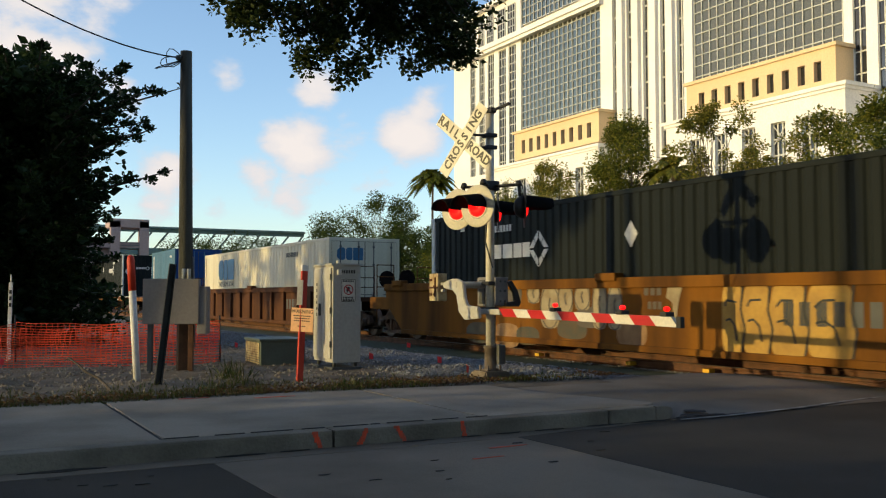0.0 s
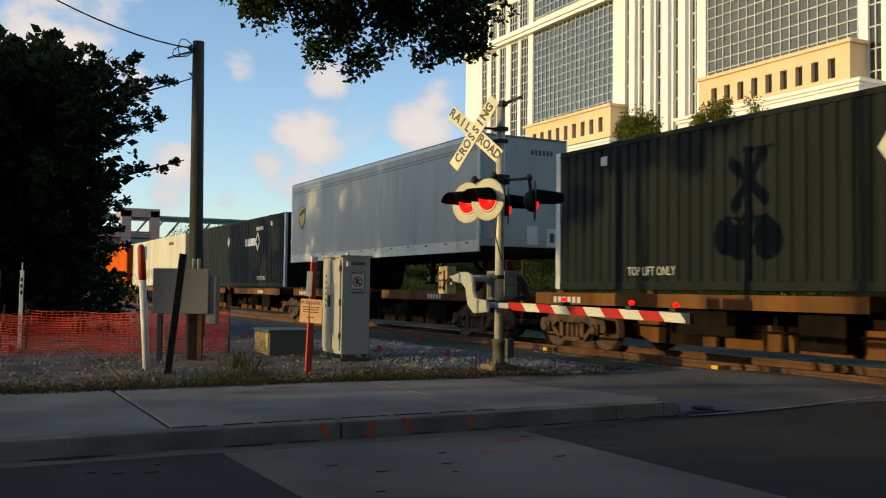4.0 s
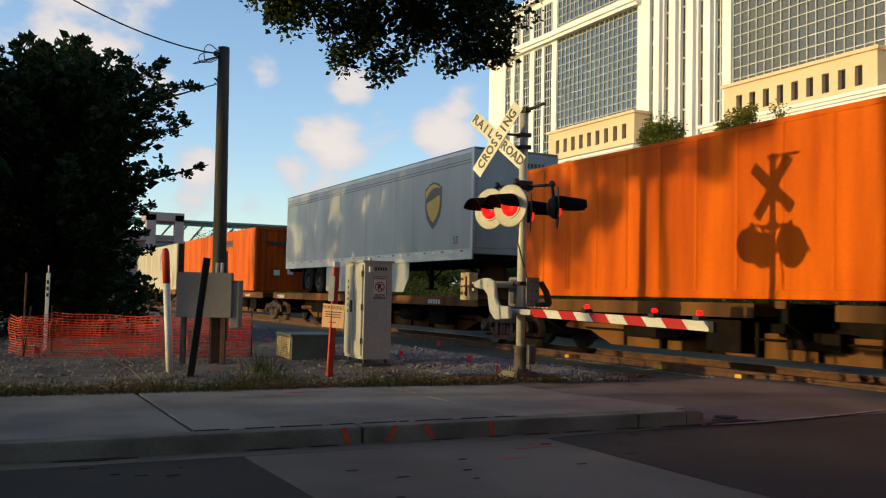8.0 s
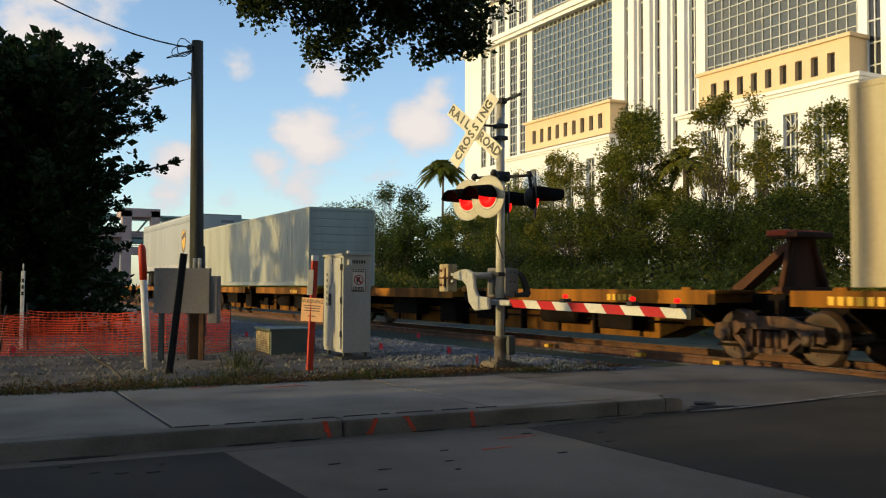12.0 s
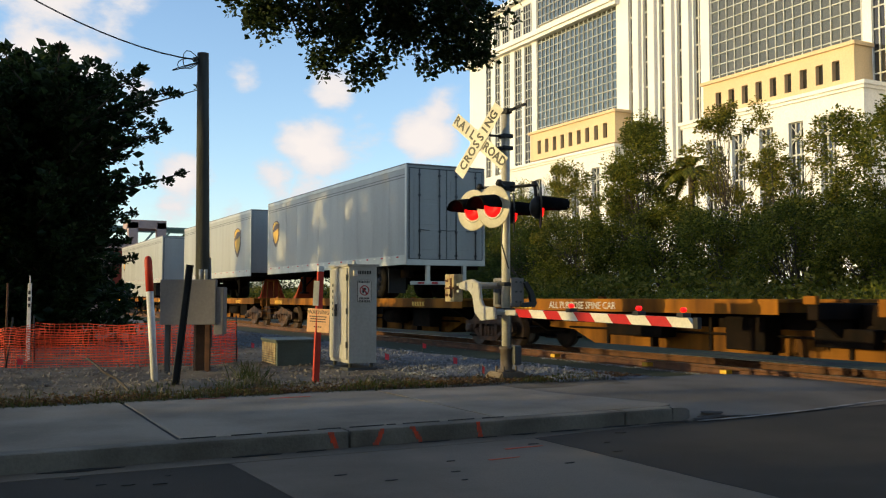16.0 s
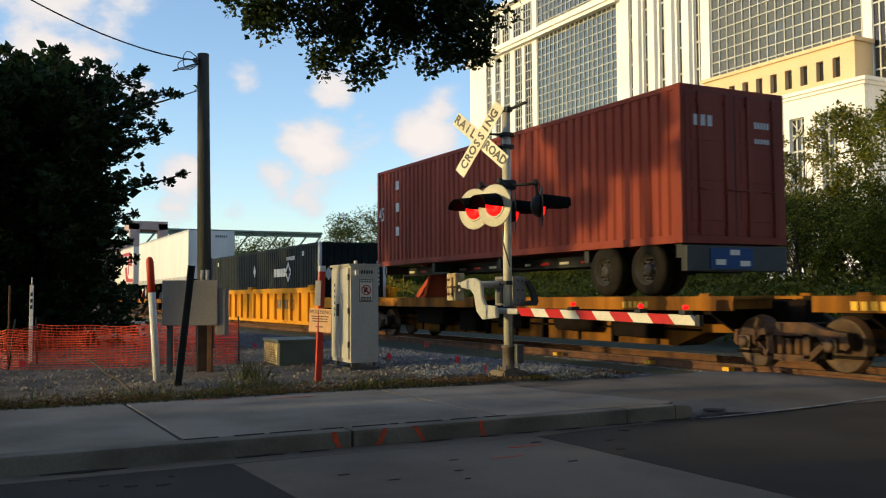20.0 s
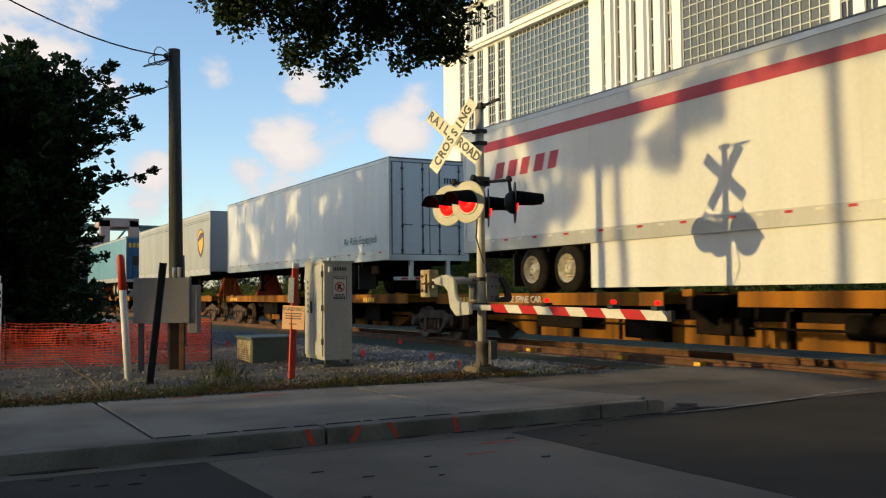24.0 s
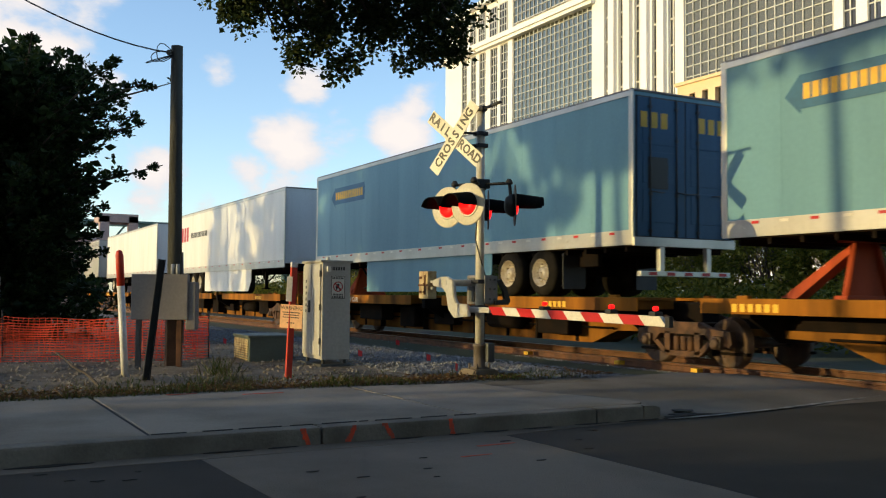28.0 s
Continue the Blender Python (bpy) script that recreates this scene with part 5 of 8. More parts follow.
def trailer(s, L, skin, label, doors_lead=False, skirt=False, door_mat=None, top=3.92, tilt=0.0, strip=True, seam=True, band=True, roll=False, axles=None):
    """A road trailer on the deck: origin on the deck at its leading end. doors_lead: it rides doors first."""
    ob = rolling(thing("semi_trailer", label, "trailer", "train load", at=pose(TRACK_X, s, 1.31, tilt, 0, 0)), s)
    lo, H = 0.98, top
    bm = bmesh.new()
    rbox(bm, -W, W, 0.02, L - 0.02, lo + 0.14, H - 0.03, 0.02)
    part("box_body", bm, skin, ob)
    bm = bmesh.new()
    rbox(bm, -W - 0.004, W + 0.004, 0.0, L, H - 0.05, H, 0.02)
    part("roof", bm, UTILGREY, ob)
    for sd in (-1, 1):
        bm = bmesh.new()
        rbox(bm, sd * W - 0.012, sd * W + 0.012, 0.05, L - 0.05, lo, lo + 0.28, 0.004)
        for z in (lo + 0.005, lo + 0.10, lo + 0.19):
            rbox(bm, sd * W - 0.012, sd * W + 0.020, 0.05, L - 0.05, z, z + 0.075, 0.008)
        n = round(L / 0.3)
        for i in range(n):
            y = 0.2 + (L - 0.4) * i / (n - 1)
            tube(bm, (sd * (W + 0.018), y, lo + 0.14), (sd * (W + 0.026), y, lo + 0.14), 0.016, seg=5)
        part("side_rail", bm, RAILALU, ob, "riveted aluminium side rail")
        bm = bmesh.new()
        rbox(bm, sd * W - 0.010, sd * W + 0.010, 0.05, L - 0.05, H - 0.14, H - 0.04, 0.006)
        if band:
            for z in (H - 0.33, H - 0.41):
                line = bmesh.new()
                rbox(line, sd * W - 0.006, sd * W + 0.006, 0.05, L - 0.05, z, z + 0.018, 0.002)
                part("body_line", line, GREYDARK, ob, "thin dark line below the roof")
        part("top_rail", bm, RAILALU, ob)
        for y in (0.0, L - 0.11):
            bm = bmesh.new()
            rbox(bm, sd * W - 0.03 if sd > 0 else -W - 0.012, sd * W + 0.012 if sd > 0 else -W + 0.03, y, y + 0.11, lo, H - 0.02, 0.012)
            part("corner_post", bm, RAILALU, ob)
    bm = bmesh.new()
    n = round(L / 1.22)
    if seam:
        for i in range(1, n):
            y = L * i / n
            rbox(bm, -W - 0.003, -W + 0.003, y - 0.004, y + 0.004, lo + 0.2, H - 0.15, 0.001)
        part("panel_seams", bm, skin, ob)
    else:
        bm.free()
    if strip:
        k = 0
        y = 0.5
        while y < L - 0.5:
            bm = bmesh.new()
            rbox(bm, -W - 0.025, -W - 0.019, y, y + 0.15, lo + 0.205, lo + 0.25, 0.002)
            part("marker_strip", bm, (REDREFL, WHITEREFL)[k % 2], ob, ("red reflective strip", "white reflective strip")[k % 2])
            k += 1
            y += 0.56
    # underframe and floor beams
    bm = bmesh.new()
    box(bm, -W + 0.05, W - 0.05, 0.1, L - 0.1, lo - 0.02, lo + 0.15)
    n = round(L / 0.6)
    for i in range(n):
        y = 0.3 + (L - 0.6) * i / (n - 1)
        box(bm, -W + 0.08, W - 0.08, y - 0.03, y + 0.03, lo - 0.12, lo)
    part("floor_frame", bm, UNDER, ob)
    ax = axles or ((2.95, 4.2) if doors_lead else (L - 4.1, L - 2.85))
    bm = bmesh.new()
    a, b = ax[0] - 0.8, ax[1] + 0.8
    for x in (-0.55, 0.45):
        box(bm, x, x + 0.1, a, b, 0.62, lo)
    for y in ax:
        tube(bm, (-1.1, y, 0.51), (1.1, y, 0.51), 0.065, seg=10)
        box(bm, -0.75, 0.75, y - 0.15, y + 0.15, 0.55, 0.75)
    for sd in (-1, 1):
        box(bm, sd * 0.9 - 0.3, sd * 0.9 + 0.3, (b - 0.25 if not doors_lead else a + 0.1), (b - 0.23 if not doors_lead else a + 0.12), 0.25, 0.9)
    part("bogie_slider", bm, UNDER, ob)
    # dark rail and flap added to fill in the shadow beside the wheels
    for sd in (-1, 1):
        bm = bmesh.new()
        rbox(bm, sd * 0.82 - 0.06, sd * 0.82 + 0.06, ax[0] - 1.4, ax[1] + 0.9, 0.62, lo - 0.02, 0.02)
        part("wheel_shade_rail", bm, UNDER, ob, "dark rail added for the shade under the trailer")
        bm = bmesh.new()
        y = ax[0] - 0.75 if doors_lead else ax[1] + 0.75
        rbox(bm, sd * 0.98 - 0.29, sd * 0.98 + 0.29, y - 0.012, y + 0.012, 0.16, 0.9, 0.006)
        part("wheel_shade_flap", bm, BLACKSTEEL, ob, "black flap added for the shade under the trailer")
    for y in ax:
        road_wheel(ob, -W + 0.02, y, 0.5, RIM if skin in (TEALSKIN, WHITESKIN) else DARKRIM)
        bm = bmesh.new()
        lathe(bm, "x", [(0.3, 0), (0.48, 0.03), (0.5, 0.1), (0.5, 0.2), (0.48, 0.27), (0.3, 0.3)], 24, pose(-W + 0.33, y, 0.51))
        part("inner_tyre", bm, TYRE, ob)
        bm = bmesh.new()
        lathe(bm, "x", [(0.3, 0), (0.48, 0.03), (0.5, 0.1), (0.5, 0.45), (0.48, 0.55), (0.3, 0.58)], 24, pose(W - 0.6, y, 0.51))
        part("far_tyre", bm, TYRE, ob)
    g = L - 3.3 if doors_lead else 3.3
    for sd in (-1, 1):
        bm = bmesh.new()
        rbox(bm, sd * 0.85 - 0.06, sd * 0.85 + 0.06, g - 0.06, g + 0.06, 0.22, lo, 0.01)
        tube(bm, (sd * 0.85, g, 0.4), (sd * 0.3, g, lo), 0.03, seg=6)
        tube(bm, (sd * 0.85, g, 0.45), (sd * 0.85, g + 0.7, lo), 0.03, seg=6)
        rbox(bm, sd * 0.85 - 0.15, sd * 0.85 + 0.15, g - 0.12, g + 0.12, 0.18, 0.23, 0.01)
        part("landing_leg", bm, UNDER, ob)
    if skirt:
        a, b = (ax[1] + 0.75, L - 4.0) if doors_lead else (4.0, ax[0] - 0.75)
        bm = bmesh.new()
        pts = [(-b, 0.1), (-a - 0.4, 0.1), (-a, 0.55), (-a, 0.985), (-b, 0.985)]
        prism(bm, pts, Matrix(((0, 0, -1, -W + 0.06), (-1, 0, 0, 0), (0, 1, 0, 0), (0, 0, 0, 1))), 0.02)
        part("side_skirt", bm, skin, ob, "flat aerodynamic side skirt")
    if doors_lead:
        doors_front(ob, L, H - 0.02, door_mat or skin, 0 if roll else 4, lo + 0.02, GREYDARK)
        bm = bmesh.new()
        rbox(bm, -W, W, -0.03, 0.02, lo - 0.02, lo + 0.15, 0.01)
        part("rear_sill", bm, RAILALU, ob)
        bm = bmesh.new()
        for x in (-0.6, 0.6):
            rbox(bm, x - 0.06, x + 0.06, -0.02, 0.08, 0.42, lo, 0.01)
        part("guard_post", bm, RAILALU, ob)
        bm = bmesh.new()
        rbox(bm, -1.15, 1.15, -0.04, 0.06, 0.40, 0.50, 0.01)
        part("underride_guard", bm, RAILALU, ob, "striped rear guard bar")
        for i in range(5):
            bm = bmesh.new()
            x = -0.95 + 0.45 * i
            rbox(bm, x, x + 0.2, -0.046, -0.038, 0.42, 0.48, 0.002)
            part("guard_stripe", bm, REDREFL, ob)
    else:
        bm = bmesh.new()
        rbox(bm, -W + 0.1, W - 0.1, 0.008, 0.03, lo + 0.3, H - 0.2, 0.01)
        part("nose_panel", bm, skin, ob)
        bm = bmesh.new()
        for x, z in ((0.25, lo + 0.45), (0.85, lo + 0.4)):
            rbox(bm, x - 0.17, x + 0.17, -0.012, 0.012, z - 0.24, z + 0.24, 0.01)
        part("nose_box", bm, WHITEREFL, ob, "white connector box")
        bm = bmesh.new()
        rbox(bm, 0.78, 0.92, -0.03, 0.0, lo + 0.28, lo + 0.52, 0.01)
        part("plug_socket", bm, GREYDARK, ob)
        bar_parts("number_bar", ob, GREYDARK, facing("-y", 0.55, 0.004, H - 0.38), 0.7, 0.13, 6)
    return ob


def bogie(car, y, lead):
    """A two-axle rail bogie under a car, y from the car's front."""
    bm = bmesh.new()
    rbox(bm, -1.0, 1.0, -0.2, 0.2, 0.5, 0.74, 0.03)
    for sd in (-1, 1):
        for k in (-0.5, 0.5):
            rbox(bm, sd * 0.9 - 0.08, sd * 0.9 + 0.02, k - 0.16, k + 0.16, 0.2, 0.46, 0.03)
        rbox(bm, sd * 0.8 - 0.05, sd * 0.8 + 0.05, -1.3, 1.3, 0.22, 0.27, 0.01)
    ob = part("bogie", bm, UNDER, car, "grimy cast steel bogie")
    ob.location = (0, y, 0)
    for sd in (-1, 1):
        bm = bmesh.new()
        mm = Matrix(((0, 0, 1, sd * 1.0 - 0.06), (1, 0, 0, 0), (0, 1, 0, 0), (0, 0, 0, 1)))
        for pts in ([(-1.16, 0.42), (-1.1, 0.36), (-0.72, 0.40), (-0.55, 0.55), (0.55, 0.55), (0.72, 0.40), (1.1, 0.36), (1.16, 0.42), (1.12, 0.62), (0.7, 0.66), (0.4, 0.76), (-0.4, 0.76), (-0.7, 0.66), (-1.12, 0.62)],
                    [(-0.72, 0.40), (-0.42, 0.16), (0.42, 0.16), (0.72, 0.40), (0.62, 0.44), (0.38, 0.25), (-0.38, 0.25), (-0.62, 0.44)],
                    [(-0.43, 0.2), (-0.30, 0.2), (-0.30, 0.58), (-0.43, 0.58)], [(0.30, 0.2), (0.43, 0.2), (0.43, 0.58), (0.30, 0.58)]):
            t = bmesh.new()
            prism(t, pts, mm, 0.12 if len(pts) > 4 else 0.10)
            merge(bm, t)
        fr = part("side_frame", bm, SIDEFRAME, ob, "ochre-brown cast side frame")
        for k in (-0.17, 0.0, 0.17):
            bm = bmesh.new()
            prof = []
            for i in range(6):
                prof += [(0.07, 0.26 + 0.045 * i), (0.055, 0.282 + 0.045 * i)]
            lathe(bm, "z", prof, 8, pose(sd * 1.0, k, 0))
            part("coil_spring", bm, SIDEFRAME, fr)
    for k in (-0.86, 0.86):
        bm = bmesh.new()
        tube(bm, (-1.1, 0, 0), (1.1, 0, 0), 0.085, seg=12)
        for sd in (-1, 1):
            x = sd * 0.753
            lathe(bm, "x", [(0.10, x - 0.10 * sd), (0.16, x + 0.09 * sd), (0.36, x + 0.05 * sd), (0.40, x + 0.07 * sd), (0.419, x + 0.06 * sd), (0.419, x - 0.04 * sd), (0.45, x - 0.05 * sd), (0.45, x - 0.075 * sd), (0.36, x - 0.075 * sd), (0.14, x - 0.03 * sd)], 32)
            for i in range(3):
                a = i * math.tau / 3 + 0.3
                tube(bm, (x + 0.062 * sd, 0.25 * math.cos(a), 0.25 * math.sin(a)), (x + 0.085 * sd, 0.25 * math.cos(a), 0.25 * math.sin(a)), 0.03, seg=6)
        w = part("wheelset", bm, WHEELSTEEL, ob, "rust-brown steel wheelset")
        w.location = (0, k, 0.42)
        WHEELS.append((w, k))
        for sd in (-1, 1):
            bm = bmesh.new()
            rbox(bm, sd * 1.03 - 0.1, sd * 1.03 + 0.1, k - 0.12, k + 0.12, 0.32, 0.54, 0.03)
            lathe(bm, "x", [(0.10, -0.08), (0.10, 0.06), (0.06, 0.09)], 12, pose(sd * 1.1, k, 0.42, 0, 0, 0 if sd > 0 else 180))
            part("axle_box", bm, WHEELSTEEL, ob)


WHEELS = []


def spine_car(s0, cuts, mat, hitches=(), words=None):
    """A low articulated car: for each platform a centre sill, deck plates and crossbeams, with bogies at the joints."""
    s1 = cuts[-1]
    car = rolling(thing("spine_car", "articulated low-deck rail car with a spine frame, " + ("dirty yellow" if mat is SPINEYELLOW else "rusty brown"), "rail car", "train cars", at=pose(TRACK_X, s0, RAIL)), s0)
    edges = [0.25] + [c - s0 for c in cuts[:-1]] + [s1 - s0 - 0.25]
    for k, (a, b) in enumerate(zip(edges, edges[1:])):
        # near-black bar in place of the shadow gap below the deck
        bm = bmesh.new()
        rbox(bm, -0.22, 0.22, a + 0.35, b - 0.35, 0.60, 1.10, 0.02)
        part("deck_shade_bar", bm, UNDER, car, "dark bar standing in for the shade under the deck")
        bm = bmesh.new()
        t = bmesh.new()
        prism(t, [(a + 0.9, 0.66), (a + 0.9, 0.55), (a + 2.6, 0.50), (a + 3.4, 0.22), (b - 3.4, 0.22), (b - 2.6, 0.50), (b - 0.9, 0.55), (b - 0.9, 0.66)], Matrix(((0, 0, 1, -0.34), (1, 0, 0, 0), (0, 1, 0, 0), (0, 0, 0, 1))), 0.68)
        merge(bm, t)
        part("centre_sill", bm, SPINESHADE if mat is SPINEYELLOW else mat, car)
        # added dark ribs that imitate shadow patches on the sill
        for i in range(9):
            y = a + 3.9 + (b - a - 7.8) * i / 8
            bm = bmesh.new()
            rbox(bm, -0.38 - 0.1 * (i % 2), 0.38, y - 0.04, y + 0.04, 0.23, 0.84, 0.01)
            part("sill_shade_rib", bm, UNDER, car)
        for y0, y1 in ((a + 0.9, a + (b - a) * 0.44), (a + (b - a) * 0.53, b - 0.7)):
            bm = bmesh.new()
            rbox(bm, -1.30, -0.34, y0, y1, 1.12, 1.18, 0.012)
            rbox(bm, 0.34, 1.30, y0, y1, 1.12, 1.18, 0.012)
            for sd in (-1, 1):
                rbox(bm, sd * 1.285 - 0.015, sd * 1.285 + 0.012, y0, y1, 0.93, 1.14, 0.006)
                n = max(3, round((y1 - y0) / 1.3))
                for i in range(n):
                    y = y0 + 0.15 + (y1 - y0 - 0.3) * i / (n - 1)
                    rbox(bm, min(sd * 1.25, sd * 0.3), max(sd * 1.25, sd * 0.3), y - 0.05, y + 0.05, 0.96, 1.13, 0.008)
            part("deck_plate", bm, mat, car, "worn deck plate with a side flange")
        bm = bmesh.new()
        for sd in (-1, 1):
            tube(bm, (sd * 0.44, a + 2.6, 0.55), (sd * 0.44, b - 2.6, 0.55), 0.025, seg=6)
        rbox(bm, -0.62, -0.36, (a + b) / 2 - 0.6, (a + b) / 2 + 0.5, 0.42, 0.72, 0.03)
        part("air_pipe", bm, UNDER, car)
        # dark boxes and a drum, added to shade parts of the sunlit sill
        for y0, y1, z0, z1, x0 in ((a + 3.6, a + 4.7, 0.38, 0.9, -0.85), ((a + b) / 2 + 1.4, (a + b) / 2 + 2.3, 0.30, 0.88, -0.75), (b - 6.2, b - 4.6, 0.45, 0.92, -0.9)):
            bm = bmesh.new()
            rbox(bm, x0, x0 + 0.4, y0, y1, z0, z1, 0.04)
            part("sill_shade_box", bm, UNDER, car, "dark box added to darken the sill below the deck")
        bm = bmesh.new()
        lathe(bm, "y", [(0.05, a + 5.6), (0.19, a + 5.68), (0.19, a + 6.9), (0.05, a + 6.98)], 16, pose(-0.62, 0, 0.62))
        part("sill_shade_drum", bm, UNDER, car, "dark drum added to darken the sill")
        # cross bearers take the shade-dark underframe colour
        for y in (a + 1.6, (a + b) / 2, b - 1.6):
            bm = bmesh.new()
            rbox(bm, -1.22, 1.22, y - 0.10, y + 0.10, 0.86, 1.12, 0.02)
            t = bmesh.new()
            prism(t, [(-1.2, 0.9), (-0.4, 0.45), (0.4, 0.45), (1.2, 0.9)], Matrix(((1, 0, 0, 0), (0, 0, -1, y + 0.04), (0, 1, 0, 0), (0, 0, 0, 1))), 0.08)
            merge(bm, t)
            bearer = part("cross_bearer", bm, UNDER, car, "grimy cross bearer darkened for shade")
            for sd in (-1, 1):
                bm = bmesh.new()
                rbox(bm, sd * 1.24 - 0.05, sd * 1.24 + 0.05, y - 0.12, y + 0.12, 1.10, 1.23, 0.015)
                part("twist_lock_plate", bm, mat, bearer)
        if words and k == words[0]:
            bm = bmesh.new()
            lettering(bm, "ALL PURPOSE SPINE CAR", 0.15, facing("-x", -1.307, b - 4.2, 1.04), 0.002, narrow=1.0)
            part("car_words", bm, LOGOWHITE, car, "white words on the deck edge")
        for y, w, h, n in ((b - 1.9, 1.0, 0.13, 6), (a + 3.4, 0.8, 0.12, 5)):
            bar_parts("number_bar", car, LOGOYELLOW if mat is SPINEYELLOW else LOGOWHITE, facing("-x", -1.307, y, 1.03), w, h, n)
    for h, up in hitches:
        y = h - s0
        bm = bmesh.new()
        if up:
            for sd in (-1, 1):
                tube(bm, (sd * 0.55, y - 0.05, 1.16), (sd * 0.22, y, 2.12), 0.06, seg=8)
            tube(bm, (0, y + 1.45, 1.16), (0, y + 0.08, 2.08), 0.07, seg=8)
            rbox(bm, -0.45, 0.45, y - 0.3, y + 0.3, 2.06, 2.16, 0.03)
            rbox(bm, -0.6, 0.6, y - 0.12, y + 0.12, 1.14, 1.24, 0.02)
            t = bmesh.new()
            prism(t, [(-0.5, 1.2), (0.5, 1.2), (0.24, 2.05), (-0.24, 2.05)], Matrix(((1, 0, 0, 0), (0, 0, -1, y + 0.04), (0, 1, 0, 0), (0, 0, 0, 1))), 0.05)
            merge(bm, t)
            t = bmesh.new()
            prism(t, [(y + 0.1, 1.95), (y + 0.3, 1.95), (y + 1.5, 1.2), (y + 1.2, 1.18)], Matrix(((0, 0, 1, -0.14), (1, 0, 0, 0), (0, 1, 0, 0), (0, 0, 0, 1))), 0.28)
            merge(bm, t)
        else:
            rbox(bm, -0.4, 0.4, y - 0.5, y + 0.7, 1.16, 1.30, 0.03)
        bright = mat is SPINEYELLOW and s0 > 200
        hitch = part("trailer_hitch", bm, HITCHRED if bright else HITCHSHADE, car, "rusty red trailer hitch stand" if bright else "rusty trailer hitch stand darkened for shade")
        if up:
            bm = bmesh.new()
            rbox(bm, -0.47, 0.47, y - 0.10, y + 0.34, 2.10, 2.20, 0.03)
            part("hitch_head", bm, HITCHRED, hitch, "red-painted hitch head")
    bogie(car, edges[0] + 1.7, 1)
    for e in edges[1:-1]:
        bogie(car, e, 1)
    bogie(car, edges[-1] - 1.7, 1)
    for y in (edges[0], edges[-1]):
        bm = bmesh.new()
        rbox(bm, -1.25, 1.25, y - 0.1 if y > 1 else y, y if y > 1 else y + 0.1, 0.85, 1.1, 0.02)
        tube(bm, (0, y - 0.4, 0.85), (0, y + 0.4, 0.85), 0.1, seg=8)
        for x in (-1.2, 1.2):
            tube(bm, (x, y, 0.45), (x, y, 1.9 if x < 0 else 1.2), 0.018, seg=6)
        tube(bm, (-1.2, y, 1.9), (-0.7, y, 1.9), 0.018, seg=6)
        tube(bm, (-0.7, y, 1.9), (-0.7, y, 1.1), 0.018, seg=6)
        for z in (0.55, 0.75):
            tube(bm, (-1.25, y, z), (-0.8, y, z), 0.015, seg=6)
        part("end_sill", bm, mat, car, "end sill with coupler and grab irons")
    return car


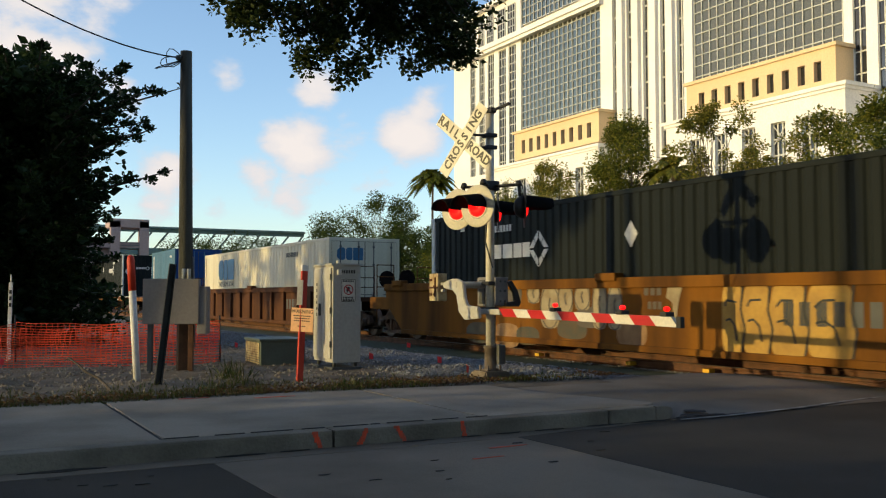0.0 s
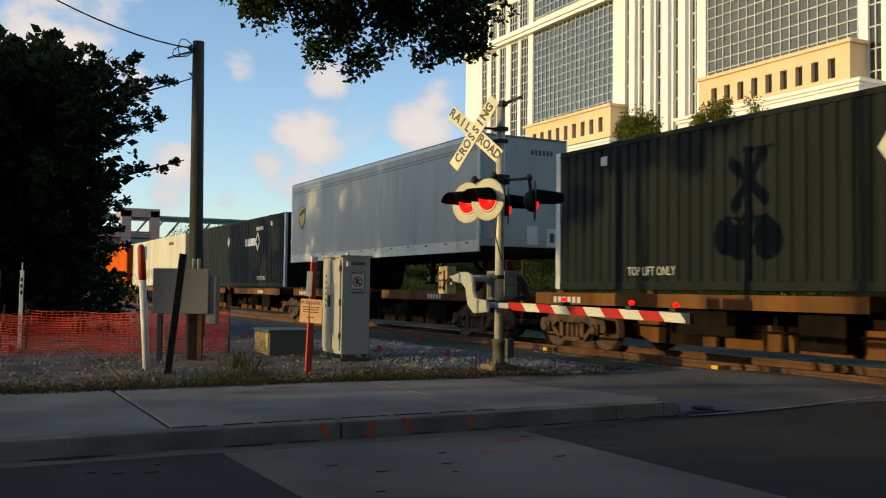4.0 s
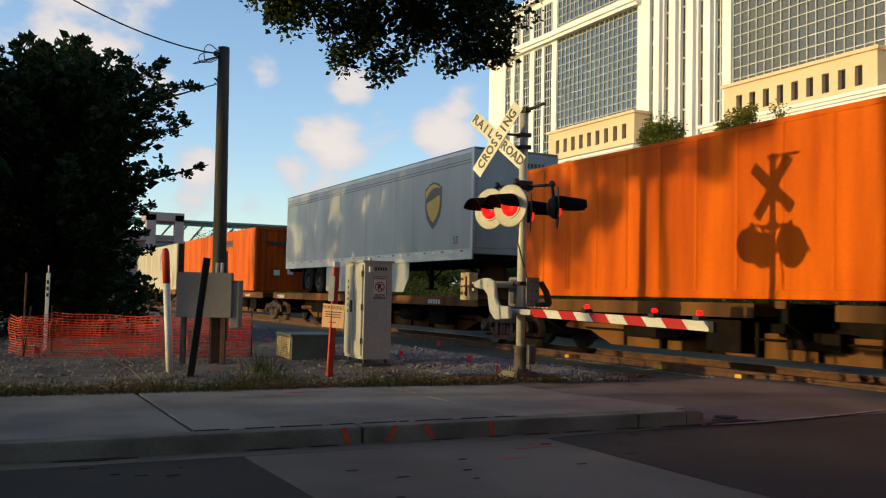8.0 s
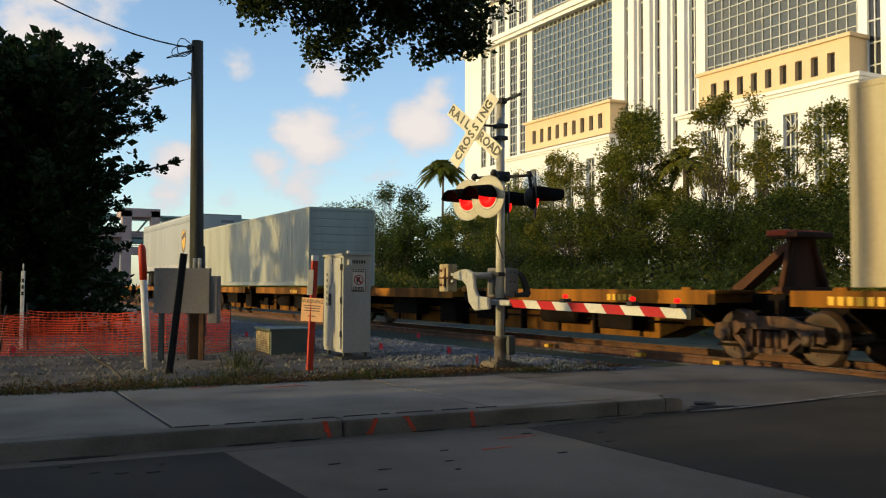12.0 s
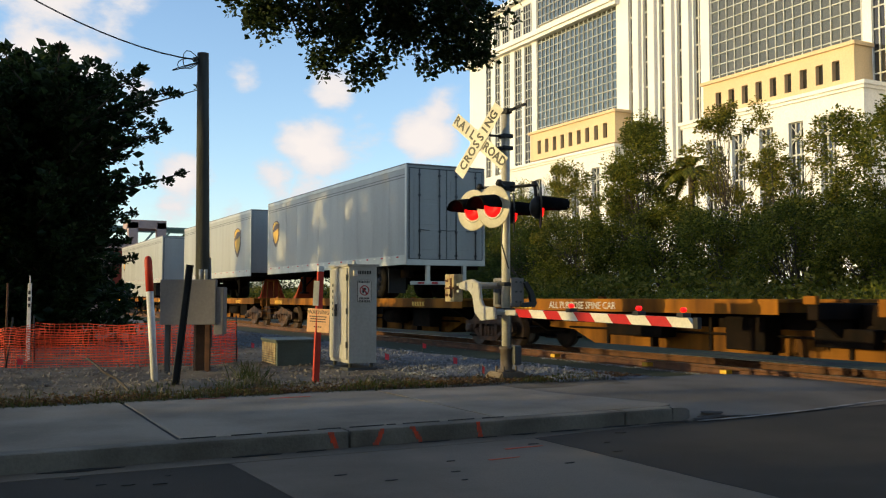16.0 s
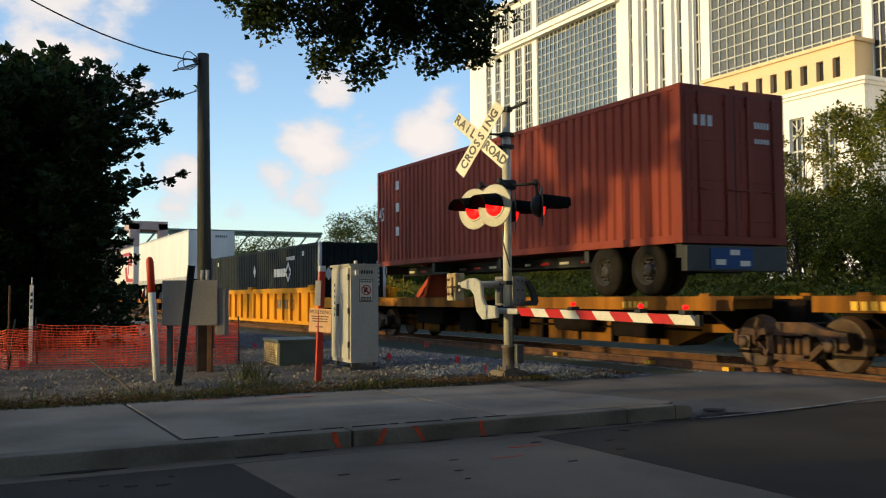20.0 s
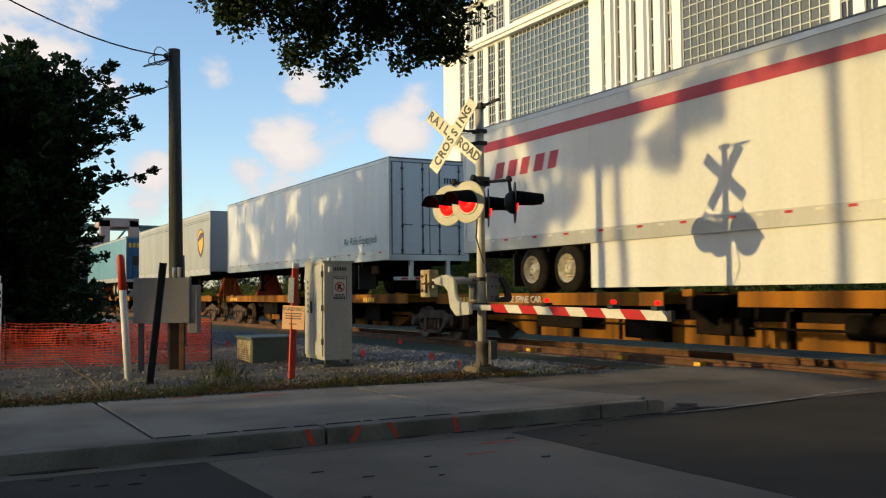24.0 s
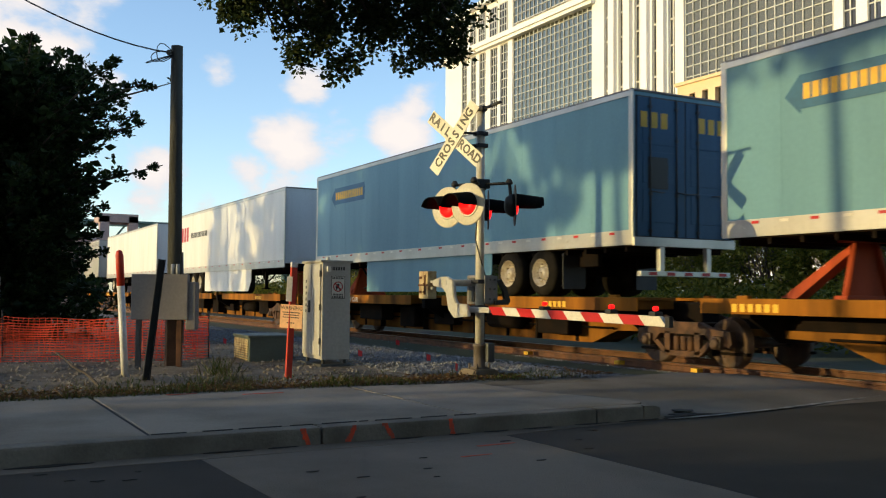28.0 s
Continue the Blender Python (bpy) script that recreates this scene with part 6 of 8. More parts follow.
def well_car(s0, s1, mat, label, stakes=13):
    car = rolling(thing("well_car", label, "rail car", "train cars", at=pose(TRACK_X, s0, RAIL)), s0)
    L = s1 - s0
    a, b = 2.35, L - 2.35
    for sd in (-1, 1):
        bm = bmesh.new()
        x = sd * 1.42
        t = bmesh.new()
        prism(t, [(a - 0.9, 1.05), (a - 0.9, 1.52), (b + 0.9, 1.52), (b + 0.9, 1.05), (b - 0.2, 0.24), (a + 0.2, 0.24)], Matrix(((0, 0, 1, x - 0.012), (1, 0, 0, 0), (0, 1, 0, 0), (0, 0, 0, 1))), 0.024)
        merge(bm, t)
        part("side_plate", bm, mat, car)
        bm = bmesh.new()
        rbox(bm, x - 0.075, x + 0.07, a - 0.9, b + 0.9, 1.37, 1.57, 0.015)
        part("top_chord", bm, mat, car)
        bm = bmesh.new()
        rbox(bm, x - 0.07, x + 0.07, a + 0.2, b - 0.2, 0.20, 0.32, 0.015)
        part("bottom_chord", bm, mat, car)
        for i in range(stakes):
            y = a + 0.4 + (b - a - 0.8) * i / (stakes - 1)
            bm = bmesh.new()
            t = bmesh.new()
            prism(t, [(0.0, 0.32), (0.11, 0.36), (0.11, 1.40), (0.0, 1.44)], Matrix(((sd, 0, 0, x), (0, 0, 1, y - 0.05), (0, 1, 0, 0), (0, 0, 0, 1))), 0.10)
            merge(bm, t)
            part("side_stake", bm, mat, car)
        for y in (2.35, L - 2.35, L * 0.5):
            bm = bmesh.new()
            rbox(bm, x - 0.13, x + 0.10, y - 0.3, y + 0.3, 1.5, 1.66, 0.03)
            part("guide_block", bm, mat, car)
    for i in range(7):
        y = a + 0.6 + (b - a - 1.2) * i / 6
        bm = bmesh.new()
        rbox(bm, -1.4, 1.4, y - 0.2, y + 0.2, 0.2, 0.27, 0.01)
        part("floor_beam", bm, UNDER, car)
    for y0, y1 in ((0.3, a), (b, L - 0.3)):
        bm = bmesh.new()
        rbox(bm, -1.40, 1.40, y0 + 0.3, y1, 1.06, 1.2, 0.02)
        rbox(bm, -0.4, 0.4, y0, y1, 0.75, 1.06, 0.03)
        for sd in (-1, 1):
            rbox(bm, sd * 1.36 - 0.05, sd * 1.36 + 0.05, y0 + 0.2, y1, 0.85, 1.2, 0.015)
        part("end_platform", bm, mat, car)
        yy = y0 + 0.25 if y0 < 2 else y1 - 0.25
        for sd in (-1, 1):
            bm = bmesh.new()
            for x in (0.75, 1.3):
                tube(bm, (sd * x, yy, 1.2), (sd * x, yy, 2.15), 0.018, seg=6)
            for z in (1.5, 1.8, 2.15):
                tube(bm, (sd * 0.75, yy, z), (sd * 1.3, yy, z), 0.016, seg=6)
            tube(bm, (sd * 1.3, yy, 0.45), (sd * 1.3, yy, 1.2), 0.018, seg=6)
            part("end_ladder", bm, mat, car, "grab irons at the car's end")
        bm = bmesh.new()
        lathe(bm, "y", [(0.22, 0), (0.26, 0), (0.28, 0.02), (0.26, 0.04), (0.22, 0.04)], 16, pose(-0.3, yy, 1.75))
        tube(bm, (-0.3, yy + 0.02, 1.2), (-0.3, yy + 0.02, 2.0), 0.02, seg=6)
        tube(bm, (-0.53, yy + 0.02, 1.75), (-0.07, yy + 0.02, 1.75), 0.014, seg=6)
        part("brake_wheel", bm, UNDER, car, "dark brake wheel on its post")
    bar_parts("number_bar", car, GREYDARK, facing("-x", -1.434, L * 0.28, 0.95), 1.8, 0.36, 6)
    bogie(car, 1.35, 1)
    bogie(car, L - 1.35, 1)
    return car


# the cars, from the front of the train to its end
graffiti_car = well_car(2.6, 25.6, WELLORANGE, "weathered ochre well car covered in spray-painted lettering shapes", 0)
well_car(25.9, 48.1, WELLBROWN, "rusty brown well car with ribbed sides")
spine_car(48.3, [66.0, 85.6], SPINEBROWN)
spine_car(85.8, [101.6, 118.5, 136.4], SPINEBROWN, [(88.2, True)])
spine_car(136.6, [154.9, 174.7, 194.3], SPINEBROWN, [(157.2, True)])
spine_car(194.5, [213.4, 232.6, 251.6], SPINEYELLOW, [(213.6, True)])
spine_car(251.8, [270.0, 290.0, 308.2], SPINEYELLOW, [(254.0, True), (272.5, False), (306.2, True)], (1, 0))
spine_car(308.4, [327.0, 348.2, 366.8], SPINEYELLOW, [(311.2, True), (344.6, True), (362.2, True)])
yellow_car = well_car(367.0, 387.4, WELLYELLOW, "bright yellow well car with ribbed sides", 16)
bm = bmesh.new()
lettering(bm, "53", 0.42, facing("-x", -1.434, 4.72, 0.9), 0.002, narrow=0.95, bold=0.01)
part("length_mark", bm, GREYDARK, yellow_car, "dark length figure")
spine_car(387.6, [407.4, 426.7, 445.9], SPINEYELLOW, [(391.5, True), (410.0, True), (443.0, True)], (1, 0))
spine_car(446.1, [465.7, 484.9, 503.9], SPINEYELLOW, [(448.8, True), (482.0, True), (500.4, True)], (2, 0))
spine_car(504.1, [523.5, 543.0, 562.2], SPINEYELLOW, [(506.1, True), (527.0, True)])
spine_car(562.4, [581.5, 600.5, 620.0], SPINEYELLOW)

# the loads
dark_box(5.45, 0.49, 11.2, False, 1.55)
cream_box(28.88, 0.43, True)
b20 = container(51.6, 6.06, 2.59, 1.38, BLUEBOX, "short faded blue freight container with a white side panel", front="doors", front_mat=BLUEDOOR, pitch=0.25, deep=0.03)
bm = bmesh.new()
prism(bm, [(-0.14, -1.0), (0.14, -1.0), (0.14, 1.0), (-0.14, 1.0)], side(5.4, 1.35), 0.004)
strip = part("side_panel", bm, LOGOWHITE, b20, "white upright panel")
bm = bmesh.new()
for i in range(8):
    prism(bm, [(-0.05, -0.06), (0.05, -0.06), (0.05, 0.06), (-0.05, 0.06)], side(5.4, 0.55 + 0.22 * i) @ Matrix.Translation((0, 0, 0.004)), 0.002)
part("panel_marks", bm, GREYDARK, strip)
marks(b20, 0.9, 2.2, 0.5, 0.12, 5)
dark_box(67.75, 1.38, 3.72, True)
t = trailer(87.15, 14.1, SILVER, "grey road trailer with a brown shield emblem, riding nose first")
shield(t, 12.9, 2.6, 0.9)
dark_box(101.95, 1.38, 3.61, True)
cream_box(119.0, 1.38, False)


def orange_box(s):
    # the end gets a darker orange for its shaded side
    ob = container(s, 16.154, 2.93, 1.38, ORANGEBOX, "orange ribbed freight container, scuffed and streaked", ribs=False, pitch=1.0, front="ribs", front_mat=paint("orange_end_shaded", (0.40, 0.062, 0.004), (0.16, 0.025, 0.005), mix=0.8, gloss=0.05))
    bm = bmesh.new()
    bars(bm, side(5.0, 2.38), 1.7, 0.2, 9, 0.2)
    prism(bm, [(-0.9, -0.2), (0.75, -0.2), (0.75, -0.13), (-0.9, -0.13)], side(5.0, 2.38), 0.003)
    part("side_marks", bm, SIGNBLACK, ob, "black plain bars in place of a name")
    bar_parts("end_bar", ob, SIGNBLACK, facing("-y", 0.0, -0.012, 2.2), 1.5, 0.2, 8, 0.2)
    bm = bmesh.new()
    lettering(bm, "TOP", 0.14, side(5.6, 0.98), 0.002)
    lettering(bm, "LIFT", 0.14, side(5.6, 0.78), 0.002)
    lettering(bm, "ONLY", 0.14, side(5.6, 0.58), 0.002)
    part("handling_note", bm, RUSTEND, ob)
    for x, z in ((-0.25, 0.85), (0.4, 0.9)):
        bm = bmesh.new()
        prism(bm, [(-0.14, -0.12), (0.14, -0.12), (0.14, 0.12), (-0.14, 0.12)], facing("-y", x, -0.012, z), 0.003)
        part("end_plate", bm, WHITEREFL, ob)
    return ob


orange_box(137.75)
t = trailer(156.15, 16.1, SILVER, "long grey road trailer with brown shield and side skirt", skirt=True)
shield(t, 2.35, 2.55, 1.35)
bm = bmesh.new()
lettering(bm, "53", 0.22, side(0.95, 1.5), 0.002)
part("length_mark", bm, GREYDARK, t)
orange_box(177.1)
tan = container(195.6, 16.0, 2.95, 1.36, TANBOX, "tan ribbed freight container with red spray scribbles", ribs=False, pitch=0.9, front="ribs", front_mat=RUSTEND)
bm = bmesh.new()
for i in range(26):
    y, z = 5.1 + random.uniform(-0.9, 0.9), random.choice((1.6, 2.15)) + random.uniform(-0.2, 0.2)
    a = random.uniform(-0.6, 0.6)
    m = side(y, z) @ pose(0, 0, 0.002, 0, 0, random.uniform(-30, 30))
    prism(bm, [(-0.04, -0.16), (0.03, -0.18), (0.05, 0.17), (-0.02, 0.16)], m, 0.002)
part("scribbles", bm, LOGORED, tan, "dark red spray scribbles")
bm = bmesh.new()
rbox(bm, -W - 0.02, -W - 0.01, 1.1, 2.2, 0.2, 1.1, 0.004)
part("repair_panel", bm, TANBOX, tan)
container(234.4, 16.1, 2.86, 1.38, GREYBOX, "grey-green corrugated freight container with a slatted front end", front="slats", pitch=0.2, deep=0.02)
t = trailer(252.4, 14.2, SILVER, "grey road trailer with a large shield emblem, riding nose first", axles=(10.4, 11.7))
shield(t, 2.22, 2.5, 1.36)
t = trailer(294.2, 13.4, SILVER, "grey road trailer with shield emblem, riding doors first", doors_lead=True, axles=(2.07, 3.24))
shield(t, 12.3, 2.6, 1.1)
t = trailer(310.1, 13.4, SILVER, "grey road trailer with shield emblem near its nose", axles=(9.5, 10.75))
shield(t, 2.2, 2.55, 1.4)
t = trailer(329.85, 15.9, SILVER, "grey road trailer with roll-up door leading and a shield emblem", doors_lead=True, roll=True, skirt=True)
shield(t, 14.7, 2.5, 1.0)
# maroon container on a road chassis
ch = rolling(thing("container_chassis", "dark skeletal road chassis carrying a maroon container", "trailer", "train load", at=pose(TRACK_X, 350.3, 1.31)), 350.3)
bm = bmesh.new()
for x in (-0.5, 0.4):
    rbox(bm, x, x + 0.1, 0.2, 13.4, 0.66, 0.92, 0.01)
for y in (0.2, 3.0, 6.5, 10.0, 13.2):
    rbox(bm, -1.2, 1.2, y - 0.08, y + 0.08, 0.7, 0.95, 0.01)
part("frame", bm, BLACKSTEEL, ch)
for y in (1.0, 2.3):
    road_wheel(ch, -W + 0.02, y)
    bm = bmesh.new()
    lathe(bm, "x", [(0.3, 0), (0.48, 0.03), (0.5, 0.1), (0.5, 0.2), (0.48, 0.27), (0.3, 0.3)], 24, pose(-W + 0.33, y, 0.51))
    tube(bm, (-1.1, y, 0.51), (1.1, y, 0.51), 0.065, seg=8)
    part("inner_tyre", bm, TYRE, ch)
bm = bmesh.new()
rbox(bm, -1.25, 1.25, -0.05, 0.1, 0.45, 0.92, 0.02)
bolster = part("rear_bolster", bm, BLACKSTEEL, ch, "dark rear bolster with a blue panel")
bm = bmesh.new()
rbox(bm, -0.7, 0.35, -0.062, -0.048, 0.50, 0.88, 0.004)
part("blue_panel", bm, BLUEDOOR, bolster, "blue panel")
for x, z in ((-0.45, 0.62), (-0.1, 0.8), (0.15, 0.6)):
    bm = bmesh.new()
    rbox(bm, x - 0.12, x + 0.12, -0.068, -0.06, z - 0.05, z + 0.05, 0.003)
    part("plate", bm, WHITEREFL, bolster)
for i in range(16):
    bm = bmesh.new()
    rbox(bm, -0.52, -0.50, 0.6 + 0.8 * i, 0.95 + 0.8 * i, 0.74, 0.80, 0.003)
    part("marker_strip", bm, (REDREFL, WHITEREFL)[i % 2], ch, "reflective strip")
for sd in (-1, 1):
    bm = bmesh.new()
    rbox(bm, sd * 0.85 - 0.06, sd * 0.85 + 0.06, 9.6, 9.72, 0.25, 0.8, 0.01)
    part("landing_leg", bm, BLACKSTEEL, ch)
ves = container(350.3, 13.6, 2.9, 2.27, MAROONBOX, "maroon corrugated freight container with white end marks", front="doors", pitch=0.27, deep=0.036)
bm = bmesh.new()
bars(bm, facing("-y", -0.75, -0.02, 2.25), 0.5, 0.2, 3)
bars(bm, facing("-y", 0.7, -0.02, 2.25), 0.4, 0.12, 5)
bars(bm, facing("-y", 0.7, -0.02, 1.95), 0.4, 0.09, 5)
part("end_marks", bm, LOGOWHITE, ves)
bm = bmesh.new()
for z in (2.35, 1.7, 1.0):
    bars(bm, side(12.1, z), 0.24, 0.26, 1, 0.1)
lettering(bm, "45", 0.42, side(13.25, 1.55), 0.002, narrow=0.7)
part("side_marks", bm, LOGOWHITE, ves)
dark_box(369.1, 0.44, 3.52, False)
trailer(390.35, 16.1, WHITESKIN, "white road trailer with placard, riding nose first", band=False)
t = trailer(408.65, 15.9, WHITESKIN, "white road trailer with broad red stripe and swoosh shapes", skirt=True, band=False)
bm = bmesh.new()
m = side(0, 0)
prism(bm, [(-15.8, 3.30), (-3.1, 3.30), (-3.1, 3.52), (-15.8, 3.52)], m, 0.004)
prism(bm, [(-3.1, 3.52), (-3.1, 3.30), (-2.35, 3.26), (-2.05, 3.14), (-1.70, 2.45), (-0.62, 2.45), (-0.85, 2.98), (-1.2, 3.36), (-1.7, 3.52)], m, 0.004)
prism(bm, [(-3.98, 2.40), (-3.04, 2.42), (-2.72, 1.72), (-2.45, 1.56), (-0.2, 1.50), (-0.2, 1.28), (-3.1, 1.28), (-3.5, 1.5)], m, 0.004)
prism(bm, [(-2.50, 1.80), (-2.10, 1.80), (-2.10, 3.06), (-2.36, 3.06), (-2.50, 2.9)], m, 0.004)
part("red_stripe", bm, LOGORED, t, "dark red stripe and swoosh")
bm = bmesh.new()
for i, (w, sl) in enumerate(((0.34, 1), (0.34, 1), (0.3, 1), (0.34, 1), (0.3, 1))):
    x = -14.5 + 0.52 * i
    prism(bm, [(x, 2.62), (x + w, 2.62), (x + w + 0.12, 2.98), (x + 0.12, 2.98)], m, 0.003)
bars(bm, facing("-y", 0.45, 0.004, 3.45), 0.8, 0.2, 5)
bars(bm, facing("-y", 0.45, 0.004, 3.18), 0.7, 0.1, 8)
part("side_marks", bm, LOGORED, t, "dark red plain bars in place of a name")
t = trailer(428.72, 15.95, WHITESKIN, "plain white road trailer riding doors first, green words", doors_lead=True, band=False)
bm = bmesh.new()
lettering(bm, "Air Ride Equipped", 0.25, side(2.05, 1.62), 0.002, narrow=0.95)
part("side_words", bm, LOGOGREEN, t, "green painted words")
bm = bmesh.new()
bars(bm, facing("-y", 0.75, -0.02, 3.3), 0.55, 0.16, 6)
part("door_marks", bm, SIGNBLACK, t)
t = trailer(447.5, 16.1, SILVER, "long grey road trailer with gold-on-brown shield and skirt", skirt=True)
shield(t, 1.66, 2.5, 1.4)
for s in (467.85, 485.9):
    t = trailer(s, 15.85, TEALSKIN, "pale blue road trailer riding doors first, blue banner emblem", doors_lead=True, door_mat=TEALDOOR, band=False, skirt=s > 480)
    bm = bmesh.new()
    prism(bm, [(-14.55, 3.08), (-14.25, 2.78), (-14.25, 2.86), (-12.0, 2.86), (-12.0, 3.38), (-14.25, 3.38), (-14.25, 3.40)], m, 0.004)
    banner = part("banner", bm, LOGOBLUE, t, "blue arrow banner with gold bars")
    bm = bmesh.new()
    bars(bm, Matrix.Translation((-0.006, 0, 0)) @ side(13.15, 3.12), 2.1, 0.24, 13, 0.25)
    part("banner_bars", bm, LOGOYELLOW, banner)
    for x, k in ((-0.75, 3), (0.72, 3)):
        bar_parts("name_bar", t, LOGOGOLD, facing("-y", x, -0.02, 3.35), 0.75, 0.3, k, 0.35)
    bm = bmesh.new()
    prism(bm, [(-0.25, -0.3), (0.25, -0.3), (0.25, 0.3), (-0.25, 0.3)], facing("-y", -0.7, -0.02, 2.35), 0.003)
    part("door_plate", bm, SIGNBLACK, t)
t = trailer(504.85, 15.8, WHITESKIN, "white road trailer with red and dark side marks, riding nose first", skirt=True, band=False)
bm = bmesh.new()
bars(bm, side(14.6, 2.9), 1.5, 0.7, 3, 0.3)
part("red_marks", bm, LOGORED, t)
marks(t, 12.0, 2.8, 3.0, 0.25, 12, GREYDARK)
trailer(525.9, 16.0, WHITESKIN, "white road trailer near the end of the train", band=False)
trailer(545.5, 16.0, SILVER, "grey road trailer near the end of the train")
trailer(564.0, 16.0, WHITESKIN, "white road trailer at the end of the train", band=False)

# spray-painted shapes on the leading well car
def spray_blob(bm, y, z, w, h, depth, puff=0.35):
    """A balloon-like patch with a round top."""
    pts = []
    for q in range(20):
        a = q * math.tau / 20
        c, sn = math.cos(a), math.sin(a)
        pts.append((-y + w / 2 * math.copysign(abs(c) ** puff, c), z + h / 2 * math.copysign(abs(sn) ** (puff if sn < 0 else 0.8), sn)))
    prism(bm, pts, facing("-x", -1.434, 0, 0), depth)


def spray_line(bm, pts, r=0.018, depth=0.004):
    for p, q in zip(pts, pts[1:]):
        d = Vector((q[0] - p[0], q[1] - p[1]))
        o = Vector((-d.y, d.x)).normalized() * r
        prism(bm, [(-p[0] - o.x, p[1] + o.y), (-p[0] + o.x, p[1] - o.y), (-q[0] + o.x, q[1] - o.y), (-q[0] - o.x, q[1] + o.y)][::-1], facing("-x", -1.442, 0, 0), depth)


G0 = 2.6
YELLOWS = [(10.97, 0.46), (10.47, 0.57), (9.85, 0.69), (9.1, 0.82)]
# place, width, height, middle, colour
GREYS = [(18.3, 0.6, 0.42, 1.27, PALESPRAY), (17.47, 0.7, 0.41, 1.27, GREYSPRAY), (16.66, 0.47, 0.43, 1.28, PALESPRAY), (16.05, 0.67, 0.91, 1.0, PALESPRAY), (15.5, 0.5, 0.62, 1.17, PALESPRAY), (14.94, 0.49, 0.53, 1.2, PALESPRAY), (14.39, 0.44, 0.93, 1.04, PALESPRAY), (13.93, 0.44, 0.84, 1.0, PALESPRAY)]
for k, (s_at, w) in enumerate(YELLOWS):
    bm = bmesh.new()
    spray_blob(bm, s_at - G0, 0.86, w, 1.12, 0.003)
    part("spray_fill", bm, LOGOOCHRE, graffiti_car, "yellow spray-painted balloon shape")
for s_at, w in YELLOWS:
    bm = bmesh.new()
    y = s_at - G0
    spray_line(bm, [(y - w / 2, 1.38), (y - w / 2 + 0.05, 1.0), (y - w / 2 - 0.04, 0.7), (y - w / 2 + 0.04, 0.33)])
    spray_line(bm, [(y - 0.1, 1.12 + 0.04 * math.sin(y * 9)), (y + 0.12, 1.15), (y + w * 0.32, 1.05)])
    spray_line(bm, [(y - w * 0.2, 0.5), (y - w * 0.1, 0.75), (y + w * 0.1, 0.85), (y + w * 0.3, 0.82)])
    part("spray_outline", bm, SIGNBLACK, graffiti_car, "dark spray-painted outline")
for k, (s_at, w, h, zc, mt) in enumerate(GREYS):
    bm = bmesh.new()
    spray_blob(bm, s_at - G0, zc, w, h, 0.003 + 0.0005 * k, 0.5)
    part("spray_fill", bm, mt, graffiti_car, "grey and pale spray-painted balloon shape")
for s_at, w, h, zc, mt in GREYS:
    bm = bmesh.new()
    y = s_at - G0
    ring = [(y + w * 0.5 * math.cos(i * math.tau / 18), zc + h * 0.5 * math.sin(i * math.tau / 18)) for i in range(19)]
    spray_line(bm, ring, 0.013)
    spray_line(bm, [(y - 0.03, zc - h * 0.22), (y + 0.03, zc + h * 0.05), (y - 0.02, zc + h * 0.2)], 0.022)
    part("spray_outline", bm, GREYSPRAY, graffiti_car, "dark spray-painted outline")
# tan spray patches, and dark ones that paint in the crossing signal's shadow
for k, (s_at, z, w, h, mt) in enumerate(((18.9, 0.36, 1.3, 0.5, CAMO), (17.75, 0.34, 1.1, 0.55, TANSPRAY), (16.9, 0.36, 0.9, 0.4, CAMO), (15.3, 0.55, 1.0, 0.4, CAMO), (14.72, 0.80, 0.9, 0.42, GREYSPRAY), (13.46, 0.54, 0.86, 0.55, TANSPRAY))):
    bm = bmesh.new()
    spray_blob(bm, s_at - G0, z, w, h, 0.0008 + 0.0003 * k, 0.7)
    part("spray_shadow_patch", bm, mt, graffiti_car, "dull patch of spray and painted-in shadow")
bm = bmesh.new()
prism(bm, [(-12.46 + G0, 1.42), (-12.08 + G0, 1.46), (-12.2 + G0, 1.12), (-12.3 + G0, 0.66), (-12.36 + G0, 1.1), (-12.52 + G0, 1.2)], facing("-x", -1.44, 0, 0), 0.003)
part("spray_stroke", bm, PALESPRAY, graffiti_car, "pale spray-painted stroke")
for k, (s_at, z, w) in enumerate(((12.85, 1.3, 0.5), (12.8, 1.05, 0.4))):
    bar_parts("spray_tag", graffiti_car, GREYSPRAY, facing("-x", -1.436, s_at - G0, z), w, 0.14, 3, 0.3)

# ---- safety fence ----
fence = thing("safety_fence", "orange plastic mesh safety fence sagging between stakes", "fence")


def net(p, q, h0, h1, sag, nx, nz):
    """Netting from p to q: thin strips crossing, slack in the middle."""
    bm = bmesh.new()
    p, q = Vector(p), Vector(q)

    def at(u, v):
        c = p.lerp(q, u)
        top = h0 + (h1 - h0) * u - sag * math.sin(u * math.pi) + 0.03 * noise.noise((u * 6, v * 2, 0))
        bulge = 0.08 * noise.noise((u * 4, v * 2, 7))
        return Vector((c.x + bulge, c.y + bulge, c.z + 0.02 + (top - 0.02) * v))

    for j in range(nz + 1):
        v = j / nz
        for i in range(nx):
            a, b = at(i / nx, v), at((i + 1) / nx, v)
            d = Vector((0, 0, 0.0055))
            bm.faces.new([bm.verts.new(c) for c in (a - d, b - d, b + d, a + d)])
    w = (q - p).normalized() * 0.004
    for i in range(0, nx + 1):
        for j in range(nz):
            a, b = at(i / nx, j / nz), at(i / nx, (j + 1) / nz)
            bm.faces.new([bm.verts.new(c) for c in (a - w, a + w, b + w, b - w)])
    return bm


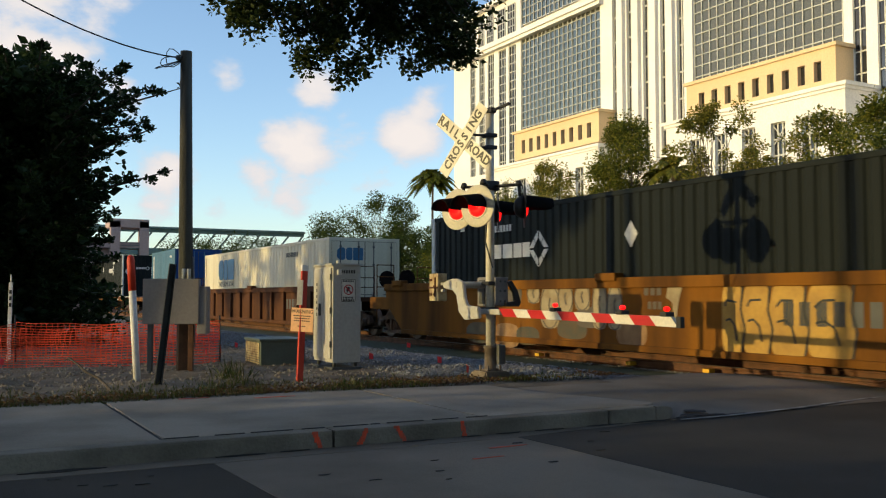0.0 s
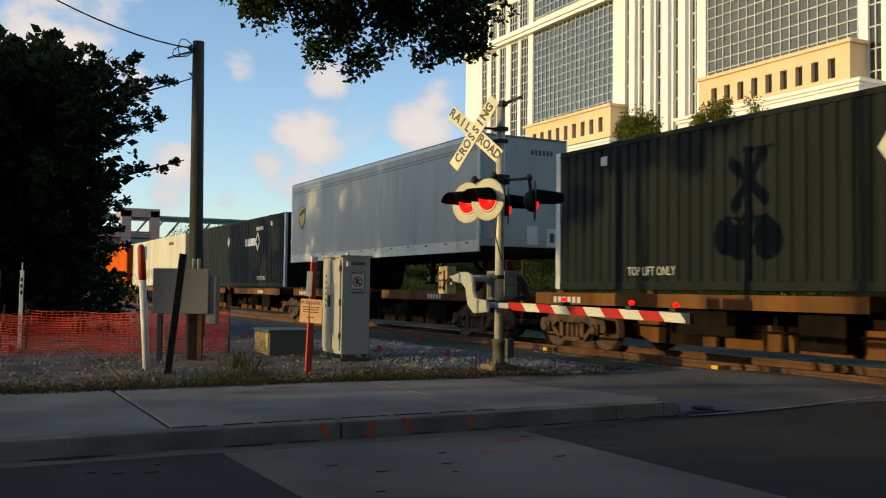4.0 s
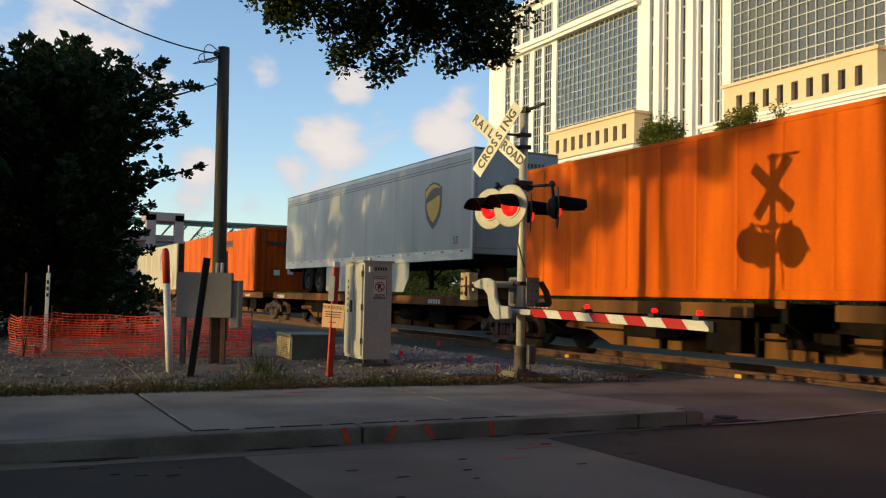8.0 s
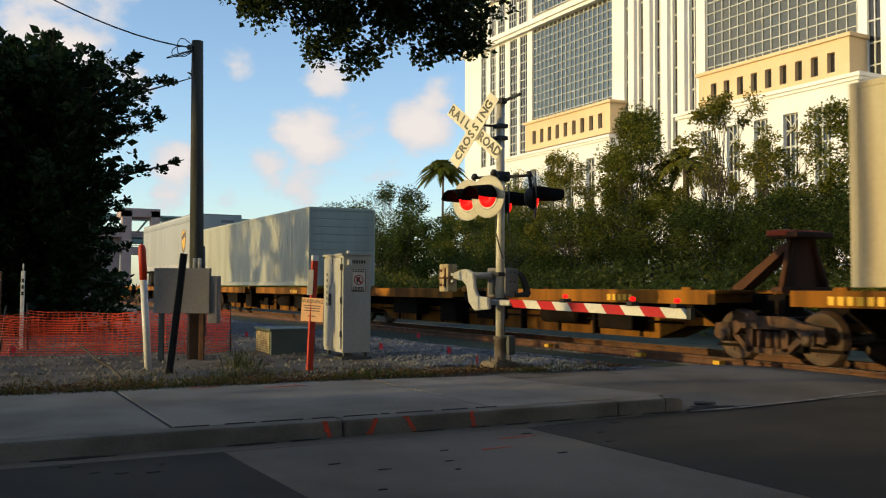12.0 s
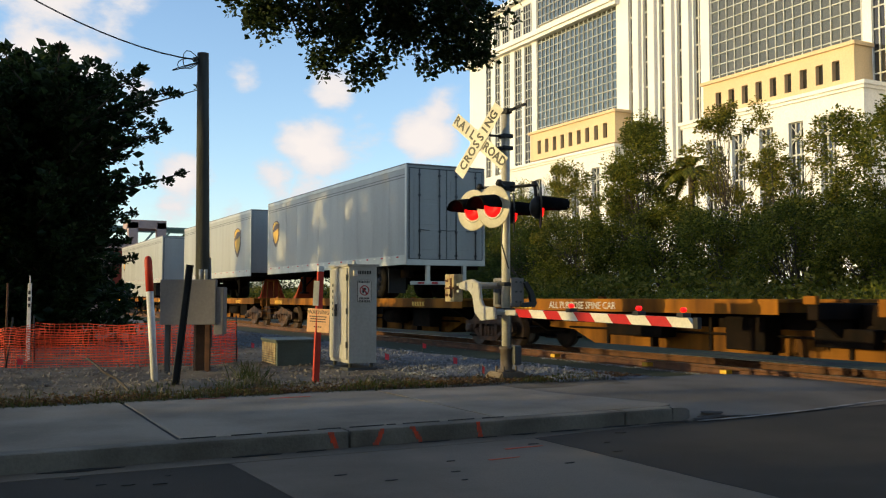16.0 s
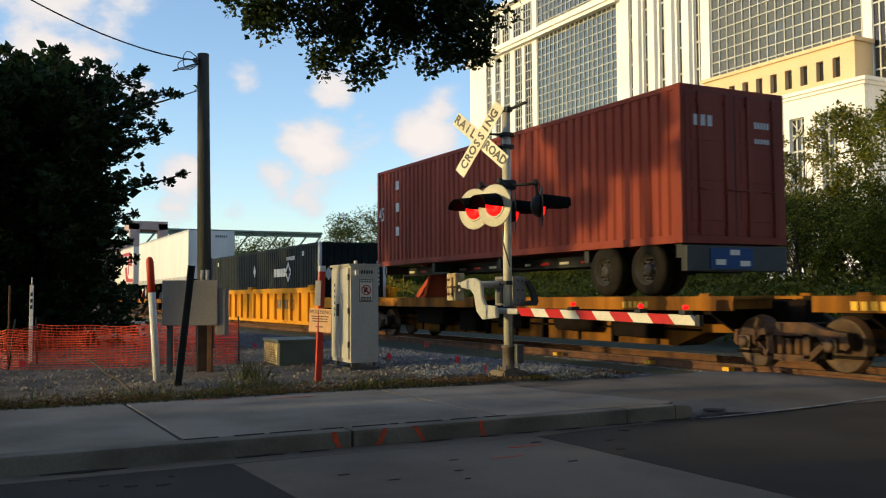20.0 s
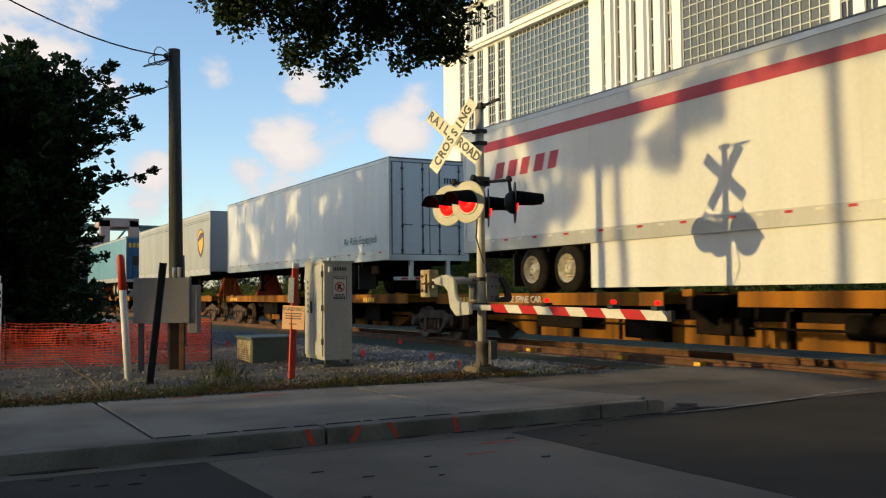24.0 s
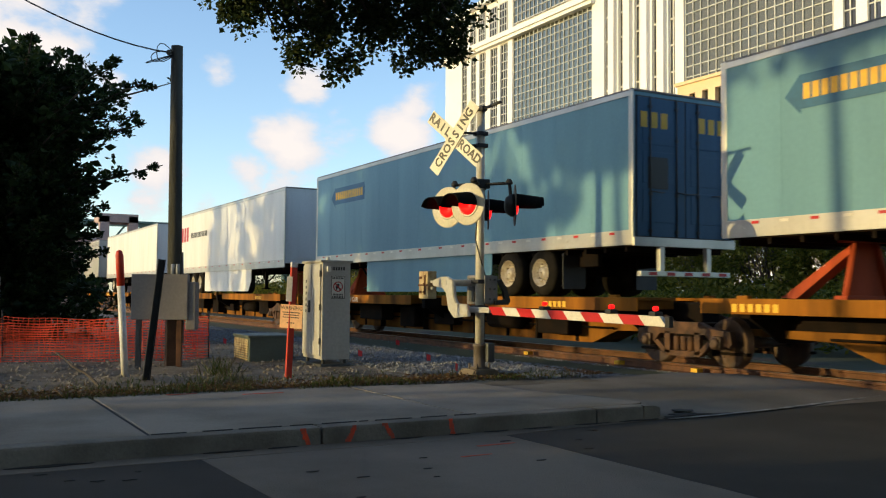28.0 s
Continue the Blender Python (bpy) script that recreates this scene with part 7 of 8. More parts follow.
RUNS = [((0.75, 17.4, 0.1), (1.3, 18.3, 0.1), 0.72, 0.76, 0.02), ((0.78, 17.3, 0.1), (3.25, 16.3, 0.1), 0.72, 0.86, 0.1), ((3.25, 16.3, 0.1), (3.9, 16.2, 0.1), 0.86, 0.80, 0.06), ((3.9, 16.2, 0.1), (4.6, 16.9, 0.1), 0.82, 0.80, 0.03), ((4.6, 16.9, 0.1), (1.3, 18.3, 0.1), 0.80, 0.78, 0.06), ((0.6, 18.4, 0.1), (0.75, 17.4, 0.1), 0.74, 0.72, 0.05)]
for p, q, h0, h1, sag in RUNS:
    n = int((Vector(q) - Vector(p)).length / 0.09)
    part("netting", net(p, q, h0, h1, sag, n, 16), MESHORANGE, fence, "orange netting panel")
for x, y, rx, ry in ((0.78, 17.3, 0, 6), (1.3, 18.3, 2, -2), (3.25, 16.3, 0, 1), (4.6, 16.9, 0, -1), (3.9, 16.15, 0, 0)):
    bm = bmesh.new()
    tube(bm, (0, 0, 0), (0, 0, 0.92), 0.014, seg=8)
    st = part("stake", bm, BLACKSTEEL, fence, "thin dark stake")
    st.matrix_local = pose(x, y, 0.08, rx, ry)

for x, y in ((6.9, 15.4), (7.5, 13.9), (9.2, 18.5), (4.7, 18.4), (0.95, 17.0), (6.95, 12.0), (5.9, 20.5)):
    f = thing("marker_flag", "small pink survey flag on a wire", "flag", "survey flags", at=pose(x, y, 0.1, 0, random.uniform(-8, 8), random.uniform(0, 90)))
    bm = bmesh.new()
    tube(bm, (0, 0, 0), (0, 0, 0.22), 0.004, seg=5)
    part("wire", bm, GREYDARK, f)
    bm = bmesh.new()
    pts = [(0.0, 0.12), (0.10, 0.10), (0.11, 0.2), (0.0, 0.23)]
    prism(bm, pts, Matrix(((1, 0, 0, 0), (0, 0, -1, 0), (0, 1, 0, 0), (0, 0, 0, 1))), 0.003)
    part("flag", bm, FLAGRED, f, "pink flag")
bm = bmesh.new()
for y in (14.05, 17.15, 12.0):
    rbox(bm, 11.74, 11.88, y - 0.08, y + 0.08, 0.02, 0.09, 0.01)
solo("tie_markers", bm, YELLOWTAG, "yellow painted clips on the rail foot", "marker", kind="stuff")


# ---- plants ----
def leaf_cloud(count, place, size, flat=0.35, wide=0.26):
    """Leaf blades as bent quads; place() gives a point and the way it hangs."""
    verts, faces = [], []
    for _ in range(count):
        c, grow = place()
        s = size * random.uniform(0.6, 1.3)
        u = Vector((random.gauss(0, 1), random.gauss(0, 1), random.gauss(0, 1) * flat)) + grow
        u.normalize()
        v = u.cross(Vector((random.gauss(0, 1), random.gauss(0, 1), random.gauss(0, 1)))).normalized()
        n = u.cross(v) * (0.12 * s)
        o = len(verts)
        verts += [c, c + u * s * 0.45 + v * s * wide + n, c + u * s, c + u * s * 0.45 - v * s * wide + n]
        faces += [(o, o + 1, o + 2, o + 3)]
    return verts, faces


def cloud_mesh(name, verts, faces, mat):
    me = bpy.data.meshes.new(name)
    me.from_pydata([tuple(v) for v in verts], [], faces)
    me.materials.append(mat)
    return me


def limb(bm, a, b, r0, r1, bend, n=5):
    a, b = Vector(a), Vector(b)
    pts = [a.lerp(b, i / n) + Vector((bend * math.sin(i / n * 3.1) * random.uniform(-1, 1), bend * math.sin(i / n * 3.1) * random.uniform(-1, 1), 0)) for i in range(n + 1)]
    for i in range(n):
        tube(bm, pts[i], pts[i + 1], r0 + (r1 - r0) * i / n, r0 + (r1 - r0) * (i + 1) / n, 8, False)
    return pts


def tree(x, y, height, spread, clear, leaves, size, mat, label, seed, trunk=0.16, clumps=26, tight=0.5, stems=1, z0=0.0, name="tree", peak=0.85, wide=None):
    """A tree: forked trunk, limbs to each clump, and leaves gathered round the clumps so that gaps stay between."""
    random.seed(seed)
    ob = thing(name, label, "tree", at=pose(x, y, z0))
    bm = bmesh.new()
    tips = []
    for k in range(stems):
        lean = Vector((random.uniform(-0.3, 0.3), random.uniform(-0.3, 0.3), 0)) * (stems > 1) * 2
        limb(bm, (0, 0, -0.2), (lean.x, lean.y, clear + (height - clear) * 0.35), trunk, trunk * 0.6, trunk)
        tips.append(Vector((lean.x, lean.y, clear + (height - clear) * 0.35)))
    centres = []
    for i in range(clumps):
        a = random.random() * math.tau
        h = random.random()
        rad = spread * (math.sqrt(max(0.05, 1 - (2 * h - peak) ** 2))) * (0.35 + 0.65 * math.sqrt(random.random()))
        if wide:
            k = h * (len(wide) - 1)
            j = min(int(k), len(wide) - 2)
            rad = spread * (wide[j] + (wide[j + 1] - wide[j]) * (k - j)) * math.sqrt(random.uniform(0.08, 1.0))
        c = Vector((rad * math.cos(a), rad * math.sin(a), clear + (height - clear) * (0.08 + 0.92 * h)))
        centres.append((c, random.uniform(0.55, 1.2) * spread * tight))
        t0 = random.choice(tips)
        limb(bm, t0 - Vector((0, 0, random.uniform(0, (height - clear) * 0.3))), c, trunk * 0.38, trunk * 0.07, 0.12 * spread, 4)
    part("trunk", bm, BARK, ob, "dark trunk with spreading limbs")

    def place():
        c, r = random.choice(centres)
        d = Vector((random.gauss(0, 1), random.gauss(0, 1), random.gauss(0, 0.75)))
        d = d.normalized() * r * random.random() ** 0.45
        return c + d, d.normalized() * 0.9

    v, f = leaf_cloud(leaves, place, size)
    crown = new("crown", cloud_mesh("crown", v, f, mat))
    crown.parent = ob
    return ob


def palm(x, y, height, label, seed, fronds=26, length=2.6, mat=None):
    random.seed(seed)
    ob = thing("palm_tree", label, "palm tree", at=pose(x, y, 0))
    bm = bmesh.new()
    limb(bm, (0, 0, -0.2), (0.1, 0, height), 0.2, 0.13, 0.1, 8)
    part("trunk", bm, BARK, ob)
    for i in range(fronds):
        a = i * 2.399 + random.uniform(-0.2, 0.2)
        up = random.uniform(0.0, 1.5)
        verts, faces = [], []
        n = 14
        pts = [Vector((length * t * math.cos(a) * math.cos(up * 0.9), length * t * math.sin(a) * math.cos(up * 0.9), height + length * (t * math.sin(up * 0.9) - 0.78 * t * t))) for t in [k / n for k in range(n + 1)]]
        for k in range(n):
            p, q = pts[k], pts[k + 1]
            d = (q - p).normalized()
            w = d.cross(Vector((0, 0, 1))).normalized()
            ll = 0.24 * length * math.sin(0.35 + 2.6 * (k + 1) / n)
            for sd in (-1, 1):
                for h in (0, 0.33, 0.66):
                    c = p.lerp(q, h)
                    tip = c + (w * sd + d * 0.7 - Vector((0, 0, 0.35))).normalized() * ll
                    o = len(verts)
                    verts += [c - d * 0.025 * length, c + d * 0.025 * length, tip]
                    faces.append((o, o + 1, o + 2))
        fr = new("frond", cloud_mesh("frond", verts, faces, mat or LEAF_MID))
        fr.parent = ob
    return ob


def bough_tree(x, y, profile, boughs, leaves, size, mat, label, seed, trunk=0.28):
    """A dense tree of rising boughs that end in leafy tips; profile gives its reach at each height."""
    random.seed(seed)
    ob = thing("tree", label, "tree", at=pose(x, y, 0))
    top = profile[-1][0]
    bm = bmesh.new()
    limb(bm, (0, 0, -0.2), (0.1, 0, top * 0.8), trunk, trunk * 0.3, trunk * 0.6, 8)
    tufts = []
    for i in range(boughs):
        z = profile[0][0] + (top - profile[0][0]) * ((i + random.random()) / boughs) ** 0.85
        for (z0, r0), (z1, r1) in zip(profile, profile[1:]):
            if z0 <= z <= z1:
                reach = r0 + (r1 - r0) * (z - z0) / (z1 - z0)
        reach *= random.choice((0.55, 0.72, 0.88, 1.12))
        a = i * 2.399 + random.uniform(-0.3, 0.3)
        tip = Vector((reach * math.cos(a), reach * math.sin(a), z))
        root = Vector((0, 0, max(0.1, min(z - 0.28 * reach, top * 0.78))))
        limb(bm, root, tip, 0.06, 0.012, 0.10, 4)
        out = (tip - root).normalized()
        for k in range(7):
            u = 0.28 + 0.72 * (k + random.random() * 0.6) / 6.6
            c = root.lerp(tip, min(u, 1.0)) + Vector((random.gauss(0, 0.16), random.gauss(0, 0.16), random.gauss(0, 0.10))) * (1.2 - u * 0.8)
            tufts.append((c, 0.46 - 0.36 * u, out))
    part("trunk", bm, BARK, ob, "dark trunk with rising boughs")

    def place():
        c, r, out = random.choice(tufts)
        d = Vector((random.gauss(0, 1), random.gauss(0, 1), random.gauss(0, 0.6))).normalized() * r * random.random() ** 0.5
        return c + d, out * 0.8 + d.normalized() * 0.5 + Vector((0, 0, 0.3))

    v, f = leaf_cloud(leaves, place, size, wide=0.33)
    crown = new("crown", cloud_mesh("crown", v, f, mat))
    crown.parent = ob

    def inside():
        c, r, out = random.choice(tufts)
        return Vector((c.x * 0.66, c.y * 0.66, c.z * 0.96)) + Vector((random.gauss(0, 0.2), random.gauss(0, 0.2), random.gauss(0, 0.2))), out

    v, f = leaf_cloud(16000, inside, 0.26, wide=0.33)
    heart = new("inner_crown", cloud_mesh("inner_crown", v, f, mat))
    heart.parent = ob
    return ob


# the dark broadleaf tree by the lot
bough_tree(1.75, 24.5, ((0.3, 1.5), (1.4, 1.85), (2.5, 2.1), (3.4, 2.8), (4.1, 3.35), (4.9, 3.0), (5.5, 3.1), (6.2, 3.6), (6.7, 3.5), (7.0, 2.2), (7.35, 0.5)), 190, 86000, 0.105, LEAF_DARK, "large dense dark green broadleaf tree with ragged boughs", 11)
tree(-3.2, 24.2, 6.0, 3.4, 0.2, 26000, 0.19, LEAF_DARK, "dense dark green broadleaf tree", 12, 0.25, 60, 0.24, peak=1.1)
tree(2.0, 30.0, 4.2, 2.0, 0.3, 8000, 0.24, LEAF_DARK, "dark green bushy tree at the lot's edge", 13, 0.2, 24, 0.36)
palm(-0.35, 23.2, 4.6, "dark fan palm beside the broadleaf tree", 14, 26, 1.5, LEAF_DARK)
# the branch hanging into view overhead, from a tree beside the camera
random.seed(21)
over = thing("overhanging_tree", "dark leafy tree branches hanging overhead", "tree", at=pose(0, 0, 0))
bm = bmesh.new()
limb(bm, (-1.5, 3.2, -0.1), (-0.6, 4.2, 6.3), 0.32, 0.22, 0.15)
OVER = []
# hanging sprays: along x, half width, lowest point
for cx, hw, low in ((2.22, 0.14, 3.58), (2.42, 0.16, 3.62), (2.86, 0.19, 3.32), (3.08, 0.16, 3.50), (3.31, 0.22, 3.27), (3.62, 0.16, 3.58), (3.97, 0.25, 3.44), (4.22, 0.20, 3.52), (4.46, 0.20, 3.53)):
    for j in range(20):
        h = (j / 19) ** 1.1 * 0.95
        wide = hw * min(1.0, 0.45 + h * 2.2)
        c = Vector((cx + random.uniform(-wide, wide), 7.8 + random.uniform(-0.3, 0.3), low + 0.10 + h))
        OVER.append((c, random.uniform(0.09, 0.17)))
    for k in range(3):
        limb(bm, (-0.6, 4.2, 6.3), (cx + random.uniform(-hw, hw), 7.8 + random.uniform(-0.2, 0.2), low + 0.3 + 0.2 * k), 0.05, 0.006, 0.25, 6)
for i in range(46):
    x = random.choice((random.uniform(2.75, 4.6), random.uniform(3.6, 4.4), random.uniform(3.6, 4.4)))
    OVER.append((Vector((x, 7.8 + random.uniform(-0.5, 0.5), random.uniform(3.78 if x > 3.5 else 3.95, 4.7))), random.uniform(0.14, 0.22)))
for i in range(30):
    OVER.append((Vector((random.uniform(1.9, 4.9), random.uniform(6.6, 9.0), random.uniform(4.65, 6.0))), random.uniform(0.25, 0.4)))
part("trunk", bm, BARK, over)


def over_place():
    c, r = random.choice(OVER)
    d = Vector((random.gauss(0, 1), random.gauss(0, 1), random.gauss(0, 0.8))).normalized() * r * random.random() ** 0.5
    return c + d, d.normalized() * 0.7


v, f = leaf_cloud(21000, over_place, 0.056, wide=0.36)
cr = new("crown", cloud_mesh("crown", v, f, LEAF_OVER))
cr.parent = over
random.seed(22)
# unseen wide crown, added over road and pavement to cut the sky light
HIGH = [(Vector((random.uniform(-15, 8), random.uniform(-14, 16), random.uniform(9.0, 11.5))), random.uniform(0.9, 1.7)) for i in range(150)]
bm = bmesh.new()
for c, r in HIGH[::3]:
    limb(bm, (-0.6, 4.2, 6.2), c, 0.12, 0.02, 0.5, 6)
part("added_limbs", bm, BARK, over)


def high_place():
    c, r = random.choice(HIGH)
    d = Vector((random.gauss(0, 1), random.gauss(0, 1), random.gauss(0, 0.5))).normalized() * r * random.random() ** 0.45
    return c + d, d.normalized() * 0.6


v, f = leaf_cloud(42000, high_place, 0.42, wide=0.34)
cr = new("added_crown", cloud_mesh("added_crown", v, f, LEAF_OVER))
cr.parent = over
# trees behind the track, before the big building
CONE = (0.85, 1.0, 0.95, 0.85, 0.68, 0.45, 0.2)
VASE = (0.3, 0.6, 0.85, 1.0, 0.95, 0.8, 0.45)
ROUND = (0.8, 1.0, 1.0, 0.9, 0.6)
# x, y, height, spread, bare height, leaves, leaf colour, clumps, clump size, stems, outline
BACK = [(28.0, 33.4, 9.4, 2.7, 0.5, 15000, LEAF_WARM, 120, 0.17, 1, CONE), (28.6, 35.6, 7.8, 1.9, 0.5, 6000, LEAF_WARM, 50, 0.20, 1, CONE),
        (28.0, 39.3, 8.1, 2.0, 0.6, 6500, LEAF_SUNLIT, 60, 0.17, 2, VASE), (29.0, 45.0, 7.0, 2.6, 0.4, 9000, LEAF_WARM, 70, 0.19, 1, ROUND), (30.0, 51.0, 7.0, 2.8, 0.4, 8000, LEAF_WARM, 60, 0.2, 1, ROUND),
        (28.0, 27.8, 9.2, 2.1, 1.6, 5200, LEAF_SUNLIT, 110, 0.13, 3, ROUND), (28.6, 25.6, 8.5, 1.9, 1.6, 4000, LEAF_SUNLIT, 90, 0.13, 3, ROUND),
        (27.6, 20.6, 8.0, 2.3, 0.5, 10000, LEAF_WARM, 90, 0.17, 2, ROUND), (25.0, 16.4, 7.0, 2.4, 0.3, 9000, LEAF_WARM, 60, 0.2, 1, ROUND),
        (27.0, 30.6, 5.0, 2.4, 0.1, 8000, LEAF_WARM, 70, 0.2, 1, ROUND), (26.4, 26.6, 4.5, 2.2, 0.1, 8000, LEAF_WARM, 70, 0.2, 1, ROUND), (26.0, 22.6, 4.8, 2.2, 0.1, 8000, LEAF_WARM, 70, 0.2, 1, ROUND), (25.6, 18.8, 4.6, 2.2, 0.1, 7000, LEAF_WARM, 60, 0.2, 1, ROUND), (26.8, 36.8, 5.0, 2.4, 0.1, 8000, LEAF_WARM, 70, 0.2, 1, ROUND), (27.0, 42.4, 5.2, 2.4, 0.1, 7000, LEAF_MID, 60, 0.2, 1, ROUND), (28.5, 48.0, 5.6, 2.6, 0.1, 7000, LEAF_MID, 60, 0.2, 1, ROUND),
        (38.0, 56.5, 9.6, 3.4, 0.6, 8000, LEAF_WARM, 70, 0.18, 2, VASE), (44.0, 73.0, 10.2, 4.0, 0.6, 8000, LEAF_WARM, 70, 0.18, 1, ROUND)]
for k, (x, y, h, sp, cl, nl, mt, cn, tg, stm, prof) in enumerate(BACK):
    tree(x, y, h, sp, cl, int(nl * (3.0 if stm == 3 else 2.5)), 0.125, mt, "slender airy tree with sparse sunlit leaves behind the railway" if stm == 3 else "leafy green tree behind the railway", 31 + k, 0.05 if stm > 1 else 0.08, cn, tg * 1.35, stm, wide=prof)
for k, (x, y, h, sp) in enumerate(((32, 64, 7.0, 3.0), (32, 59.5, 6.4, 2.6), (32, 55.6, 6.2, 2.6), (36, 76, 10.6, 3.2), (34, 84, 9.4, 4.0), (30, 66, 5.8, 3.4), (31, 78, 7.4, 4.0), (27, 86, 6.6, 4.5), (45, 96, 12, 5), (24, 95, 7.4, 5), (33, 70, 6.5, 4))):
    tree(x, y, h, sp, 0.4, 9000, 0.2, LEAF_MID, "far leafy tree in the green belt along the line", 50 + k, 0.08, 60, 0.24, 2, wide=VASE)
palm(58.5, 110, 17.2, "tall palm standing over the trees", 60, 52, 4.2, LEAF_WARM)
palm(29.0, 31.5, 7.0, "slender palm among the trees", 61, 24, 2.0, LEAF_SUNLIT)


def hedge_place(x0, x1, y0, y1, h):
    def place():
        x, y = random.uniform(x0, x1), random.uniform(y0, y1)
        top = h * (0.8 + 0.35 * noise.noise((x * 0.3, y * 0.25, 2)))
        return Vector((x, y, top * random.random() ** 0.6)), Vector((0, 0, 0.6))
    return place


random.seed(70)
# hedge and shrubs take brighter leaf colours in place of sunlight
v, f = leaf_cloud(60000, hedge_place(18.2, 20.6, 5, 100, 1.75), 0.17)
tagged(new("hedge", cloud_mesh("hedge", v, f, LEAF_WARM)), "long green hedge behind the track", "hedge", kind="stuff")
v, f = leaf_cloud(26000, hedge_place(22.0, 25.0, 4, 100, 2.5), 0.24)
tagged(new("shrub_belt", cloud_mesh("shrub_belt", v, f, LEAF_SUNLIT)), "dense green shrub belt behind the hedge", "bushes", kind="stuff")
# unseen barrier of leaves, added to keep low sun off the road
v, f = leaf_cloud(26000, hedge_place(-12.8, -11.2, -30, 12.0, 2.25), 0.34)
tagged(new("shade_hedge", cloud_mesh("shade_hedge", v, f, LEAF_DARK)), "unseen hedge added to shade road and pavement", "hedge", kind="stuff")
v, f = leaf_cloud(15000, hedge_place(-14, 4.2, 23.5, 30, 2.3), 0.24)
tagged(new("undergrowth", cloud_mesh("undergrowth", v, f, LEAF_DARK)), "dark undergrowth below the trees", "bushes", kind="stuff")


def grass_tuft_place():
    while True:
        x, y = random.uniform(-8, 8.5), 10.95 + abs(random.gauss(0, 0.55))
        if noise.noise((x * 0.7, y, 4)) > -0.12 or random.random() < 0.15:
            return Vector((x, y, dirt_height(x, y) - 0.01)), Vector((0, 0, 2.6))


v, f = leaf_cloud(7500, grass_tuft_place, 0.085, wide=0.06)
tagged(new("verge_grass", cloud_mesh("verge_grass", v, f, GRASS)), "dry grass tufts along the pavement edge", "grass", kind="stuff")
random.seed(77)
v, f = leaf_cloud(10000, lambda: (Vector((random.uniform(-6, 9.2), 11.05 + abs(random.gauss(0, 0.45)), 0.165 + random.uniform(0, 0.01))), Vector((0, 0, 0))), 0.05, 0.12)
tagged(new("leaf_litter", cloud_mesh("leaf_litter", v, f, LITTER)), "dry brown leaf litter along the pavement", "leaves", kind="stuff")
weeds = [(3.72, 13.0, 0.30, 110), (3.6, 12.2, 0.17, 140), (3.2, 12.0, 0.16, 140), (1.9, 11.7, 0.12, 80), (4.4, 15.4, 0.2, 30)]
for x, y, h, n in weeds:
    v, f = leaf_cloud(n, lambda: (Vector((x + random.gauss(0, 0.12), y + random.gauss(0, 0.12), 0.12)), Vector((0, 0, 2.4))), h, wide=0.02)
    tagged(new("weed_clump", cloud_mesh("weed_clump", v, f, GRASS)), "clump of tall green weeds on the dirt", "weeds", kind="stuff")
twig = thing("dead_branch", "bare dead twig lying on the dirt", "branch", at=pose(1.55, 13.0, 0.12))
bm = bmesh.new()
limb(bm, (0, 0, 0.42), (0.42, -0.9, 0.02), 0.012, 0.02, 0.05)
limb(bm, (0.05, 0, 0.4), (-0.15, 0.1, 0.38), 0.008, 0.004, 0.02)
part("stem", bm, BARK, twig)
# street trees on the sun's side; their crowns shade the upper part of the train
for k, (x, y, h, cl, sp, nl) in enumerate(((-15, 18.2, 9.2, 6.0, 2.6, 3800), (-18, 23.0, 9.5, 4.6, 3.0, 4200), (-13, 27.0, 8.5, 4.0, 3.0, 4200), (-16, 13.6, 10.0, 7.6, 2.6, 3400), (-20, 9.0, 10.0, 6.5, 3.2, 3600), (-9, 31.5, 8.0, 3.5, 3.0, 4200), (-12, 34.5, 8.6, 3.2, 3.0, 4200), (-14, 39.0, 9.2, 3.4, 3.0, 4200), (-11, 43.5, 9.0, 3.0, 3.0, 4200), (-16, 31.0, 9.6, 5.0, 2.6, 3600))):
    tree(x, y, h, sp, cl, nl, 0.32, LEAF_DARK, "street tree with a high leafy crown", 120 + k, 0.16, 44, 0.19)
# unseen trees added on the near roadside, over and behind the camera, blocking skylight
for k, (x, y, h, cl, sp, nl) in enumerate(((-6.5, 1.5, 9.5, 4.4, 4.0, 7000), (2.0, -5.5, 10.0, 4.6, 4.4, 7000), (9.5, -4.0, 9.5, 4.4, 4.2, 7000), (-9, -9, 11, 3.0, 5, 6000), (18, -9, 11, 3.0, 5, 6000), (5, -14, 12, 2.0, 6, 6000))):
    tree(x, y, h, sp, cl, nl, 0.34, LEAF_OVER, "large unseen shade tree added to block sky light", 140 + k, 0.28, 26, 0.36)
# rows of unseen trees added far out sunward, meant to shade road and lot
for k in range(15):
    y = -26 + 6.2 * k
    tree(-38 + random.uniform(-2, 2), y, 2.7 + random.uniform(-0.4, 0.5), 3.6, 0.1, 2600, 0.5, LEAF_DARK, "dense unseen tree added in a far sunward row", 80 + k, 0.2, 22, 0.4)

# ---- big white building ----
BX = 75.0
bld = thing("office_building", "tall white office building with glass curtain walls and yellow window bands", "building", at=pose(0, 0, 0))


def wall_with_strips(name, x, y0, y1, z0, z1, strips, mat, thick=1.2):
    """A wall on the plane x, open where the upright strips (ya, yb, za, zb) are."""
    a = y0
    for ya, yb, za, zb in sorted(strips) + [(y1, y1, z0, z0)]:
        for p in ((a, ya, z0, z1), (ya, yb, z0, za), (ya, yb, zb, z1)):
            if p[1] - p[0] > 0.01 and p[3] - p[2] > 0.01:
                bm = bmesh.new()
                box(bm, x, x + thick, *p)
                part(name, bm, mat, bld)
        a = yb


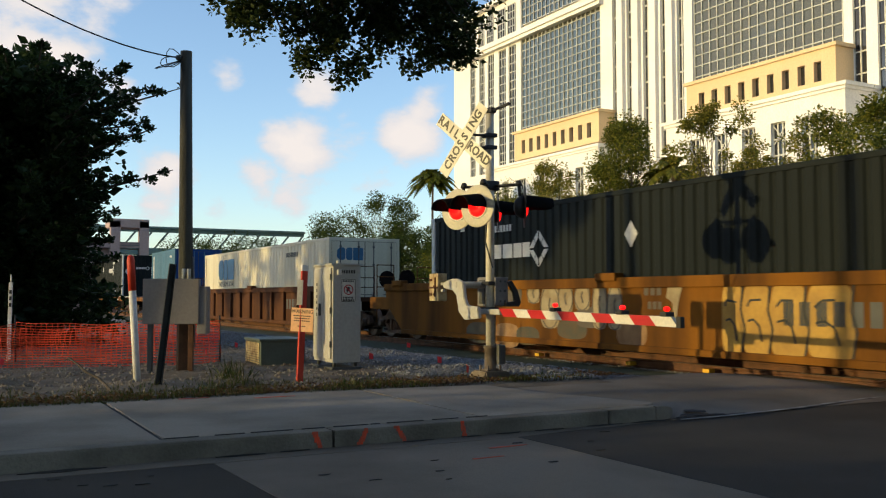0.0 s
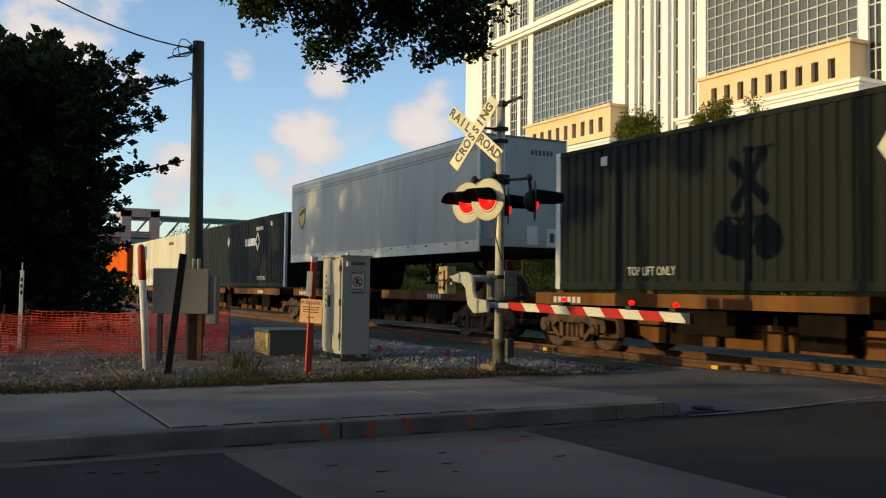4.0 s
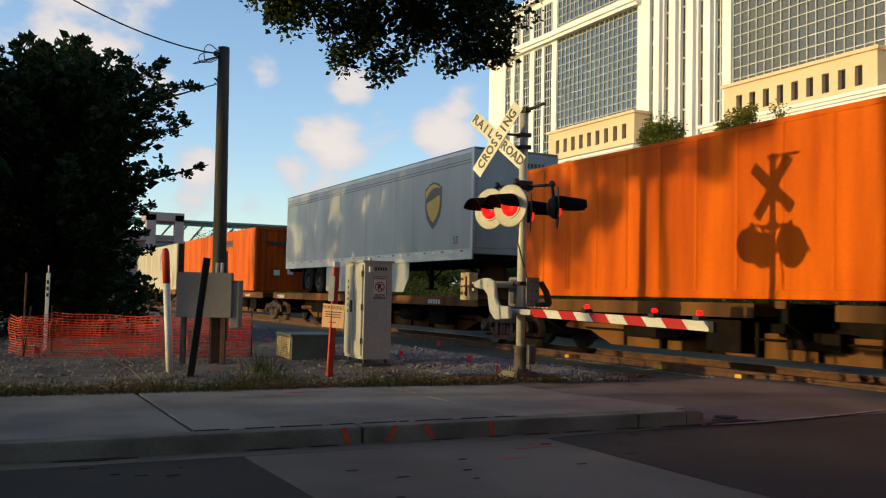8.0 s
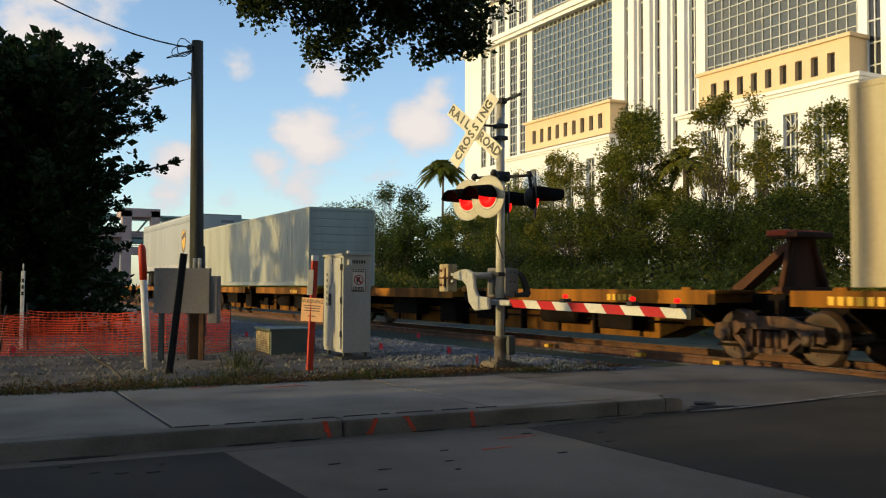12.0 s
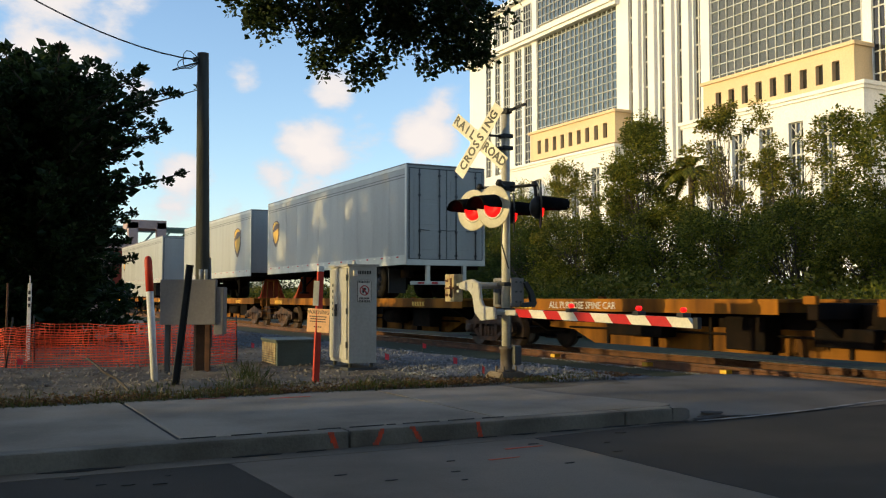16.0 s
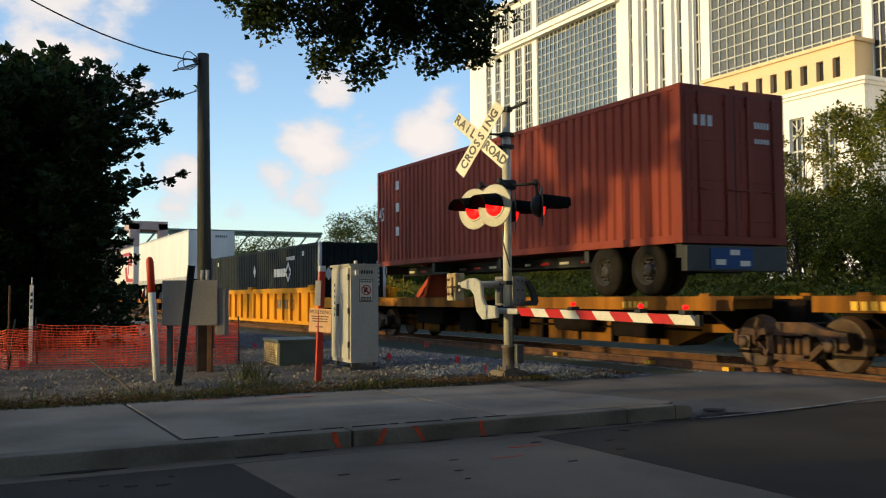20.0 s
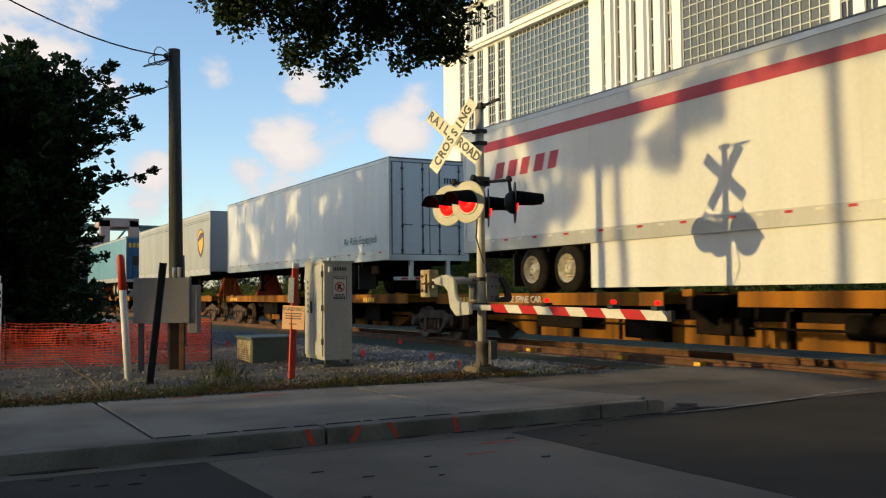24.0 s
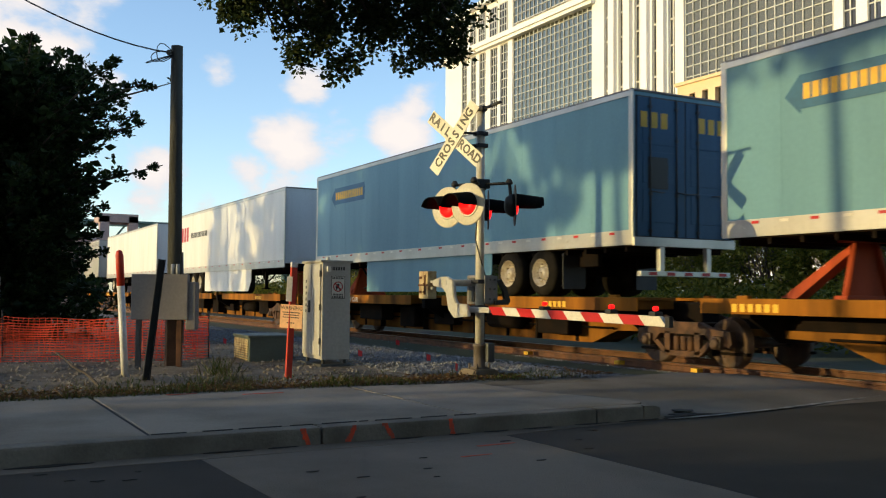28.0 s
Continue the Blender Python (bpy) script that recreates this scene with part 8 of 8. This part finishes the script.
def glazed(x, y0, y1, z0, z1, ny, nz, glass, bar=0.11, deep=0.25):
    w = 0
    bm = bmesh.new()
    box(bm, x + deep, x + deep + 0.05, y0, y1, z0, z1)
    pane = part("window", bm, glass, bld, "reflecting window glazing")
    bm = bmesh.new()
    for i in range(ny + 1):
        y = y0 + (y1 - y0) * i / ny
        box(bm, x + deep - 0.12, x + deep + 0.02, y - bar / 2, y + bar / 2, z0, z1)
    for j in range(nz + 1):
        z = z0 + (z1 - z0) * j / nz
        box(bm, x + deep - 0.10, x + deep + 0.02, y0, y1, z - bar / 2, z + bar / 2)
    part("mullion_grid", bm, MULLION, pane, "pale window bars")
    return pane


LEFT = [(114.6, 116.6), (117.4, 119.4), (120.8, 122.6), (123.6, 125.2), (126.4, 128.0)]
wall_with_strips("wall_left", BX, 113.3, 133.3, 0, 46.6, [(a, b, 20.5, 39.0) for a, b in LEFT] + [], STUCCO)
for a, b in LEFT:
    glazed(BX, a, b, 20.5, 39.0, 3, 14, DARKGLASS, 0.14)
    glazed(BX - 0.32, a, b, 40.8, 45.2, 3, 4, DARKGLASS, 0.14)
MIDDLE = [(79.4, 80.5), (82.2, 83.3), (85.2, 86.4), (88.3, 89.4), (91.2, 92.2)]
wall_with_strips("wall_middle", BX, 78.0, 94.6, 0, 64, [(a, b, 18.0, 62.0) for a, b in MIDDLE], STUCCO)
for a, b in MIDDLE:
    glazed(BX, a, b, 18.0, 62.0, 2, 14, DARKGLASS, 0.22, 0.4)
for a, b in zip(MIDDLE, MIDDLE[1:]):
    bm = bmesh.new()
    c = (a[1] + b[0]) / 2
    box(bm, BX - 0.5, BX, c - 0.55, c + 0.55, 16, 64)
    part("pilaster", bm, STUCCO, bld, "white full-height pilaster")
glazed(BX, 94.8, 113.2, 25.0, 39.8, 18, 13, WALLGLASS)
glazed(BX, 94.8, 113.2, 41.4, 60.0, 18, 16, WALLGLASS)
glazed(BX, 58.2, 77.8, 25.0, 64.0, 17, 32, WALLGLASS)
wall_with_strips("wall_behind_glass", BX + 0.5, 40.0, 113.2, 0, 64, [], STUCCO)
wall_with_strips("wall_right", BX, 30.0, 58.0, 0, 64, [(a, a + 1.4, 20.0, 62.0) for a in (44.0, 47.0, 50.0, 53.0, 55.6)], STUCCO)
for a in (44.0, 47.0, 50.0, 53.0, 55.6):
    glazed(BX, a, a + 1.4, 20.0, 62.0, 2, 20, DARKGLASS, 0.14)
bm = bmesh.new()
for z0, z1, p in ((39.2, 39.7, 0.7), (39.7, 40.3, 1.0), (40.3, 40.6, 0.6), (46.2, 46.9, 0.9)):
    box(bm, BX - p, BX + 0.4, 94.0 if z0 < 46 else 113.0, 133.6, z0, z1)
part("cornice", bm, STUCCO, bld, "white stepped cornice")


def banded_block(y0, y1, count, wx, zt):
    """A yellow block with a row of small windows, standing on a white wing."""
    x = 72.5
    w = (y1 - y0 - 2.4) / count
    opens = [(y0 + 1.6 + w * i, y0 + 1.6 + w * i + 0.85, 21.6, 23.5) for i in range(count)]
    wall_with_strips("band_wall", x, y0, y1, 20.8, 24.6, opens, STUCCO_YELLOW, 0.7)
    for a, b, c, d in opens:
        bm = bmesh.new()
        box(bm, x + 0.5, x + 0.55, a, b, c, d)
        part("small_window", bm, DARKGLASS, bld, "dark deep-set window")
    bm = bmesh.new()
    box(bm, x + 0.7, BX, y0, y1, 20.8, 24.58)
    box(bm, x + 0.01, x + 0.7, y0 - 0.004, y0, 20.8, 24.58)
    part("band_block", bm, STUCCO_YELLOW, bld)
    bm = bmesh.new()
    box(bm, x - 0.25, BX, y0 - 0.25, y1 + 0.25, 24.6, 24.95)
    part("band_cap", bm, STUCCO_YELLOW, bld)


banded_block(91.9, 111.2, 9, 72.5, 24.6)
banded_block(57.0, 76.4, 9, 72.5, 24.6)
# white lower wings
for y0, y1, x, zt, wins in ((90.6, 117.0, 71.4, 19.9, 5), (54.6, 77.6, 70.6, 20.2, 5)):
    w = (y1 - y0 - 4.6) / wins
    opens = [(y0 + 3.0 + w * i, y0 + 3.0 + w * i + 1.75, 4.0, zt - 2.1) for i in range(wins)]
    wall_with_strips("wing_wall", x, y0, y1, 0, zt, opens, STUCCO, 0.8)
    for a, b, c, d in opens:
        glazed(x, a, b, c, d, 3, 9, DARKGLASS, 0.16, 0.45)
        bm = bmesh.new()
        for sgn in (1, -1):
            t = bmesh.new()
            box(t, -0.03, 0.03, -0.05, 0.05, -1.15, 1.15)
            merge(bm, t, Matrix.Translation((x + 0.3, (a + b) / 2, d - 1.2)) @ pose(0, 0, 0, 40 * sgn))
        part("window_cross", bm, MULLION, bld)
    bm = bmesh.new()
    box(bm, x + 0.8, BX, y0, y1, 0, zt)
    part("wing_block", bm, STUCCO, bld)
    bm = bmesh.new()
    box(bm, x - 0.4, BX, y0 - 0.4, y1 + 0.4, zt, zt + 0.35)
    box(bm, x - 0.2, BX, y0 - 0.2, y1 + 0.2, zt - 0.3, zt)
    part("wing_cornice", bm, STUCCO, bld)
bm = bmesh.new()
box(bm, BX + 1.2, BX + 30, 30, 133.3, 0, 46.6)
part("core", bm, STUCCO, bld)

# ---- footbridge and station in the distance ----
br = thing("truss_bridge", "green steel truss footbridge far along the line", "bridge", at=pose(0, 0, 0))
Y = 120.0
bm = bmesh.new()
box(bm, 8, 44, Y, Y + 0.4, 9.5, 9.95)
part("top_chord", bm, BRIDGEGREEN, br)
bm = bmesh.new()
box(bm, 8, 44, Y, Y + 0.4, 7.0, 7.5)
box(bm, 8, 44, Y, Y + 3, 6.7, 7.0)
part("bottom_chord", bm, BRIDGEGREEN, br)
for i in range(18):
    bm = bmesh.new()
    x = 8 + 2 * i
    tube(bm, (x, Y + 0.2, 7.2), (x + 2, Y + 0.2, 9.7), 0.12, seg=4)
    part("diagonal", bm, BRIDGEGREEN, br)
bm = bmesh.new()
box(bm, 8, 44, Y - 0.4, Y + 3.4, 9.95, 10.2)
part("roof", bm, BRIDGEGREEN, br)
for x in (9.0, 25.0, 43.0):
    bm = bmesh.new()
    box(bm, x, x + 0.8, Y + 1, Y + 2, -0.1, 6.7)
    part("pier", bm, BRIDGEGREEN, br)
st = thing("station_tower", "pinkish concrete stair tower beside the footbridge", "building", at=pose(0, 0, 0))
bm = bmesh.new()
for x in (12.6, 14.9):
    box(bm, x, x + 0.75, 80, 80.75, 0, 7.6)
box(bm, 12.6, 15.65, 80, 83, 7.1, 7.8)
box(bm, 12.6, 15.65, 80.1, 83, 4.0, 4.6)
box(bm, 8.0, 15.6, 80.2, 83, 5.4, 5.9)
part("frame", bm, STUCCO_PINK, st)
bm = bmesh.new()
box(bm, 6.0, 12.6, 81, 90, 0, 6.2)
part("wall", bm, STUCCO_PINK, st)
bm = bmesh.new()
for i in range(6):
    box(bm, 13.3, 14.9, 80.2, 80.25, 4.7 + 0.22 * i, 4.76 + 0.22 * i)
part("railing", bm, BRIDGEGREEN, st)


# ---- movement ----
def motions():
    for ob, s in MOVERS:
        z = ob.location.z
        turn = math.degrees(ob.rotation_euler.x)
        walk(ob, [(0.0, pose(TRACK_X, s, z, turn)), (28.0, pose(TRACK_X, s - 28.0 * SPEED, z, turn))])
    # every wheelset rolls at the train's pace; wheelsets at the same place in their bogie turn alike
    lead = {}
    for w, k in WHEELS:
        if k not in lead:
            lead[k] = w
            walk(w, [(i / FPS, pose(0, k, 0.42, math.degrees(SPEED * i / FPS / 0.42))) for i in range(28 * FPS + 1)])
        else:
            w.rotation_mode = "QUATERNION"
            w.animation_data_create()
            w.animation_data.action = lead[k].animation_data.action
            w.animation_data.action_slot = lead[k].animation_data.action_slot


motions()
